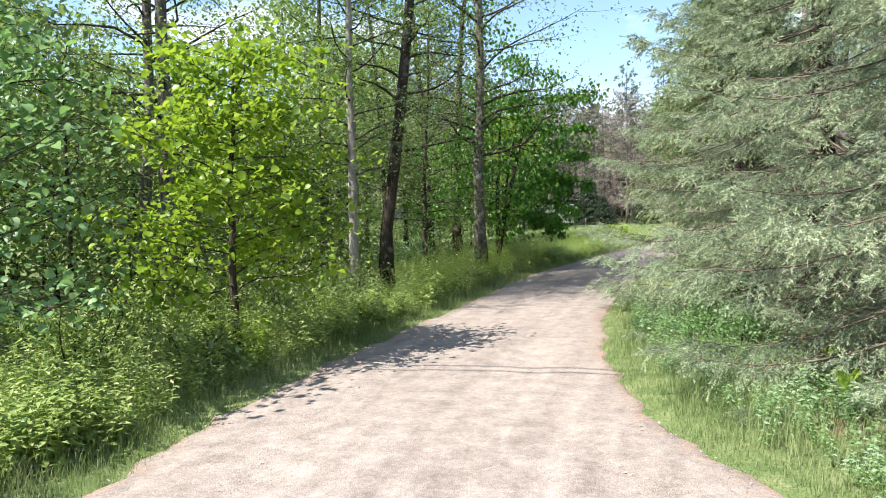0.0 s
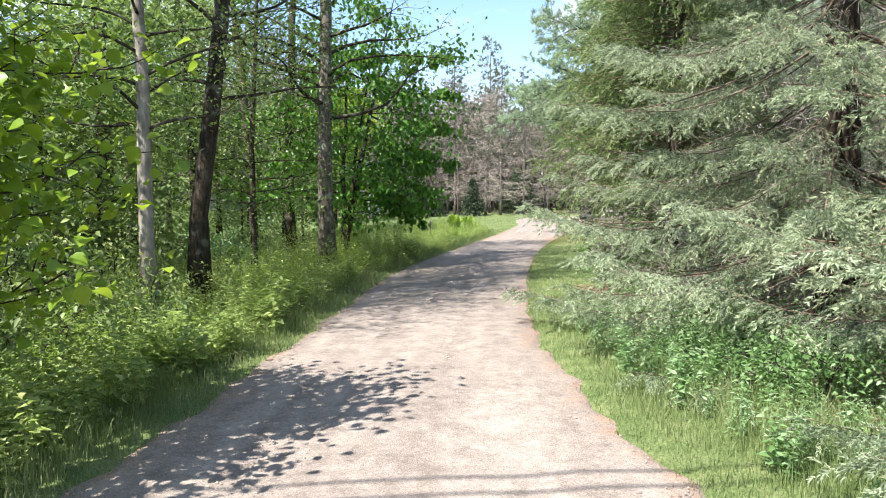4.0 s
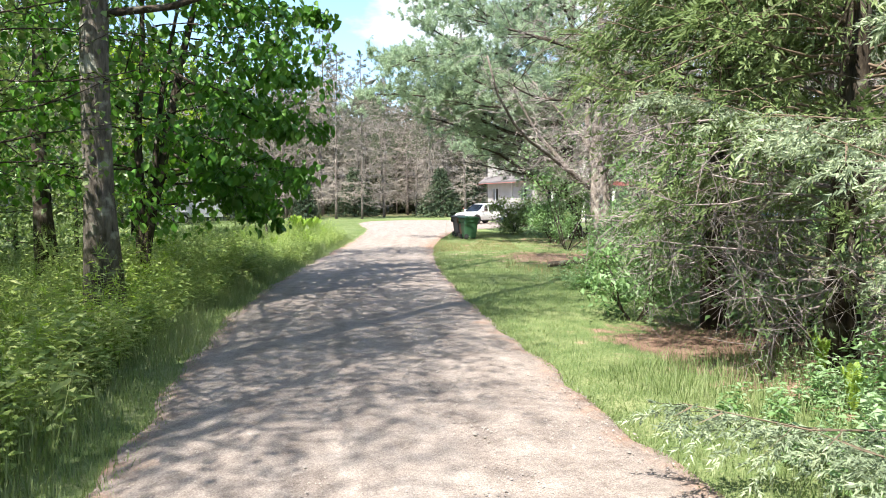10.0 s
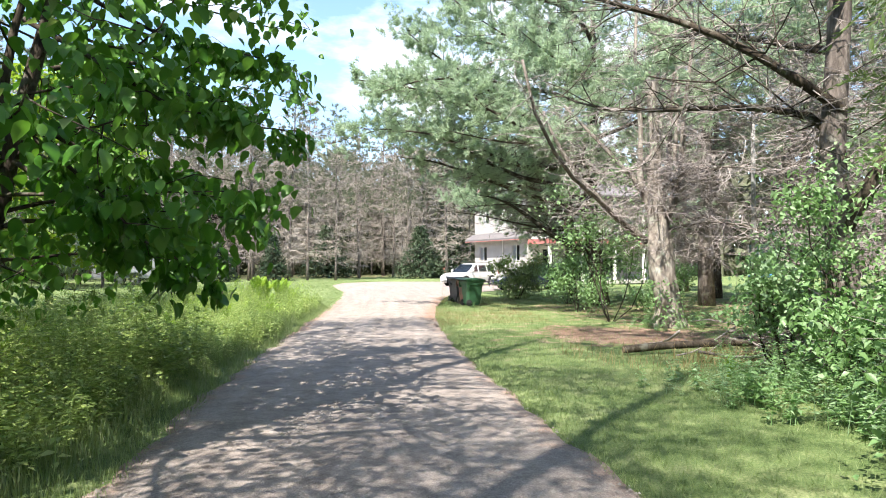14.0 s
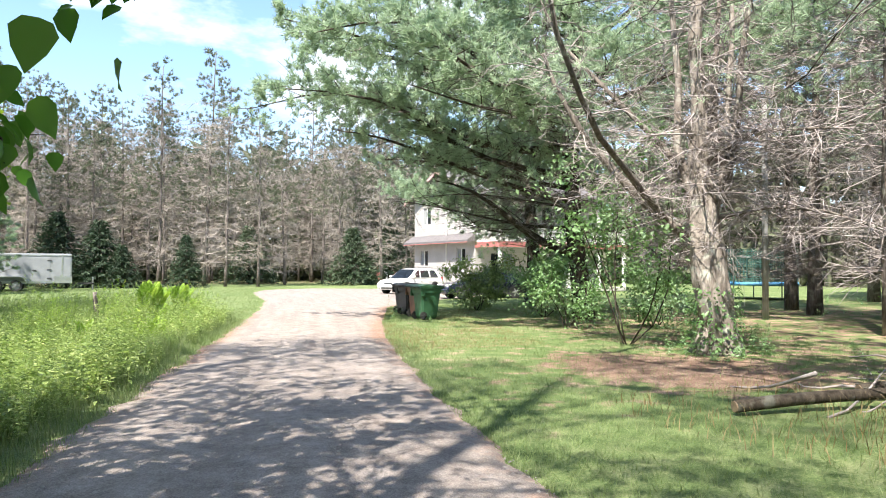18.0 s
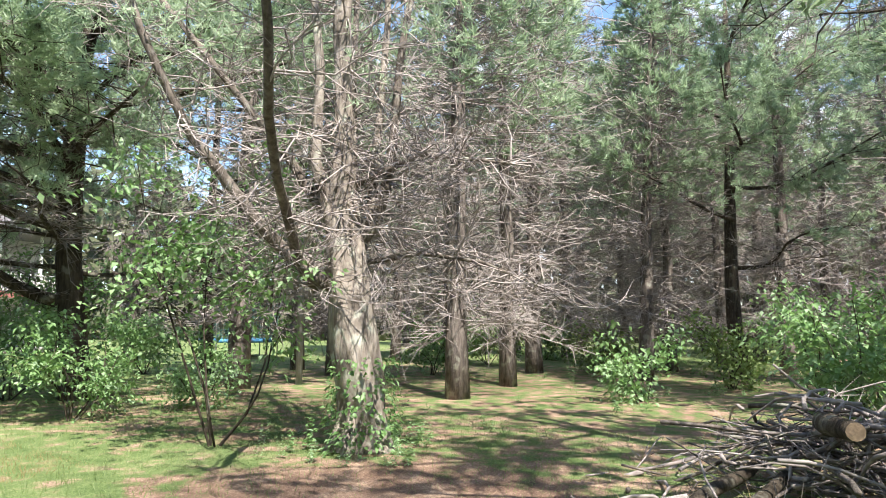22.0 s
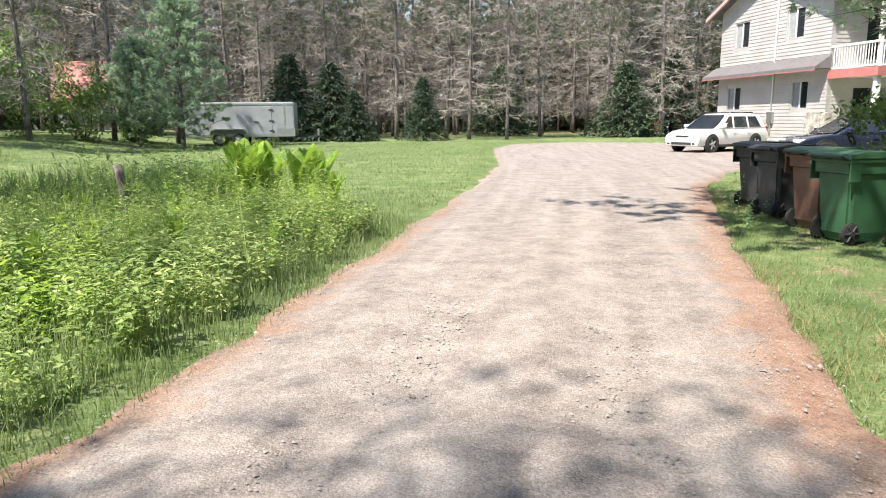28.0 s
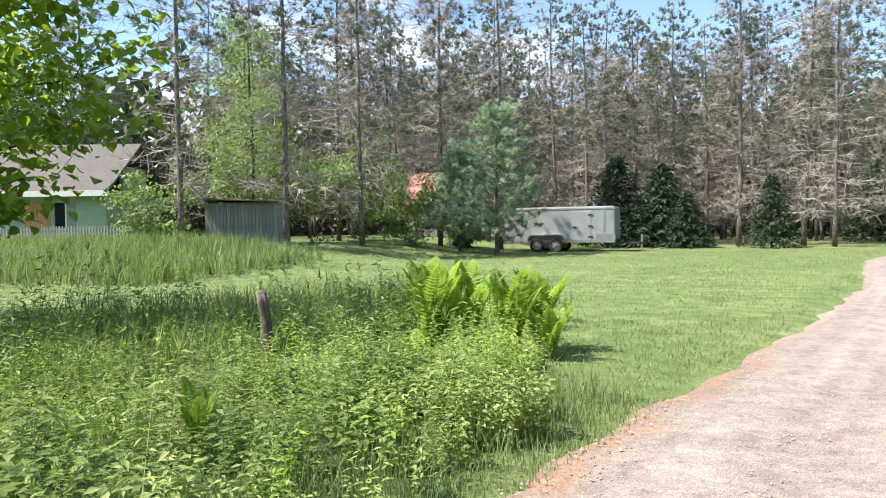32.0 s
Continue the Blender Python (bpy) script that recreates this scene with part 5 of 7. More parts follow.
GREEN_SHRUB = "leafy green shrub at the edge of the pines"
for i, (x, y, h, r, n, s) in enumerate(((7.6, 22.9, 3.0, 1.25, 3300, 0.082), (8.6, 22.0, 3.0, 1.4, 3000, 0.085), (6.5, 22.3, 1.3, 0.9, 1700, 0.1), (6.9, 21.2, 1.4, 1.0, 1600, 0.1), (7.2, 24.25, 2.1, 0.75, 1900, 0.085), (17.0, 27.2, 1.3, 0.9, 700, 0.12), (20.5, 25.2, 1.6, 1.1, 900, 0.13), (25.5, 28.6, 1.7, 1.2, 900, 0.14), (28.5, 33.0, 1.6, 1.3, 900, 0.14), (16.0, 24.0, 2.2, 1.2, 1200, 0.12), (13.6, 35.0, 0.9, 0.8, 700, 0.1), (10.25, 32.4, 3.9, 1.5, 1700, 0.11), (11.6, 36.0, 1.6, 1.0, 1500, 0.1), (13.2, 43.0, 1.75, 1.0, 2200, 0.12), (13.4, 39.4, 2.0, 1.1, 1700, 0.1), (16.6, 41.6, 3.2, 1.5, 1700, 0.14), (4.1, 19.8, 1.0, 0.7, 800, 0.09), (5.2, 18.2, 1.1, 0.9, 900, 0.09), (3.4, 14.9, 0.7, 0.7, 800, 0.07), (3.0, 12.0, 0.6, 0.6, 800, 0.065), (2.9, 10.0, 0.6, 0.6, 800, 0.065), (13.3, 24.0, 2.0, 1.1, 1500, 0.12), (12.0, 22.0, 2.4, 1.3, 1800, 0.13), (20.5, 42.0, 2.0, 1.3, 1500, 0.14), (23.0, 33.5, 1.6, 1.1, 900, 0.14), (33, 31.5, 2.2, 1.6, 1200, 0.16), (36, 36, 2.4, 1.8, 1300, 0.16), (30, 21.5, 2.2, 1.6, 1200, 0.16), (22, 20.5, 2.2, 1.5, 1300, 0.15))):
    shrub(x, y, h, r, int(n * 1.5), s, 400 + i, M_WOODS if i in (6, 7, 8, 13) else M_SHRUB, GREEN_SHRUB, 5 if n > 850 else 4, 0.3 if h < 2.5 else 0.35)
for i, (x, y, h, r) in enumerate(((-17.4, 60.2, 4.2, 1.7), (-13.0, 66.0, 6.0, 2.2), (-12.0, 69.5, 5.5, 2.2), (-9.4, 70.0, 4.0, 1.8), (-15.8, 64.6, 5.0, 1.9), (-8.2, 74.5, 1.6, 1.3))):
    shrub(x, y, h, r, 2600, 0.2, 440 + i, M_WOODS, "tall leafy green bush at the back of the lawn", 5, 0.15)

for i, (x, y, h, r, n) in enumerate(((-6.3, 7.2, 1.3, 0.9, 1000), (-5.0, 7.6, 0.9, 0.7, 800), (-6.9, 9.9, 1.6, 1.0, 1200), (-5.2, 11.6, 1.2, 0.9, 1000), (-6.3, 12.9, 1.9, 1.1, 1300), (-4.7, 13.6, 1.0, 0.8, 900), (-5.3, 15.2, 1.4, 0.9, 1000), (-7.4, 15.0, 2.2, 1.2, 1400), (-8.4, 11.8, 2.0, 1.2, 1300), (-6.6, 18.6, 1.9, 1.1, 1200), (-5.3, 20.4, 1.3, 0.9, 1000), (-7.6, 21.8, 2.2, 1.2, 1300), (-5.6, 23.8, 1.6, 1.0, 1100), (-7.0, 26.5, 2.0, 1.2, 1200), (-9.5, 18.5, 2.4, 1.3, 1300), (-10.0, 23.5, 2.4, 1.3, 1300))):
    shrub(x, y, h, r, n, 0.11, 460 + i, (M_HERB, M_WOODS)[i % 2] if y < 16 else (M_SHRUB, M_WOODS)[i % 2], "leafy green bush in the weeds at the wood's edge", 5, 0.1, "bushes at the wood's edge")

# Ferns
def fern(x, y, size, fronds, seed, label="bright yellow-green fern among weeds"):
    rng = np.random.default_rng(seed)
    ob = thing("fern", pose(x, y, float(gh(x, y)), 0, 0, rng.uniform(0, 360)), label, "fern", "ferns in the weeds")
    for k in range(fronds):
        b = Buf()
        a = k * 6.28 / fronds + rng.uniform(-0.2, 0.2)
        L = size * rng.uniform(0.75, 1.1)
        s = np.linspace(0, 1, 30)
        out = np.array([np.cos(a), np.sin(a), 0])
        open_ = rng.uniform(0.12, 0.42)
        line = out * (L * open_ * s**1.4)[:, None]
        line[:, 2] = L * (s - 0.22 * s**3)
        b.tube(line[::4], np.linspace(0.006, 0.002, 8), 3, False)
        tan = unit(np.gradient(line, axis=0))
        sd = np.array([-np.sin(a), np.cos(a), 0])
        wd = L * 0.13 * np.sin(np.pi * np.clip(s * 0.93 + 0.1, 0, 1)) ** 0.8
        for sg in (-1, 1):
            d = sd * sg + tan * 0.45
            b.leaves(line[3:], d[3:], np.cross(tan, sd * 1.0)[3:] * sg * -1 + rng.normal(size=(27, 3)) * 0.15, wd[3:], np.full(27, L * 0.034), 0.1)
        part("frond", b, M_FERN, ob)
    return ob


for i, (x, y, s, n) in enumerate(((2.7, 43.5, 1.3, 15), (3.0, 43.9, 1.3, 15), (2.6, 44.0, 1.2, 13), (3.5, 43.9, 1.25, 13), (3.7, 44.3, 1.15, 12), (3.95, 43.8, 0.85, 10), (2.6, 40.0, 0.6, 7), (1.9, 38.6, 0.7, 7), (3.0, 42.2, 0.6, 7), (1.0, 36.4, 0.7, 7), (2.2, 36.9, 0.6, 7), (-0.4, 33.5, 0.7, 7), (3.4, 14.3, 0.6, 8), (3.1, 15.6, 0.5, 7), (-3.6, 19.6, 0.6, 7), (-3.0, 17.6, 0.55, 7), (-2.6, 20.9, 0.6, 7), (3.9, 16.6, 0.5, 7), (3.6, 8.2, 0.6, 8), (3.9, 6.5, 0.7, 8), (3.3, 7.0, 0.6, 7), (6.2, 24.2, 0.4, 6))):
    fern(x, y, s, n, 500 + i)


def plant_template(seed, height, leaves, size, aspect, stems=3, plume=False):
    """A clump of weeds as triangles."""
    rng = np.random.default_rng(seed)
    b = Buf()
    for k in range(stems):
        base = rng.normal(size=3) * [0.12, 0.12, 0]
        tip = base + np.array([rng.normal() * 0.12, rng.normal() * 0.12, height * rng.uniform(0.75, 1.1)])
        line = bent(rng, base, tip, 4, 0.05)
        b.needles(line[:1], line[-1:] - line[:1], np.linalg.norm(line[-1] - line[0]), 0.012, rng)
        s = np.linspace(0.15, 1.0, leaves)
        p = along(line, s)
        a = np.arange(leaves) * 2.4 + rng.uniform(0, 6)
        d = np.stack([np.cos(a), np.sin(a), rng.uniform(-0.35, 0.35, leaves)], -1)
        z = size * rng.uniform(0.7, 1.2, leaves) * (1.15 - 0.5 * s)
        b.leaves(p, d, np.array([0, 0, 1.0]) + rng.normal(size=(leaves, 3)) * 0.3, z, z * aspect)
        if plume:
            q = np.repeat(tip[None], 10, 0) - [0, 0, 0.05]
            b.needles(q, rng.normal(size=(10, 3)) * 0.3 + [0, 0, 1], rng.uniform(0.06, 0.16, 10), 0.01, rng)
    return np.concatenate(b.v), np.concatenate(b.f)


def scatter(buf, templates, x, y, rng, lo=0.7, hi=1.25, tilt=0.15):
    """Templates set down at the places, turned and sized at will."""
    pick = rng.integers(0, len(templates), len(x))
    for k, (v, f) in enumerate(templates):
        i = np.nonzero(pick == k)[0]
        if not len(i):
            continue
        n = len(i)
        a, s = rng.uniform(0, 6.28, n), rng.uniform(lo, hi, n)
        s = s * np.clip(0.85 + 0.5 * swell(x[i] * 1.3 + 3, y[i] * 1.3), 0.4, 1.2)
        c, sn = np.cos(a) * s, np.sin(a) * s
        w = np.stack([v[None, :, 0] * c[:, None] - v[None, :, 1] * sn[:, None], v[None, :, 0] * sn[:, None] + v[None, :, 1] * c[:, None], v[None, :, 2] * s[:, None]], -1)
        lean = rng.normal(size=(n, 1, 2)) * tilt
        w[..., :2] += w[..., 2:] * lean
        w += np.stack([x[i], y[i], gh(x[i], y[i])], -1)[:, None]
        buf.add(w, (f[None] + (np.arange(n) * len(v))[:, None, None]).reshape(-1, 3))


weeds = [plant_template(600, 0.9, 20, 0.13, 0.28, 4), plant_template(601, 0.72, 15, 0.15, 0.42, 4), plant_template(602, 0.6, 11, 0.17, 0.5, 4), plant_template(603, 1.1, 20, 0.12, 0.27, 3, True), plant_template(604, 0.5, 11, 0.13, 0.6, 4)]
rng = np.random.default_rng(610)


def verge_points(n, y0, y1, near, far, rng, bias=1.0):
    """Places on the far side of the drive's left edge."""
    y = rng.uniform(y0, y1, n)
    return road_left(y) - near - (far - near) * rng.uniform(0, 1, n) ** bias, y


wb = Buf()
x, y = verge_points(2600, 1.0, 30.0, 0.55, 4.6, rng, 1.2)
scatter(wb, weeds, x, y, rng, 0.65, 1.2)
x, y = verge_points(1700, 27.0, 41.8, 0.3, 4.8, rng, 1.1)
scatter(wb, weeds, x, y, rng, 0.42, 0.78)
x, y = rng.uniform(-2.5, 5.0, 950), rng.uniform(40.5, 47.5, 950)
keep = (x < road_left(y) - 0.5 - 0.42 * (y - 41)) & (np.hypot(x - 3.1, y - 43.8) > 0.6)
scatter(wb, weeds, x[keep], y[keep], rng, 0.4, 0.66)
stuff("weeds", wb, M_HERB, "thick bright green weeds and goldenrod along the drive", "weeds")
wb = Buf()
x, y = rng.uniform(-1.5, 4.6, 520), rng.uniform(34.5, 46.5, 520)
keep = (x < road_left(y) - 0.5 - 0.42 * np.maximum(y - 41, 0)) & (swell(x * 1.1 + 2, y * 0.9) > -0.05) & (np.hypot(x - 3.1, y - 43.8) > 0.6)
scatter(wb, [weeds[0], weeds[1], weeds[3]], x[keep], y[keep], rng, 0.5, 0.8, 0.25)
x, y = verge_points(260, 8.0, 30.0, 0.7, 2.6, rng)
keep = swell(x * 1.1 + 2, y * 0.9) > 0.0
scatter(wb, [weeds[0], weeds[3]], x[keep], y[keep], rng, 0.7, 1.1, 0.25)
stuff("goldenrod", wb, M_FERN, "bright yellow-green goldenrod tops among the weeds", "weeds")
wb = Buf()
x, y = verge_points(620, 1.0, 50.0, 4.0, 9.5, rng, 1.0)
scatter(wb, weeds, x, y, rng, 0.6, 1.15)
x, y = rng.uniform(-34, -7, 700), rng.uniform(51, 58, 700)
scatter(wb, weeds, x, y, rng, 0.5, 0.9)
stuff("undergrowth", wb, M_WOODS, "tangled green undergrowth below the trees", "undergrowth")
wb = Buf()
x = np.concatenate([rng.uniform(1.4, 4.0, 620), rng.uniform(4.8, 8.2, 260), rng.uniform(9.4, 11.6, 26)])
y = np.concatenate([rng.uniform(3.5, 16.0, 620), rng.uniform(19.5, 24.5, 260), rng.uniform(29.6, 31.4, 26)])
keep = x > road_right(y) + 0.6
scatter(wb, weeds, x[keep], y[keep], rng, 0.35, 0.8)
x, y = rng.uniform(9, 34, 420), rng.uniform(20, 42, 420)
keep = swell(x * 0.6, y * 0.6) > 0.12
scatter(wb, weeds, x[keep], y[keep], rng, 0.25, 0.55)
stuff("weeds", wb, M_SHRUB, "low green weeds below the spruces and cedars", "weeds")

# Grass
gb = Buf()
x, y = verge_points(56000, 0.5, 42.5, -0.22, 1.0, rng, 1.4)
far_in = np.clip((road_left(y) - x + 0.1) / 0.6, 0.25, 1.0)
hh = rng.uniform(0.08, 0.36, len(x)) * far_in * np.clip(1 + 0.5 * swell(x * 3, y * 2.2), 0.5, 1.4)
gb.blades(np.stack([x, y, gh(x, y)], -1), rng.normal(size=(len(x), 3)) * [0.3, 0.3, 0], 0.6, hh, 0.006, rng)
y = rng.uniform(1.0, 17.5, 42000)
x = road_right(y) - 0.2 + 3.0 * rng.uniform(0, 1, len(y)) ** 1.2
far_in = np.clip((x - road_right(y) + 0.1) / 0.9, 0.2, 1.0)
hh = rng.uniform(0.06, 0.34, len(x)) * far_in * np.clip(1 + 0.6 * swell(x * 3, y * 2.2), 0.4, 1.5) * np.where(y > 11, 0.6, 1.0)
gb.blades(np.stack([x, y, gh(x, y)], -1), rng.normal(size=(len(x), 3)) * [0.4, 0.4, 0], 0.7, hh, 0.006, rng)
stuff("tall_grass", gb, M_GRASS, "long green grass along both edges of the drive", "grass")
gb = Buf()
y = rng.uniform(14.0, 47.0, 130000)
x = road_right(y) - 0.05 + 9.0 * rng.uniform(0, 1, len(y)) ** 1.5
keep = rng.uniform(0, 1, len(x)) > 0.85 * duff_mask(x, y) 
x, y = x[keep], y[keep]
gb.needles(np.stack([x, y, gh(x, y) - 0.01], -1), rng.normal(size=(len(x), 3)) * [0.5, 0.5, 0.1] + [0, 0, 1], rng.uniform(0.03, 0.1, len(x)), 0.007, rng)
y = rng.uniform(41.5, 78.0, 110000)
x = road_left(y) - 0.1 - rng.uniform(0, 1, len(y)) * (road_left(y) + 13) * np.where(y < 47, 0.45, 1.0)
gb.needles(np.stack([x, y, gh(x, y) - 0.01], -1), rng.normal(size=(len(x), 3)) * [0.5, 0.5, 0.1] + [0, 0, 1], rng.uniform(0.04, 0.09, len(x)), 0.012, rng)
stuff("lawn_grass", gb, M_GRASS, "short mown green lawn in sun and shade", "grass")
gb = Buf()
x, y = rng.uniform(-32, -8, 16000), rng.uniform(50, 59, 16000)
gb.blades(np.stack([x, y, gh(x, y)], -1), rng.normal(size=(len(x), 3)) * [0.3, 0.3, 0], 0.5, rng.uniform(0.4, 0.8, len(x)), 0.03, rng)
x, y = verge_points(9000, 26.0, 49.0, 4.0, 9.0, rng)
gb.blades(np.stack([x, y, gh(x, y)], -1), rng.normal(size=(len(x), 3)) * [0.3, 0.3, 0], 0.5, rng.uniform(0.3, 0.7, len(x)), 0.02, rng)
stuff("meadow_grass", gb, M_GRASS, "unmown meadow grass on the bank", "grass")
gb = Buf()
x, y = rng.normal(7.5, 0.45, 420), rng.normal(25.5, 0.4, 420)
gb.blades(np.stack([x, y, gh(x, y)], -1), rng.normal(size=(len(x), 3)) * [0.5, 0.5, 0], 0.9, rng.uniform(0.1, 0.3, len(x)), 0.008, rng)
x, y = rng.uniform(5.5, 8.5, 500), rng.uniform(24.5, 28, 500)
gb.blades(np.stack([x, y, gh(x, y)], -1), rng.normal(size=(len(x), 3)) * [0.5, 0.5, 0], 0.9, rng.uniform(0.06, 0.2, len(x)), 0.008, rng)
y = rng.uniform(33.0, 47.0, 16000)
x = road_right(y) - 0.05 + 3.2 * rng.uniform(0, 1, len(y)) ** 1.3
keep = swell(x * 0.9 + 5, y * 0.7) > -0.15
x, y = x[keep], y[keep]
gb.needles(np.stack([x, y, gh(x, y) - 0.01], -1), rng.normal(size=(len(x), 3)) * [0.6, 0.6, 0.1] + [0, 0, 1], rng.uniform(0.04, 0.11, len(x)), 0.007, rng)
stuff("dry_grass", gb, M_DRY, "dry straw-coloured grass in the lawn and by the log", "grass")

# Loose stones on the drive
rng = np.random.default_rng(640)
M_STONE = surface("loose_stones", (0.15, 0.13, 0.12), (0.33, 0.295, 0.27), 3.0, 40.0, 0.9, bump=0.0)
sb = Buf()
y = rng.uniform(0.5, 47, 42000)
x = road_left(y) + (road_right(y) - road_left(y)) * rng.uniform(0.01, 0.99, len(y))
tet = np.array([[1, 0, 0], [-0.6, 0.8, 0], [-0.5, -0.9, 0], [0.05, 0, 0.75]])
size = rng.uniform(0.004, 0.014, len(x)) * np.where(rng.uniform(0, 1, len(x)) < 0.03, 1.8, 1) * np.clip(0.9 + 0.6 * swell(x * 2.2, y * 1.1), 0.5, 1.5)
a = rng.uniform(0, 6.28, len(x))
v = np.stack([tet[None, :, 0] * np.cos(a)[:, None] - tet[None, :, 1] * np.sin(a)[:, None], tet[None, :, 0] * np.sin(a)[:, None] + tet[None, :, 1] * np.cos(a)[:, None], np.broadcast_to(tet[:, 2], (len(x), 4))], -1) * size[:, None, None]
v += np.stack([x, y, 0 * x + 0.034], -1)[:, None]
sb.add(v, np.array([[0, 1, 3], [1, 2, 3], [2, 0, 3]])[None] + (4 * np.arange(len(x)))[:, None, None])
stuff("gravel_stones", sb, M_STONE, "loose grey stones strewn over the drive", "stones")

# Far woods that close the place on all sides
rng = np.random.default_rng(650)
M_FARWOOD = foliage("far_wood_foliage", (0.0424, 0.0537, 0.031), (0.0861, 0.0975, 0.0559), (0.136, 0.144, 0.091), (0.0899, 0.128, 0.0369), 0.1, 0.8, 0.12)
fb = Buf()
n = 60000
ang = rng.uniform(0, 2 * np.pi, n)
dist = rng.uniform(82, 104, n)
fx, fy = 4 + np.cos(ang) * dist * 0.72, 32 + np.sin(ang) * dist
top = 16 + 2.5 * np.sin(ang * 37) + 2 * np.sin(ang * 91 + 2)
p = np.stack([fx, fy, top * rng.uniform(0.0, 1.0, n) ** 1.7], -1)
fb.leaves(p, rng.normal(size=(n, 3)) + [0, 0, -0.4], rng.normal(size=(n, 3)) + [0, 0, 0.6], rng.uniform(0.9, 2.1, n), rng.uniform(0.6, 1.2, n))
n = 15000
ang = rng.uniform(0, 2 * np.pi, n)
dist = rng.uniform(108, 124, n)
p = np.stack([4 + np.cos(ang) * dist * 0.72, 32 + np.sin(ang) * dist, (19 + 3 * np.sin(ang * 41)) * rng.uniform(0, 1, n) ** 1.2], -1)
fb.leaves(p, rng.normal(size=(n, 3)) + [0, 0, -0.4], rng.normal(size=(n, 3)) + [0, 0, 0.6], rng.uniform(2.4, 4.0, n), rng.uniform(1.6, 2.6, n))
for q in range(260):
    a2 = rng.uniform(0, 2 * np.pi)
    d2 = rng.uniform(80, 98)
    c = np.array([4 + np.cos(a2) * d2 * 0.72, 32 + np.sin(a2) * d2, 0])
    fb.tube(np.array([c - [0, 0, 0.3], c + [0.1, 0, 6], c + [0.2, 0.1, 13]]), [0.2, 0.15, 0.04], 5, False)
stuff("far_woods", fb, M_FARWOOD, "dense dark woods all round the clearing", "woods")


# ---- the white house ----
M_SIDING = siding_material("cream_siding", (0.42, 0.395, 0.385), (0.5, 0.475, 0.468), 0.11)
M_WHITE = surface("white_paint", (0.7, 0.69, 0.66), (0.8, 0.79, 0.77), 3.0, 40.0, 0.5, bump=0.05)
M_REDTRIM = surface("red_trim", (0.36, 0.115, 0.105), (0.46, 0.18, 0.165), 3.0, 40.0, 0.6, bump=0.05)
M_PALETRIM = surface("faded_pink_trim", (0.45, 0.28, 0.265), (0.56, 0.39, 0.37), 3.0, 40.0, 0.6, bump=0.05)
M_ROOF = shingle_material("grey_shingles", (0.1, 0.09, 0.095), (0.17, 0.155, 0.16))
M_REDROOF = surface("red_metal_roof", (0.5, 0.17, 0.15), (0.66, 0.3, 0.27), 2.0, 30.0, 0.5, 0.0, 0.05)
M_FIELDSTONE = surface("field_stone", (0.2, 0.18, 0.16), (0.62, 0.58, 0.52), 5.0, 30.0, 0.9, 0.0, 0.6, 0.04)
M_GLASS = glass_dark("window_glass")
M_PALEPANE = surface("pale_pane", (0.24, 0.25, 0.26), (0.36, 0.37, 0.38), 5.0, 40.0, 0.12, bump=0.0)
M_CURTAIN = surface("curtain", (0.42, 0.39, 0.36), (0.6, 0.57, 0.53), 6.0, 40.0, 0.9)
M_CONCRETE = surface("concrete", (0.38, 0.36, 0.33), (0.52, 0.5, 0.46), 3.0, 50.0, 0.9)
M_STEEL = surface("galvanised_steel", (0.35, 0.35, 0.36), (0.5, 0.5, 0.5), 4.0, 50.0, 0.4, 0.9, 0.05)


def pierced(u0, u1, z0, z1, holes, make):
    """Boxes of a wall that leave the openings free. holes: u0, u1, z0, z1."""
    us = sorted({u0, u1, *[h[0] for h in holes], *[h[1] for h in holes]})
    bm = bmesh.new()
    for a, b in zip(us, us[1:]):
        cut = sorted((h[2], h[3]) for h in holes if h[0] <= a + 1e-6 and h[1] >= b - 1e-6)
        z = z0
        for lo, hi in cut + [(z1, z1)]:
            if lo > z + 1e-6:
                box(bm, *make(a, b, z, lo))
            z = hi
    bmesh.ops.remove_doubles(bm, verts=bm.verts, dist=0.0005)
    return bm


def house_window(parent, plane, u0, u1, z0, z1, axis):
    """A sliding window in a wall plane: frame, sill, two panes, curtain behind."""
    def span(a, b, c, d, near, far):
        return ((plane + near, a, c), (plane + far, b, d)) if axis == "x" else ((a, plane + near, c), (b, plane + far, d))
    w = part("window", boxed(span(u0 - 0.07, u1 + 0.07, z0 - 0.07, z0, -0.04, 0.06), span(u0 - 0.07, u1 + 0.07, z1, z1 + 0.07, -0.04, 0.06), span(u0 - 0.07, u0, z0, z1, -0.04, 0.06), span(u1, u1 + 0.07, z0, z1, -0.04, 0.06), span((u0 + u1) / 2 - 0.03, (u0 + u1) / 2 + 0.03, z0, z1, -0.03, 0.05)), M_WHITE, parent, "white window frame")
    m = (u0 + u1) / 2
    part("pane", boxed(span(u0, m - 0.03, z0, z1, 0.0, 0.012)), M_GLASS, w)
    # The second pane is a plain pale grey, lighter than the first.
    part("pane", boxed(span(m + 0.03, u1, z0, z1, 0.02, 0.032)), M_PALEPANE, w, "pale grey glossy window pane")
    part("curtain", boxed(span(u0 + 0.02, m - 0.06, z0, z1, 0.09, 0.1)), M_CURTAIN, w)
    return w


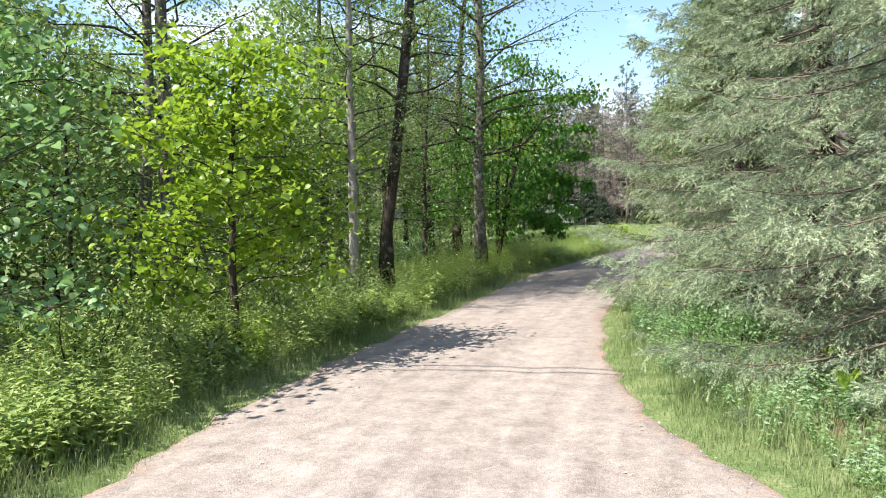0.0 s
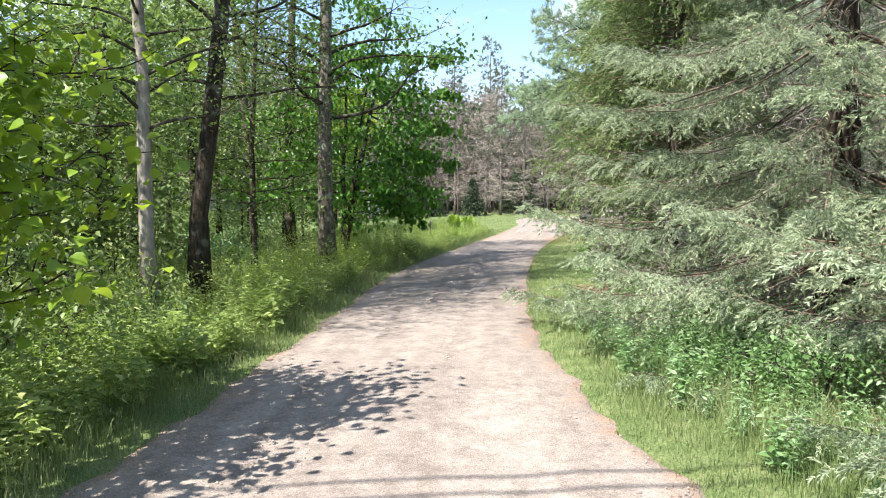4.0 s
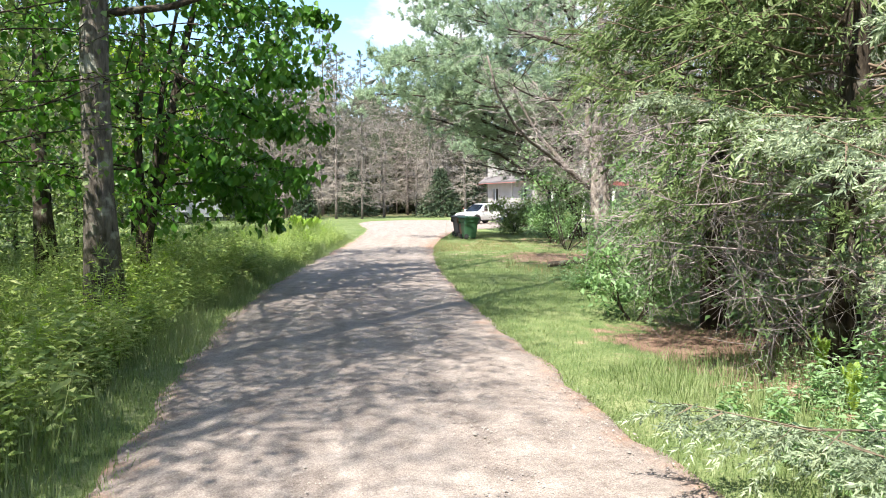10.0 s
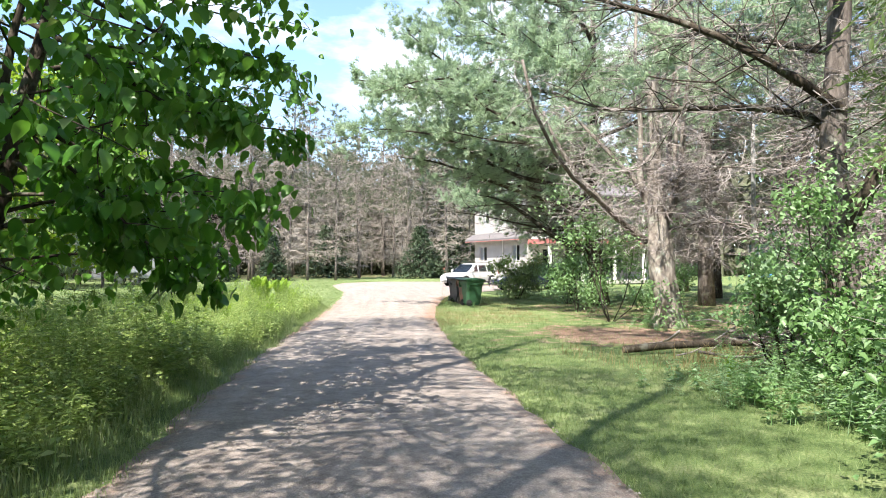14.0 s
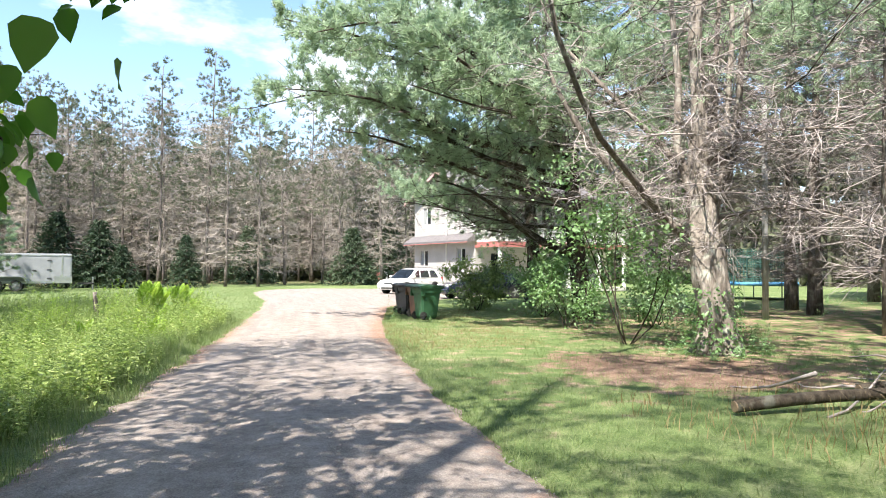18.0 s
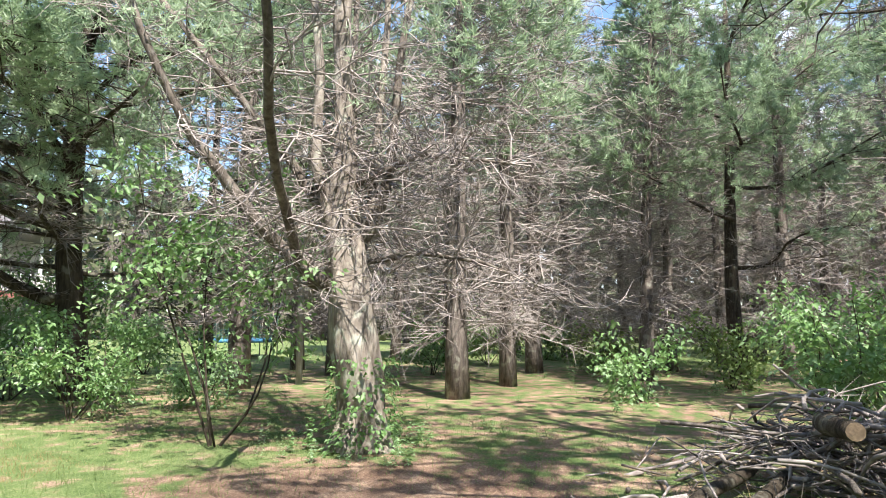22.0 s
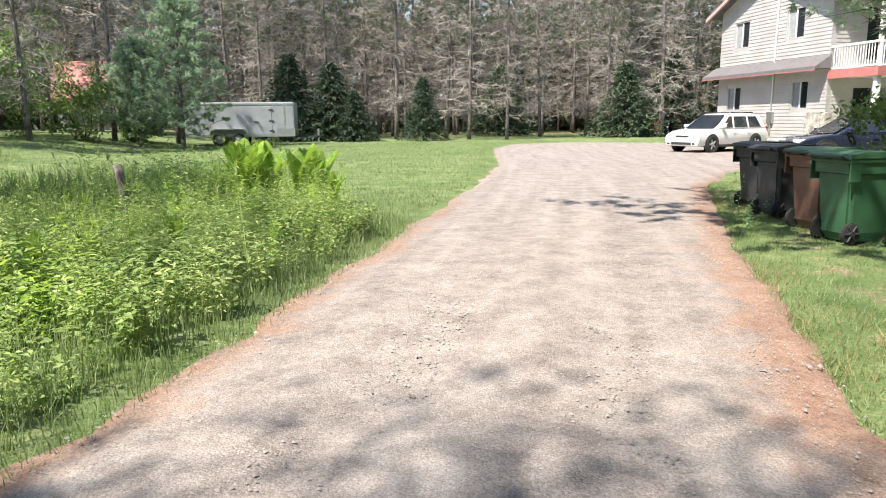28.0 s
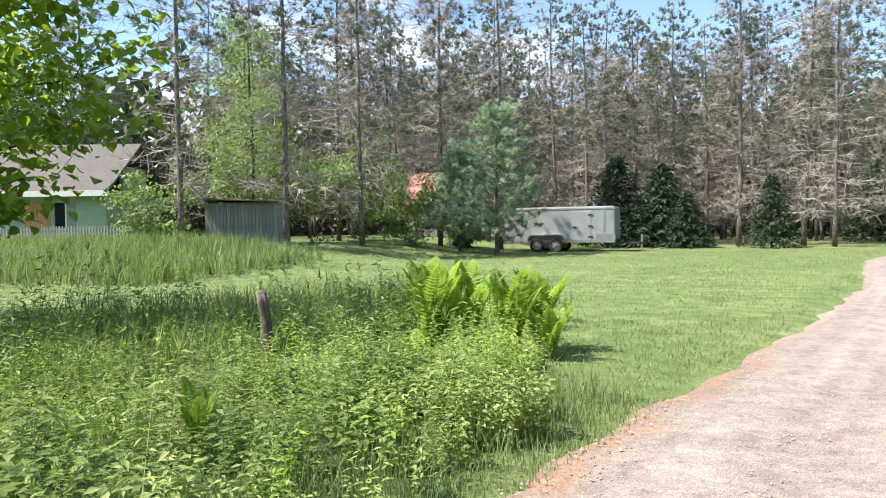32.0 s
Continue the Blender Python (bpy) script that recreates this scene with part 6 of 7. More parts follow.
def white_house():
    hs = thing("house", pose(22.75, 59.3, 0.0, 0, 0, 5.5), "two-storey cream house with red trim and white balcony", "house")
    W, D, Z0, EAVE, RIDGE = 7.3, 11.0, 0.0, 6.35, 8.0
    low = [(1.1, 2.0, 1.75, 2.8), (5.55, 6.5, 1.75, 2.75)]
    high = [(1.6, 2.6, 4.65, 5.8), (5.2, 6.2, 4.6, 5.7)]
    part("wall", pierced(0, W, Z0, EAVE, low + high, lambda a, b, c, d: ((0, a, c), (0.2, b, d))), M_SIDING, hs)
    g = bmesh.new()
    vs = [g.verts.new(p) for x in (0, 0.2) for p in ((x, 0, EAVE), (x, W, EAVE), (x, W / 2, RIDGE - 0.05))]
    g.faces.new(vs[:3]), g.faces.new(vs[3:][::-1])
    for i in range(3):
        g.faces.new((vs[i], vs[(i + 1) % 3], vs[3 + (i + 1) % 3], vs[3 + i]))
    bmesh.ops.recalc_face_normals(g, faces=g.faces)
    part("gable", g, M_SIDING, hs)
    def board(u0, u1, z, plane_x):
        """One lapped siding board: proud at its lower edge."""
        b = bmesh.new()
        prof = ((0.0, z), (-0.024, z), (-0.006, z + 0.15), (0.0, z + 0.15))
        v = [b.verts.new((o_, u, h_) if plane_x else (u, o_, h_)) for u in (u0, u1) for o_, h_ in prof]
        for q in ((0, 1, 2, 3), (7, 6, 5, 4), (0, 4, 5, 1), (1, 5, 6, 2), (2, 6, 7, 3), (3, 7, 4, 0)):
            b.faces.new([v[i] for i in q])
        bmesh.ops.recalc_face_normals(b, faces=b.faces)
        part("siding_board", b, M_SIDING, hs)

    def clad(length, holes, top, plane_x, z=0.36):
        while z + 0.15 < top(0)[0]:
            a0, a1 = top(z)[1:]
            cuts = sorted((h[0] - 0.08, h[1] + 0.08) for h in holes if h[2] - 0.2 < z < h[3] + 0.05)
            for c0, c1 in cuts + [(a1, a1)]:
                if c0 - a0 > 0.1:
                    board(a0, min(c0, a1), z, plane_x)
                a0 = max(a0, c1)
            z += 0.15

    clad(W, low + high, lambda z: (RIDGE - 0.3, max(0.0, (z + 0.15 - EAVE) / (RIDGE - EAVE) * W / 2), W - max(0.0, (z + 0.15 - EAVE) / (RIDGE - EAVE) * W / 2)), True)
    front = [(1.2, 3.0, 0.9, 2.5), (4.2, 5.1, 0.25, 2.4), (6.5, 8.6, 0.9, 2.5), (1.6, 3.2, 3.6, 5.6), (5.5, 7.4, 4.2, 5.6)]
    part("wall", pierced(0.2, D, Z0, EAVE, front, lambda a, b, c, d: ((a, 0, c), (b, 0.2, d))), M_SIDING, hs)
    clad(D, front, lambda z: (EAVE - 0.15, 0.2, D), False)
    part("wall", boxed(((0.2, W - 0.2, Z0), (D, W, EAVE))), M_SIDING, hs)
    part("wall", boxed(((D - 0.2, 0.2, Z0), (D, W - 0.2, EAVE))), M_SIDING, hs)
    part("floor", boxed(((0.2, 0.2, 3.0), (D - 0.2, W - 0.2, 3.2))), M_CONCRETE, hs)
    part("foundation", boxed(((-0.04, -0.04, -0.2), (D, W + 0.04, 0.35))), M_CONCRETE, hs)
    part("stone_facing", boxed(((-0.09, -0.08, 0.0), (0.25, 1.05, 1.55)), bevel=0.02), M_FIELDSTONE, hs, "pale field-stone facing at the corner")
    for u0, u1, z0, z1 in low + high:
        house_window(hs, 0.05, u0, u1, z0, z1, "x")
    for u0, u1, z0, z1 in front:
        house_window(hs, 0.05, u0, u1, z0, z1, "y")
    for sg in (-1, 1):
        y0, y1 = W / 2, W / 2 + sg * (W / 2 + 0.55)
        z1 = RIDGE - (RIDGE - EAVE) * (W / 2 + 0.55) / (W / 2)
        for nm, mt, dz0, dz1, x0, x1 in (("roof", M_ROOF, 0.0, 0.12, -0.55, D + 0.4), ("fascia", M_PALETRIM, -0.14, 0.005, -0.6, -0.5)):
            b = bmesh.new()
            v = [b.verts.new(p) for x in (x0, x1) for p in ((x, y0, RIDGE + dz0), (x, y1, z1 + dz0), (x, y1, z1 + dz1), (x, y0, RIDGE + dz1))]
            for q in ((0, 1, 2, 3), (7, 6, 5, 4), (0, 4, 5, 1), (1, 5, 6, 2), (2, 6, 7, 3), (3, 7, 4, 0)):
                b.faces.new([v[i] for i in q])
            bmesh.ops.recalc_face_normals(b, faces=b.faces)
            part(nm, b, mt, hs)
    b = bmesh.new()
    v = [b.verts.new(p) for y in (-0.1, W + 0.35) for p in ((-0.7, y, 3.25), (-0.7, y, 3.33), (0.0, y, 3.78), (0.0, y, 3.25))]
    for q in ((0, 1, 2, 3), (7, 6, 5, 4), (0, 4, 5, 1), (1, 5, 6, 2), (2, 6, 7, 3), (3, 7, 4, 0)):
        b.faces.new([v[i] for i in q])
    bmesh.ops.recalc_face_normals(b, faces=b.faces)
    part("skirt_roof", b, M_ROOF, hs, "narrow grey shingled skirt roof between the storeys")
    part("trim", boxed(((-0.73, -0.1, 3.2), (-0.7, W + 0.35, 3.29))), M_ROOF, hs)
    part("trim", boxed(((-0.728, -0.1, 3.16), (-0.702, W + 0.35, 3.2))), M_REDTRIM, hs)
    pipe = Buf()
    pipe.tube(np.array([[-0.06, 3.2, 0.6], [-0.06, 3.2, 7.4]]), 0.035, 8)
    part("conduit", pipe, M_WHITE, hs)
    part("meter_box", boxed(((-0.14, 3.02, 1.1), (-0.02, 3.38, 1.6)), bevel=0.015), M_STEEL, hs)
    # the balcony on its posts
    deck = part("balcony", boxed(((0.0, -2.4, 2.9), (D, 0.0, 3.12))), M_WHITE, hs)
    part("fascia", boxed(((-0.06, -2.46, 2.84), (D, -2.4, 3.16)), ((-0.06, -2.4, 2.84), (0.0, 0.0, 3.16))), M_REDTRIM, deck)
    for x in (0.15, 2.9, 5.7, 8.4, 10.8):
        part("post", boxed(((x - 0.09, -2.34, 0.0), (x + 0.09, -2.16, 2.9)), ((x - 0.14, -2.39, 0.0), (x + 0.14, -2.11, 0.25)), bevel=0.012), M_WHITE, hs)
        part("post", boxed(((x - 0.06, -2.31, 3.12), (x + 0.06, -2.19, 6.1))), M_WHITE, hs)
    part("rail", boxed(((0.0, -2.3, 4.02), (D, -2.22, 4.1)), ((0.0, -2.3, 3.2), (D, -2.22, 3.26)), ((0.02, -2.3, 4.02), (0.1, 0.0, 4.1)), ((0.02, -2.3, 3.2), (0.1, 0.0, 3.26))), M_WHITE, deck)
    bal = boxed(((-0.014, -0.014, 3.26), (0.014, 0.014, 4.02)))
    me = bpy.data.meshes.new("baluster")
    bal.to_mesh(me)
    bal.free()
    me.materials.append(M_WHITE)
    for i in range(86):
        o = new("baluster", me)
        o.parent, o.location = deck, (0.2 + i * 0.125, -2.26, 0)
    for i in range(16):
        o = new("baluster", me)
        o.parent, o.location = deck, (0.06, -2.1 + i * 0.13, 0)
    part("porch_floor", boxed(((0.0, -2.5, 0.1), (D, 0.0, 0.32))), M_CONCRETE, hs)
    part("porch_roof", boxed(((-0.2, -2.7, 6.1), (D, 0.0, 6.22))), M_ROOF, hs)
    return hs


white_house()


# ---- vehicles ----
M_CARWHITE = surface("white_car_paint", (0.74, 0.74, 0.74), (0.8, 0.8, 0.79), 2.0, 60.0, 0.25, 0.0, 0.0, coat=0.8)
M_CARBLUE = surface("dark_blue_car_paint", (0.012, 0.016, 0.035), (0.02, 0.026, 0.05), 2.0, 60.0, 0.25, 0.0, 0.0, coat=0.9)
M_TYRE = surface("tyre_rubber", (0.015, 0.015, 0.015), (0.035, 0.035, 0.034), 8.0, 60.0, 0.85)
M_RIM = surface("alloy_rim", (0.45, 0.45, 0.46), (0.62, 0.62, 0.62), 8.0, 60.0, 0.35, 0.8, 0.0)
M_PLASTIC = surface("black_plastic", (0.02, 0.02, 0.021), (0.045, 0.045, 0.046), 6.0, 60.0, 0.55)
M_LAMP = surface("lamp_glass", (0.55, 0.56, 0.56), (0.75, 0.76, 0.76), 6.0, 60.0, 0.15, 0.0, 0.0)
M_REDLAMP = surface("red_lamp", (0.35, 0.02, 0.02), (0.45, 0.03, 0.03), 6.0, 60.0, 0.2, 0.0, 0.0)


def wheel(parent, x, y, r, width):
    t = bmesh.new()
    bmesh.ops.create_cone(t, cap_ends=False, segments=28, radius1=r, radius2=r, depth=width, matrix=pose(x, y, r, 90))
    bmesh.ops.create_cone(t, cap_ends=False, segments=28, radius1=r * 0.66, radius2=r * 0.66, depth=width, matrix=pose(x, y, r, 90))
    for sg in (-1, 1):
        ring = []
        for q in (r, r * 0.93, r * 0.66):
            ring.append([t.verts.new((x + math.cos(a) * q, y + sg * (width / 2 + (0.012 if q == r * 0.93 else 0)), r + math.sin(a) * q)) for a in [k * 2 * math.pi / 28 for k in range(28)]])
        for a, b in zip(ring, ring[1:]):
            for i in range(28):
                t.faces.new((a[i], a[(i + 1) % 28], b[(i + 1) % 28], b[i]))
    bmesh.ops.recalc_face_normals(t, faces=t.faces)
    w = part("wheel", t, M_TYRE, parent, "black rubber tyre")
    h = bmesh.new()
    sd = math.copysign(1, y)
    for k in range(5):
        a = k * 2 * math.pi / 5
        rod(h, (x, y + sd * width * 0.42, r), (x + math.cos(a) * r * 0.64, y + sd * width * 0.36, r + math.sin(a) * r * 0.64), 0.045, 0.03, 6)
    rod(h, (x, y - sd * width * 0.1, r), (x, y + sd * width * 0.46, r), r * 0.16, sides=12)
    rod(h, (x, y - 0.02, r), (x, y + 0.02, r), r * 0.65, sides=24)
    part("rim", h, M_RIM, w)
    return w


def car(m, label, paint, length, height, hatch=True):
    """A car along +x, its nose at +x."""
    ob = thing("car", m, label, "car")
    L, H = length / 2, height
    belt = 0.6 * H

    def smooth(me_part):
        me_part.data.polygons.foreach_set("use_smooth", np.ones(len(me_part.data.polygons), bool))
        return me_part

    def narrow(z):
        return 0.93 if z < 0.3 else (1.0 if z < belt * 0.8 else 0.95)

    lower = [(-L + 0.06, 0.3), (-L - 0.01, 0.5), (-L + 0.02, 0.7), (-L + 0.1, belt), (L * 0.44, belt + 0.01), (L * 0.66, belt - 0.03), (L * 0.84, belt - 0.1), (L * 0.95, belt - 0.22), (L * 1.0, 0.55), (L, 0.4), (L - 0.08, 0.25), (-L + 0.12, 0.25)]
    body = smooth(part("body", prism(lower, -0.86, 0.86, 0.05, narrow), paint, ob))
    roof0 = -L * 0.84 if hatch else -L * 0.5

    def tuck(z):
        return 1.0 - 0.26 * max(0.0, (z - belt) / (H - belt)) ** 1.3

    cabin = [(-L + 0.1, belt - 0.02), (L * 0.52, belt - 0.02), (L * 0.34, belt + 0.2), (L * 0.14, H - 0.1), (-L * 0.02, H - 0.02), (-L * 0.3, H), (roof0 + 0.15, H - 0.05), (roof0, H - 0.13)]
    smooth(part("cabin", prism(cabin, -0.83, 0.83, 0.05, tuck), paint, ob))
    for x0, x1, x2, x3 in ((L * 0.06, L * 0.36, L * 0.1, L * 0.02), (-L * 0.38, 0.0, -L * 0.03, -L * 0.38), (-L * 0.78, -L * 0.44, -L * 0.44, -L * 0.68)):
        glass = [(x0, belt + 0.05), (x1, belt + 0.05), (x2, H - 0.14), (x3, H - 0.14)]
        part("side_window", prism(glass, -0.837, 0.837, 0.0, tuck), M_GLASS, ob)
    sh = bmesh.new()
    q = [sh.verts.new(p) for p in ((L * 0.53, -0.7, belt + 0.02), (L * 0.53, 0.7, belt + 0.02), (L * 0.36, 0.67, belt + 0.21), (L * 0.16, 0.58, H - 0.08), (L * 0.16, -0.58, H - 0.08), (L * 0.36, -0.67, belt + 0.21))]
    sh.faces.new((q[0], q[1], q[2], q[5]))
    sh.faces.new((q[5], q[2], q[3], q[4]))
    bmesh.ops.solidify(sh, geom=sh.faces[:], thickness=-0.025)
    part("windscreen", sh, M_GLASS, ob)
    rr0 = bmesh.new()
    q = [rr0.verts.new(p) for p in ((-L + 0.05, -0.66, belt + 0.05), (roof0 - 0.04, -0.56, H - 0.16), (roof0 - 0.04, 0.56, H - 0.16), (-L + 0.05, 0.66, belt + 0.05))]
    rr0.faces.new(q)
    bmesh.ops.solidify(rr0, geom=rr0.faces[:], thickness=0.02)
    part("rear_window", rr0, M_GLASS, ob)
    smooth(part("bumper", boxed(((L - 0.16, -0.78, 0.24), (L + 0.03, 0.78, 0.5)), bevel=0.06), paint, body))
    smooth(part("bumper", boxed(((-L - 0.04, -0.78, 0.28), (-L + 0.12, 0.78, 0.56)), bevel=0.05), paint, body))
    part("grille", boxed(((L - 0.03, -0.5, 0.3), (L + 0.045, 0.5, 0.4)), bevel=0.01), M_PLASTIC, body)
    part("upper_grille", boxed(((L - 0.06, -0.32, 0.6), (L + 0.005, 0.32, 0.66)), bevel=0.01), M_PLASTIC, body)
    part("sill_cladding", boxed(((-L * 0.5, -0.84, 0.2), (L * 0.5, 0.84, 0.3)), bevel=0.02), M_PLASTIC, body)
    for sg in (-1, 1):
        part("headlight", boxed(((L * 0.86, sg * 0.6 - 0.17, 0.58), (L * 0.975, sg * 0.6 + 0.17, 0.72)), bevel=0.045), M_LAMP, body)
        part("fog_lamp", boxed(((L - 0.02, sg * 0.62 - 0.07, 0.3), (L + 0.04, sg * 0.62 + 0.07, 0.38)), bevel=0.02), M_PLASTIC, body)
        part("tail_light", boxed(((-L - 0.01, sg * 0.7 - 0.1, 0.72), (-L + 0.14, sg * 0.7 + 0.12, 0.98)), bevel=0.03), M_REDLAMP, body)
        smooth(part("mirror", boxed(((L * 0.34, sg * 0.93 - 0.09, belt + 0.04), (L * 0.4, sg * 0.93 + 0.09, belt + 0.16)), bevel=0.025), paint, body))
        part("roof_rail", boxed(((-L * 0.66, sg * 0.56 - 0.014, H - 0.02), (-L * 0.02, sg * 0.56 + 0.014, H + 0.035)), bevel=0.008), M_PLASTIC, ob)
        for x in (-L * 0.38, L * 0.03):
            part("door_handle", boxed(((x - 0.09, sg * 0.865 - 0.012, belt - 0.1), (x + 0.07, sg * 0.865 + 0.012, belt - 0.07)), bevel=0.005), paint, body)
        for x in (L * 0.63, -L * 0.62):
            arch = bmesh.new()
            rod(arch, (x, sg * 0.76, 0.34), (x, sg * 0.868, 0.34), 0.37, sides=28)
            part("wheel_arch", arch, M_PLASTIC, body)
            wheel(ob, x, sg * 0.79, 0.315, 0.19)
    return ob


car(pose(18.75, 60.2, 0.04, 0, 0, 203), "white hatchback parked on the gravel by the house", M_CARWHITE, 4.1, 1.52)
car(pose(19.0, 52.2, 0.03, 0, 0, 172), "dark blue saloon car parked behind the bush", M_CARBLUE, 4.5, 1.42, False)

# Cargo trailer
M_TRAILER = surface("white_trailer_panel", (0.25, 0.262, 0.285), (0.36, 0.372, 0.395), 1.5, 40.0, 0.35, 0.2, 0.02)
M_ALU = surface("aluminium_trim", (0.5, 0.5, 0.51), (0.66, 0.66, 0.67), 3.0, 40.0, 0.35, 0.9, 0.02)


def trailer():
    ob = thing("cargo_trailer", pose(-2.4, 74.7, float(gh(-2.4, 74.7)), 0, 0, 0), "white enclosed cargo trailer parked on the grass", "trailer")
    part("body", boxed(((-3.0, -1.1, 0.58), (3.0, 1.1, 2.42)), bevel=0.1), M_TRAILER, ob)
    part("skirt", boxed(((-3.02, -1.13, 0.5), (3.02, 1.13, 0.64))), M_ALU, ob)
    part("corner_trim", boxed(((2.4, -1.115, 0.52), (2.5, -1.1, 2.3))), M_ALU, ob)
    part("roof_trim", boxed(((-3.02, -1.12, 2.26), (3.02, -1.09, 2.34))), M_ALU, ob)
    part("stone_guard", boxed(((2.0, -1.12, 0.52), (3.02, -1.102, 0.95)), ((3.0, -1.1, 0.52), (3.02, 1.1, 0.95))), M_ALU, ob)
    part("door", boxed(((0.75, -1.125, 0.6), (1.75, -1.1, 2.15)), bevel=0.01), M_TRAILER, ob)
    for z in (0.8, 1.35, 1.95):
        part("hinge", boxed(((1.6, -1.15, z), (1.85, -1.12, z + 0.06))), M_PLASTIC, ob)
    part("latch", boxed(((0.78, -1.16, 1.3), (1.0, -1.12, 1.36))), M_PLASTIC, ob)
    part("fender", prism([(-1.68, 0.62), (-1.58, 0.86), (-1.4, 0.95), (0.2, 0.95), (0.36, 0.86), (0.46, 0.62), (0.4, 0.62), (0.3, 0.82), (0.16, 0.9), (-1.36, 0.9), (-1.53, 0.82), (-1.62, 0.62)], -1.38, -1.1, 0.0), M_ALU, ob)
    for x in (-1.15, -0.1):
        wheel(ob, x, -1.24, 0.36, 0.2)
        wheel(ob, x, 1.12, 0.34, 0.2)
    part("tongue", boxed(((3.0, -0.5, 0.42), (4.3, -0.42, 0.52)), ((3.0, 0.42, 0.42), (4.3, 0.5, 0.52)), ((4.2, -0.5, 0.42), (4.35, 0.5, 0.52))), M_PLASTIC, ob)
    part("jack", boxed(((4.2, -0.05, 0.0), (4.3, 0.05, 0.9))), M_STEEL, ob)
    return ob


trailer()

# Wheeled bins
M_BINGREEN = surface("green_bin_plastic", (0.022, 0.075, 0.036), (0.04, 0.115, 0.058), 2.5, 60.0, 0.5)
M_BINLID = surface("faded_green_lid", (0.035, 0.1, 0.052), (0.06, 0.15, 0.085), 3.0, 60.0, 0.5)
M_BINBROWN = surface("brown_bin_plastic", (0.12, 0.06, 0.042), (0.19, 0.105, 0.076), 2.5, 60.0, 0.55)
M_BINGREY = surface("charcoal_bin_plastic", (0.02, 0.021, 0.025), (0.045, 0.046, 0.052), 2.5, 60.0, 0.55)


def bin_(m, label, body_mat, lid_mat, size=1.0):
    """A two-wheeled bin; wheels and handle at -x."""
    ob = thing("wheeled_bin", m @ Matrix.Scale(size, 4), label, "bin", "wheeled bins by the drive")
    b = bmesh.new()
    rings = []
    for z, x0, x1, w in ((0.03, -0.22, 0.24, 0.2), (0.12, -0.27, 0.27, 0.225), (0.8, -0.33, 0.36, 0.27), (0.81, -0.36, 0.38, 0.295), (0.95, -0.37, 0.4, 0.3)):
        rings.append([b.verts.new(p) for p in ((x0, -w, z), (x1, -w, z), (x1, w, z), (x0, w, z))])
    for a, c in zip(rings, rings[1:]):
        for i in range(4):
            b.faces.new((a[i], a[(i + 1) % 4], c[(i + 1) % 4], c[i]))
    b.faces.new(rings[0][::-1])
    b.faces.new(rings[-1])
    bmesh.ops.bevel(b, geom=[e for e in b.edges if abs((e.verts[0].co - e.verts[1].co).z) > 0.05], offset=0.045, segments=3, affect="EDGES")
    bmesh.ops.recalc_face_normals(b, faces=b.faces)
    body = part("body", b, body_mat, ob)
    part("rim", boxed(((-0.39, -0.32, 0.93), (0.42, 0.32, 0.975)), bevel=0.015), body_mat, body)
    lid = prism([(-0.42, 0.975), (0.45, 0.975), (0.44, 1.0), (0.2, 1.055), (-0.2, 1.06), (-0.4, 1.03)], -0.33, 0.33, 0.012)
    lid = part("lid", lid, lid_mat, ob, "domed hinged lid")
    part("lid_lip", boxed(((0.4, -0.31, 0.955), (0.465, 0.31, 0.985)), bevel=0.008), lid_mat, lid)
    for y in (-0.3, 0.3):
        part("side_pocket", boxed(((-0.39, y - 0.01, 0.72), (-0.24, y + 0.01, 0.94)), bevel=0.008), body_mat, body)
    h = bmesh.new()
    rod(h, (-0.47, -0.26, 1.0), (-0.47, 0.26, 1.0), 0.016)
    for y in (-0.24, 0.0, 0.24):
        rod(h, (-0.47, y, 1.0), (-0.36, y, 0.96), 0.014)
    part("handle", h, M_PLASTIC, ob, "black plastic handle bar")
    ax = bmesh.new()
    rod(ax, (-0.25, -0.25, 0.13), (-0.25, 0.25, 0.13), 0.012)
    part("axle", ax, M_STEEL, ob)
    for y in (-0.235, 0.235):
        t = bmesh.new()
        rod(t, (-0.25, y - 0.024, 0.13), (-0.25, y + 0.024, 0.13), 0.125, sides=28)
        bmesh.ops.bevel(t, geom=t.edges[:], offset=0.012, segments=2, affect="EDGES")
        w = part("wheel", t, M_TYRE, ob)
        hub = bmesh.new()
        for k in range(6):
            a = k * math.pi / 3
            rod(hub, (-0.25, y + math.copysign(0.03, y), 0.13), (-0.25 + math.cos(a) * 0.1, y + math.copysign(0.034, y), 0.13 + math.sin(a) * 0.1), 0.014, 0.01, 6)
        rod(hub, (-0.25, y, 0.13), (-0.25, y + math.copysign(0.045, y), 0.13), 0.035, sides=12)
        part("hub", hub, M_BINGREY, w)
    return ob


bin_(pose(9.72, 40.0, 0.03, 0, 0, 6), "large green wheeled bin on the grass by the drive", M_BINGREEN, M_BINLID, 0.93)
bin_(pose(9.96, 40.85, 0.03, 0, 0, 10), "brown wheeled bin with a green lid", M_BINBROWN, M_BINLID, 0.93)
bin_(pose(10.15, 41.95, 0.03, 0, 0, 4), "charcoal wheeled bin with a dark lid", M_BINGREY, M_PLASTIC, 0.93)
bin_(pose(10.45, 42.95, 0.03, 0, 0, 8), "charcoal wheeled bin with a dark lid", M_BINGREY, M_PLASTIC, 0.93)

# Fence post in the weeds
rng = np.random.default_rng(700)
pb = Buf()
pb.tube(np.array([[0, 0, -0.2], [0.01, 0, 0.3], [0.0, 0.01, 0.6], [-0.015, 0.0, 0.84]]), [0.065, 0.062, 0.058, 0.05], 9)
post = thing("fence_post", pose(1.35, 42.5, 0, 4, -3, 0), "weathered wooden fence post standing in the weeds", "fence post")
part("post", pb, M_BARK_PINE, post)

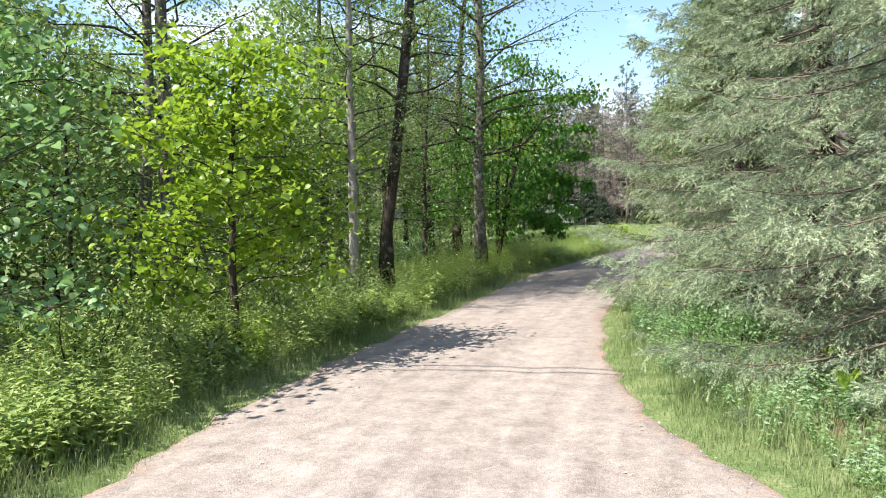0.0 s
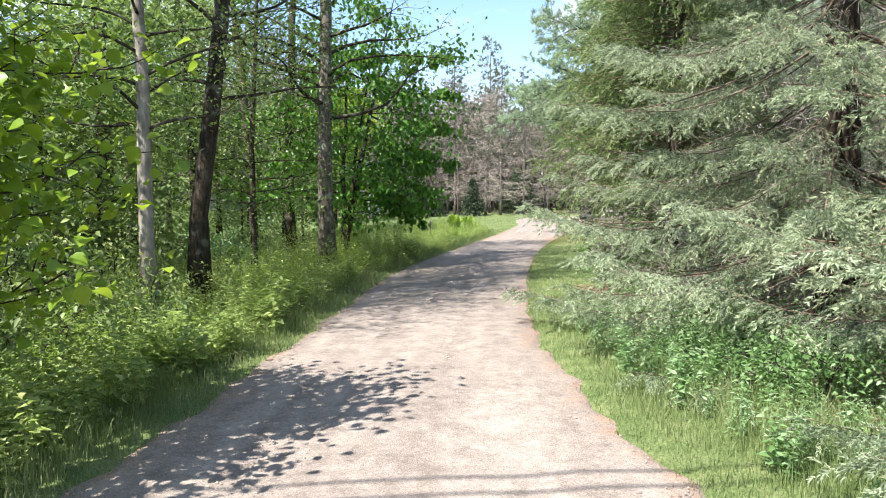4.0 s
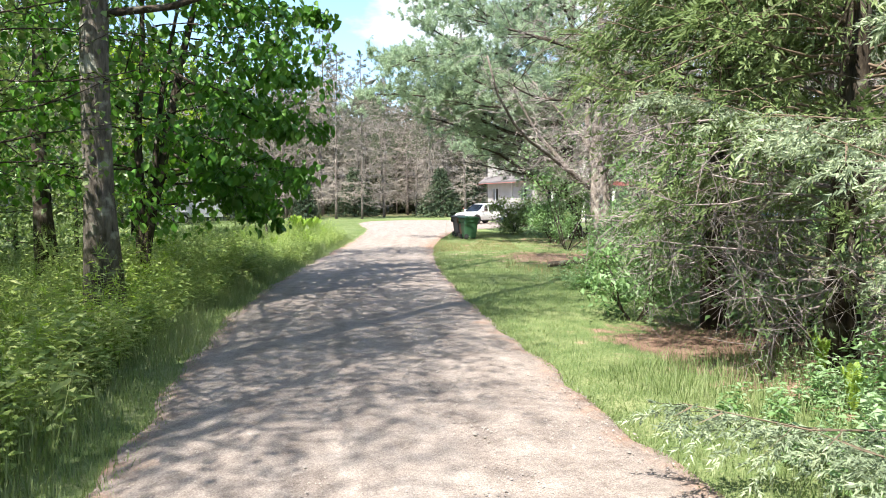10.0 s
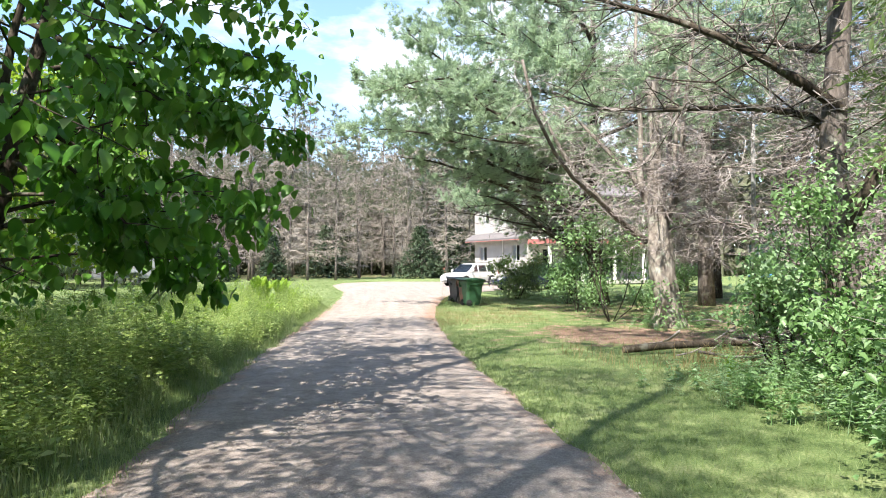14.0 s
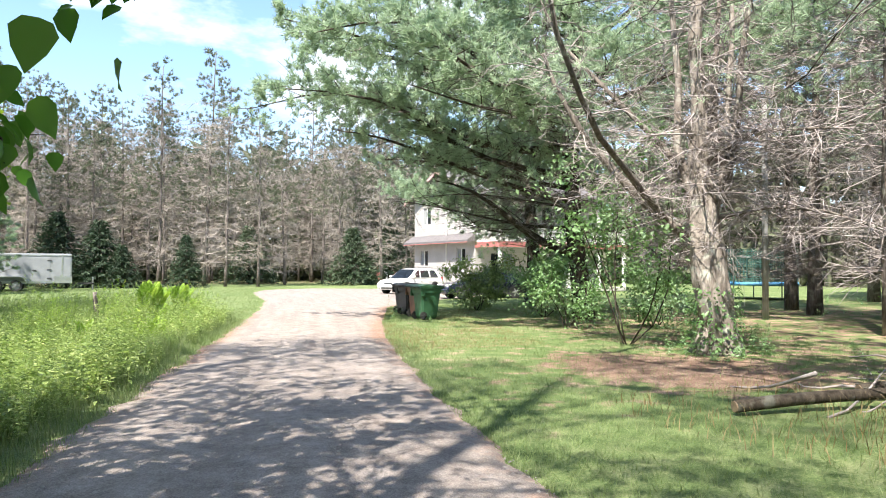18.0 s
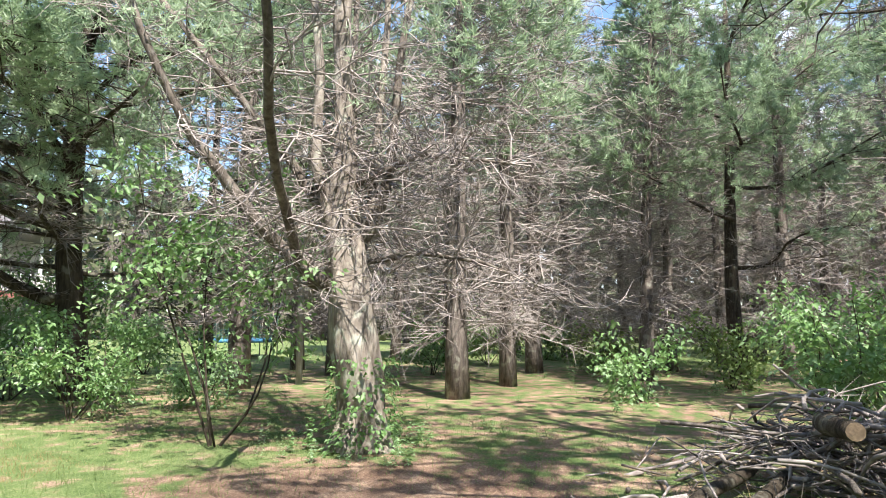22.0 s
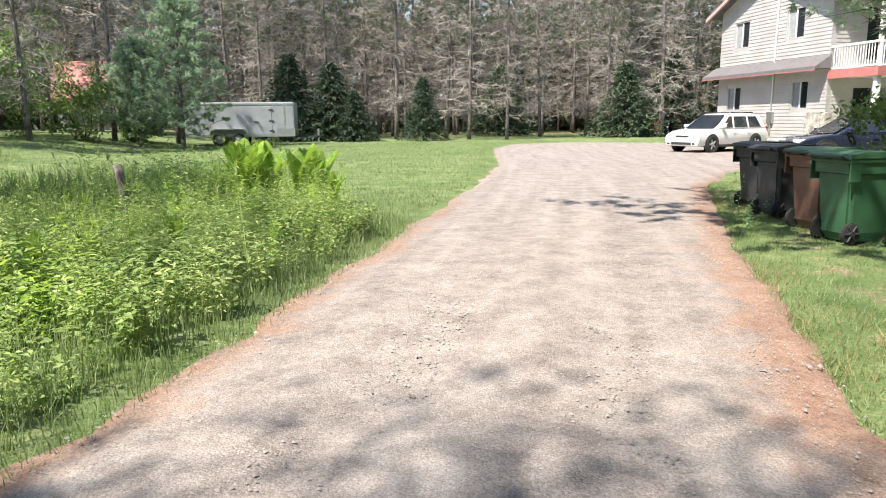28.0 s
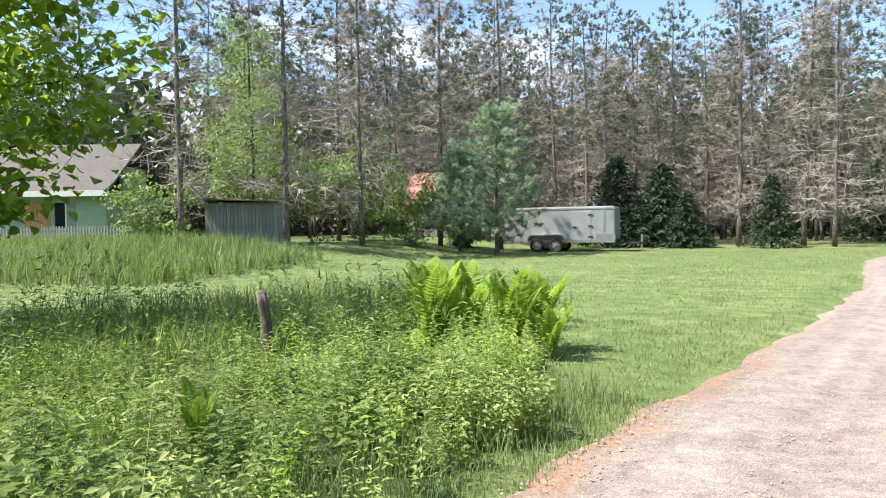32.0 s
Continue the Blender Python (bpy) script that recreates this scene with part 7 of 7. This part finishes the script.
# Green house behind its picket fence
M_GREEN = siding_material("green_siding", (0.23, 0.34, 0.25), (0.33, 0.44, 0.34), 0.14)
M_BROWNROOF = shingle_material("brown_shingles", (0.07, 0.062, 0.06), (0.13, 0.116, 0.11))
M_PLY = surface("plywood", (0.42, 0.21, 0.09), (0.56, 0.31, 0.15), 4.0, 40.0, 0.8)
M_GREYWOOD = surface("weathered_boards", (0.15, 0.15, 0.155), (0.33, 0.33, 0.335), 3.0, 40.0, 0.9, stretch=(6, 6, 0.6))


def green_house():
    z = float(gh(-27, 63))
    ob = thing("house", pose(-23.2, 63.0, z, 0, 0, 22), "pale green bungalow with brown roof behind a fence", "house")
    part("wall", pierced(-11.0, 0.0, 0.0, 2.7, [(-8.4, -7.3, 1.0, 2.1), (-2.6, -1.5, 0.9, 2.2)], lambda a, b, c, d: ((a, 0, c), (b, 0.2, d))), M_GREEN, ob)
    part("wall", boxed(((-0.2, 0.2, 0), (0, 7.0, 2.7))), M_GREEN, ob)
    part("wall", boxed(((-11.0, 0.2, 0), (-10.8, 7.0, 2.7))), M_GREEN, ob)
    part("wall", boxed(((-10.8, 6.8, 0), (-0.2, 7.0, 2.7))), M_GREEN, ob)
    house_window(ob, 0.05, -8.4, -7.3, 1.0, 2.1, "y")
    house_window(ob, 0.05, -2.6, -1.5, 0.9, 2.2, "y")
    part("plywood_panel", boxed(((-4.1, -0.03, 0.9), (-2.8, 0.0, 2.2))), M_PLY, ob, "bare orange plywood panel")
    for sg in (-1, 1):
        b = bmesh.new()
        ye = 3.5 + sg * 4.1
        v = [b.verts.new(p) for x in (-11.4, 0.4) for p in ((x, 3.5, 5.4), (x, ye, 2.6), (x, ye, 2.75), (x, 3.5, 5.55))]
        for q in ((0, 1, 2, 3), (7, 6, 5, 4), (0, 4, 5, 1), (1, 5, 6, 2), (2, 6, 7, 3), (3, 7, 4, 0)):
            b.faces.new([v[i] for i in q])
        bmesh.ops.recalc_face_normals(b, faces=b.faces)
        part("roof", b, M_BROWNROOF, ob)
    part("fascia", boxed(((-11.4, -0.64, 2.48), (0.4, -0.6, 2.76))), M_WHITE, ob)
    part("gable", boxed(((-0.19, 2.0, 2.7), (-0.01, 5.0, 4.2))), M_GREEN, ob)
    return ob


green_house()
fence = thing("picket_fence", pose(-25.2, 59.3, float(gh(-25, 59)), 0, 0, 14), "low grey picket fence in long grass", "fence")
pk = boxed(((-0.035, -0.01, 0), (0.035, 0.01, 0.95)), bevel=0.004)
pk_me = bpy.data.meshes.new("picket")
pk.to_mesh(pk_me)
pk.free()
pk_me.materials.append(M_GREYWOOD)
for i in range(70):
    o = new("picket", pk_me)
    o.parent, o.location = fence, (-4.5 + i * 0.15, 0, 0.02)
part("rail", boxed(((-4.6, 0.012, 0.25), (6.0, 0.04, 0.33))), M_GREYWOOD, fence)
part("rail", boxed(((-4.6, 0.012, 0.7), (6.0, 0.04, 0.78))), M_GREYWOOD, fence)

# Old shed
shed = thing("shed", pose(-15.6, 61.4, float(gh(-14, 62)), 0, 0, 24), "weathered grey board shed with a sagging roof", "shed")
part("wall", boxed(((0, 0, 0), (3.2, 0.1, 1.9))), M_GREYWOOD, shed)
part("wall", boxed(((0, 0.1, 0), (0.1, 2.4, 2.0))), M_GREYWOOD, shed)
part("wall", boxed(((3.1, 0.1, 0), (3.2, 2.4, 1.9))), M_GREYWOOD, shed)
part("wall", boxed(((0.1, 2.3, 0), (3.1, 2.4, 2.0))), M_GREYWOOD, shed)
bd = boxed(((-0.07, -0.025, 0.02), (0.07, 0.0, 1.86)), bevel=0.004)
bd_me = bpy.data.meshes.new("board")
bd.to_mesh(bd_me)
bd.free()
bd_me.materials.append(M_GREYWOOD)
for i in range(20):
    o = new("board", bd_me)
    o.parent, o.location = shed, (0.1 + i * 0.158, -0.002, 0)
part("roof", prism([(-0.3, 2.05), (3.5, 1.9), (3.5, 1.99), (1.6, 2.02), (-0.3, 2.16)], -0.35, 2.7, 0.01), M_BROWNROOF, shed)

# Red-roofed building and red shed far back
far = thing("house", pose(-19.5, 92.0, 0.0, 0, 0, 12), "distant building with a red metal roof among pines", "house")
part("wall", boxed(((0, 0, 0), (4.6, 6, 3.2))), M_GREYWOOD, far)
part("roof", boxed(((-0.4, -0.5, 3.2), (5.0, 3.0, 3.35))), M_REDROOF, far)
b = bmesh.new()
v = [b.verts.new(p) for x in (-0.4, 5.0) for p in ((x, 3.0, 6.3), (x, -0.6, 3.3), (x, -0.6, 3.4), (x, 3.0, 6.4))]
for q in ((0, 1, 2, 3), (7, 6, 5, 4), (0, 4, 5, 1), (1, 5, 6, 2), (2, 6, 7, 3), (3, 7, 4, 0)):
    b.faces.new([v[i] for i in q])
bmesh.ops.recalc_face_normals(b, faces=b.faces)
part("roof_slope", b, M_REDROOF, far)
red = thing("shed", pose(30.0, 93.0, 0, 0, 0, -15), "small red shed with white trim among pines", "shed")
part("wall", boxed(((0, 0, 0), (2.6, 2.4, 2.2)), bevel=0.01), M_REDTRIM, red)
part("roof", prism([(-0.2, 2.2), (2.8, 2.2), (1.3, 3.1)], -0.2, 2.6, 0.01), M_ROOF, red)
part("door", boxed(((0.8, -0.03, 0.05), (1.8, 0.0, 1.95))), M_WHITE, red)

# Trampoline in the clearing
M_NET = surface("dark_green_net", (0.02, 0.07, 0.06), (0.05, 0.13, 0.11), 6.0, 60.0, 0.8)
M_BLUE = surface("blue_pad", (0.05, 0.2, 0.4), (0.09, 0.3, 0.52), 6.0, 60.0, 0.6)
tramp = thing("trampoline", pose(31.0, 45.5, 0.02), "round trampoline with dark safety net and blue pad", "trampoline")
pad, mat_, net = Buf(), Buf(), Buf()
ringpts = np.array([[math.cos(a) * 1.75, math.sin(a) * 1.75, 0.78] for a in np.linspace(0, 2 * np.pi, 33)])
pad.tube(ringpts, 0.09, 6, False)
part("pad", pad, M_BLUE, tramp)
disc = bmesh.new()
bmesh.ops.create_cone(disc, cap_ends=True, segments=32, radius1=1.7, radius2=1.7, depth=0.02, matrix=pose(0, 0, 0.77))
part("mat", disc, M_PLASTIC, tramp)
for i in range(8):
    a = i * math.pi / 4
    lg = bmesh.new()
    rod(lg, (math.cos(a) * 1.8, math.sin(a) * 1.8, 0), (math.cos(a) * 1.8, math.sin(a) * 1.8, 2.5), 0.03)
    part("pole", lg, M_STEEL, tramp)
for i in range(64):
    a = i * math.pi / 32
    net.tube(np.array([[math.cos(a) * 1.74, math.sin(a) * 1.74, 0.8], [math.cos(a) * 1.74, math.sin(a) * 1.74, 2.45]]), 0.02, 4, False)
for z in np.arange(0.9, 2.5, 0.12):
    net.tube(np.array([[math.cos(a) * 1.74, math.sin(a) * 1.74, z] for a in np.linspace(0, 2 * np.pi, 33)]), 0.014, 4, False)
part("net", net, M_NET, tramp)

# Slim pole in the stand
pole = thing("pole", pose(18.6, 35.7, 0), "slim grey pole standing among the pines", "pole")
pb = Buf()
pb.tube(np.array([[0, 0, -0.2], [0.02, 0, 3.0], [0.05, 0, 6.5]]), [0.09, 0.085, 0.07], 10)
part("shaft", pb, M_GREYWOOD, pole)

# White pine sapling and small spruces on the lawn
rng = np.random.default_rng(720)
for i, (x, y, h) in enumerate(((-4.3, 68.6, 7.2), (-6.9, 70.6, 5.2))):
    tr, lb, nd = Buf(), Buf(), Buf()
    t = trunk_line(rng, h, (0.01, 0), 0.01)
    tr.tube(t, np.linspace(0.11, 0.015, len(t)), 8)
    for k in range(72):
        u = 0.1 + 0.88 * k / 72
        L = h * 0.43 * (1 - u) ** 0.6 * rng.uniform(0.7, 1.1) + 0.15
        a = k * 2.4
        o_ = along(t, [u])[0]
        limb_with_tufts(rng, lb, nd, o_, o_ + np.array([math.cos(a) * L, math.sin(a) * L, L * 0.35]), 0.02, 7, 0.65, 14, 0.2, 0.036, 0.04, 5)
    tree_thing("pine_sapling", pose(x, y, float(gh(x, y))), "young bluish white pine at the edge of the lawn", [("trunk", tr), ("branchwork", lb), ("crown", nd)], [M_BARK_PINE, M_TWIG_DARK, M_WPINE], "pine", "young pines on the lawn")
M_SMALLSPRUCE = foliage("young_spruce_needles", (0.0196, 0.0385, 0.0219), (0.0464, 0.0767, 0.0426), (0.0892, 0.127, 0.0703), (0.0541, 0.13, 0.039), 0.15, 0.6, 1.0)
rng = np.random.default_rng(730)
tr, bo, nd = Buf(), Buf(), Buf()
tr.tube(np.array([[0, 0, -0.1], [0, 0, 2.0], [0, 0, 4.2]]), [0.07, 0.05, 0.01], 7)
for k in range(120):
    u = (k / 120) ** 0.9
    z0 = 0.15 + 4.0 * u
    L = 1.7 * (1 - u) + 0.12
    a = k * 2.4
    e = np.array([math.cos(a) * L, math.sin(a) * L, z0 - 0.1 * L])
    line = bent(rng, (0, 0, z0), e, 4, 0.04)
    bo.tube(line, np.linspace(0.012, 0.004, 4), 3, False)
    m = int(10 + 26 * L)
    q = along(line, rng.uniform(0.15, 1, m)) + rng.normal(size=(m, 3)) * 0.06
    nd.leaves(q, (e - [0, 0, z0]) / L + rng.normal(size=(m, 3)) * 0.6 + [0, 0, -0.2], rng.normal(size=(m, 3)) * 0.5 + [0, 0, 1], rng.uniform(0.15, 0.3, m), rng.uniform(0.05, 0.09, m))
small = tree_thing("spruce_sapling", pose(8.4, 79.3, 0), "small dark spruce with branches to the ground", [("trunk", tr), ("branchwork", bo), ("crown", nd)], [M_BARK_DARK, M_TWIG_DARK, M_SMALLSPRUCE], "spruce", "small spruces by the lawn")
for x, y, s, a in ((2.4, 81.0, 1.25, 40), (3.9, 79.6, 0.8, 90), (23.5, 83.0, 1.3, 200), (-0.5, 82.5, 1.4, 130), (28.5, 86.0, 1.5, 20), (16.0, 92.0, 1.4, 70)):
    c = copy_thing(small, pose(x, y, 0, 0, 0, a))
    c.scale = (s * 1.3, s * 1.3, s)

# Leafy tree over the weeds by the lawn
rng = np.random.default_rng(740)
tr, lb, cr = broadleaf(rng, 8.0, 2.6, 0.09, 1.6, 28, 8000, 0.16, 0.3, (0.03, 0.02), 0.4, 0.85, 0.4, 1, True)
tree_thing("maple_tree", pose(-3.9, 42.2, float(gh(-3.9, 42.2))), "slim bright green maple in the weeds by the lawn", [("trunk", tr), ("limb", lb), ("crown", cr)], [M_BARK_DARK, M_BARK_DARK, M_MAPLE], "tree")

# Overhead cables
cb = Buf()
for dy in (0.0, 0.28):
    s = np.linspace(0, 1, 25)
    cb.tube(np.stack([-60 + 120 * s, 5.3 + dy + 0.4 * (s - 0.5), 7.2 - 4.0 * s * (1 - s) + 1.0], -1), 0.02, 5, False)
cable = thing("overhead_cable", pose(0, 0, 0), "pair of thin black overhead cables crossing the drive", "cable")
part("wire", cb, M_PLASTIC, cable)
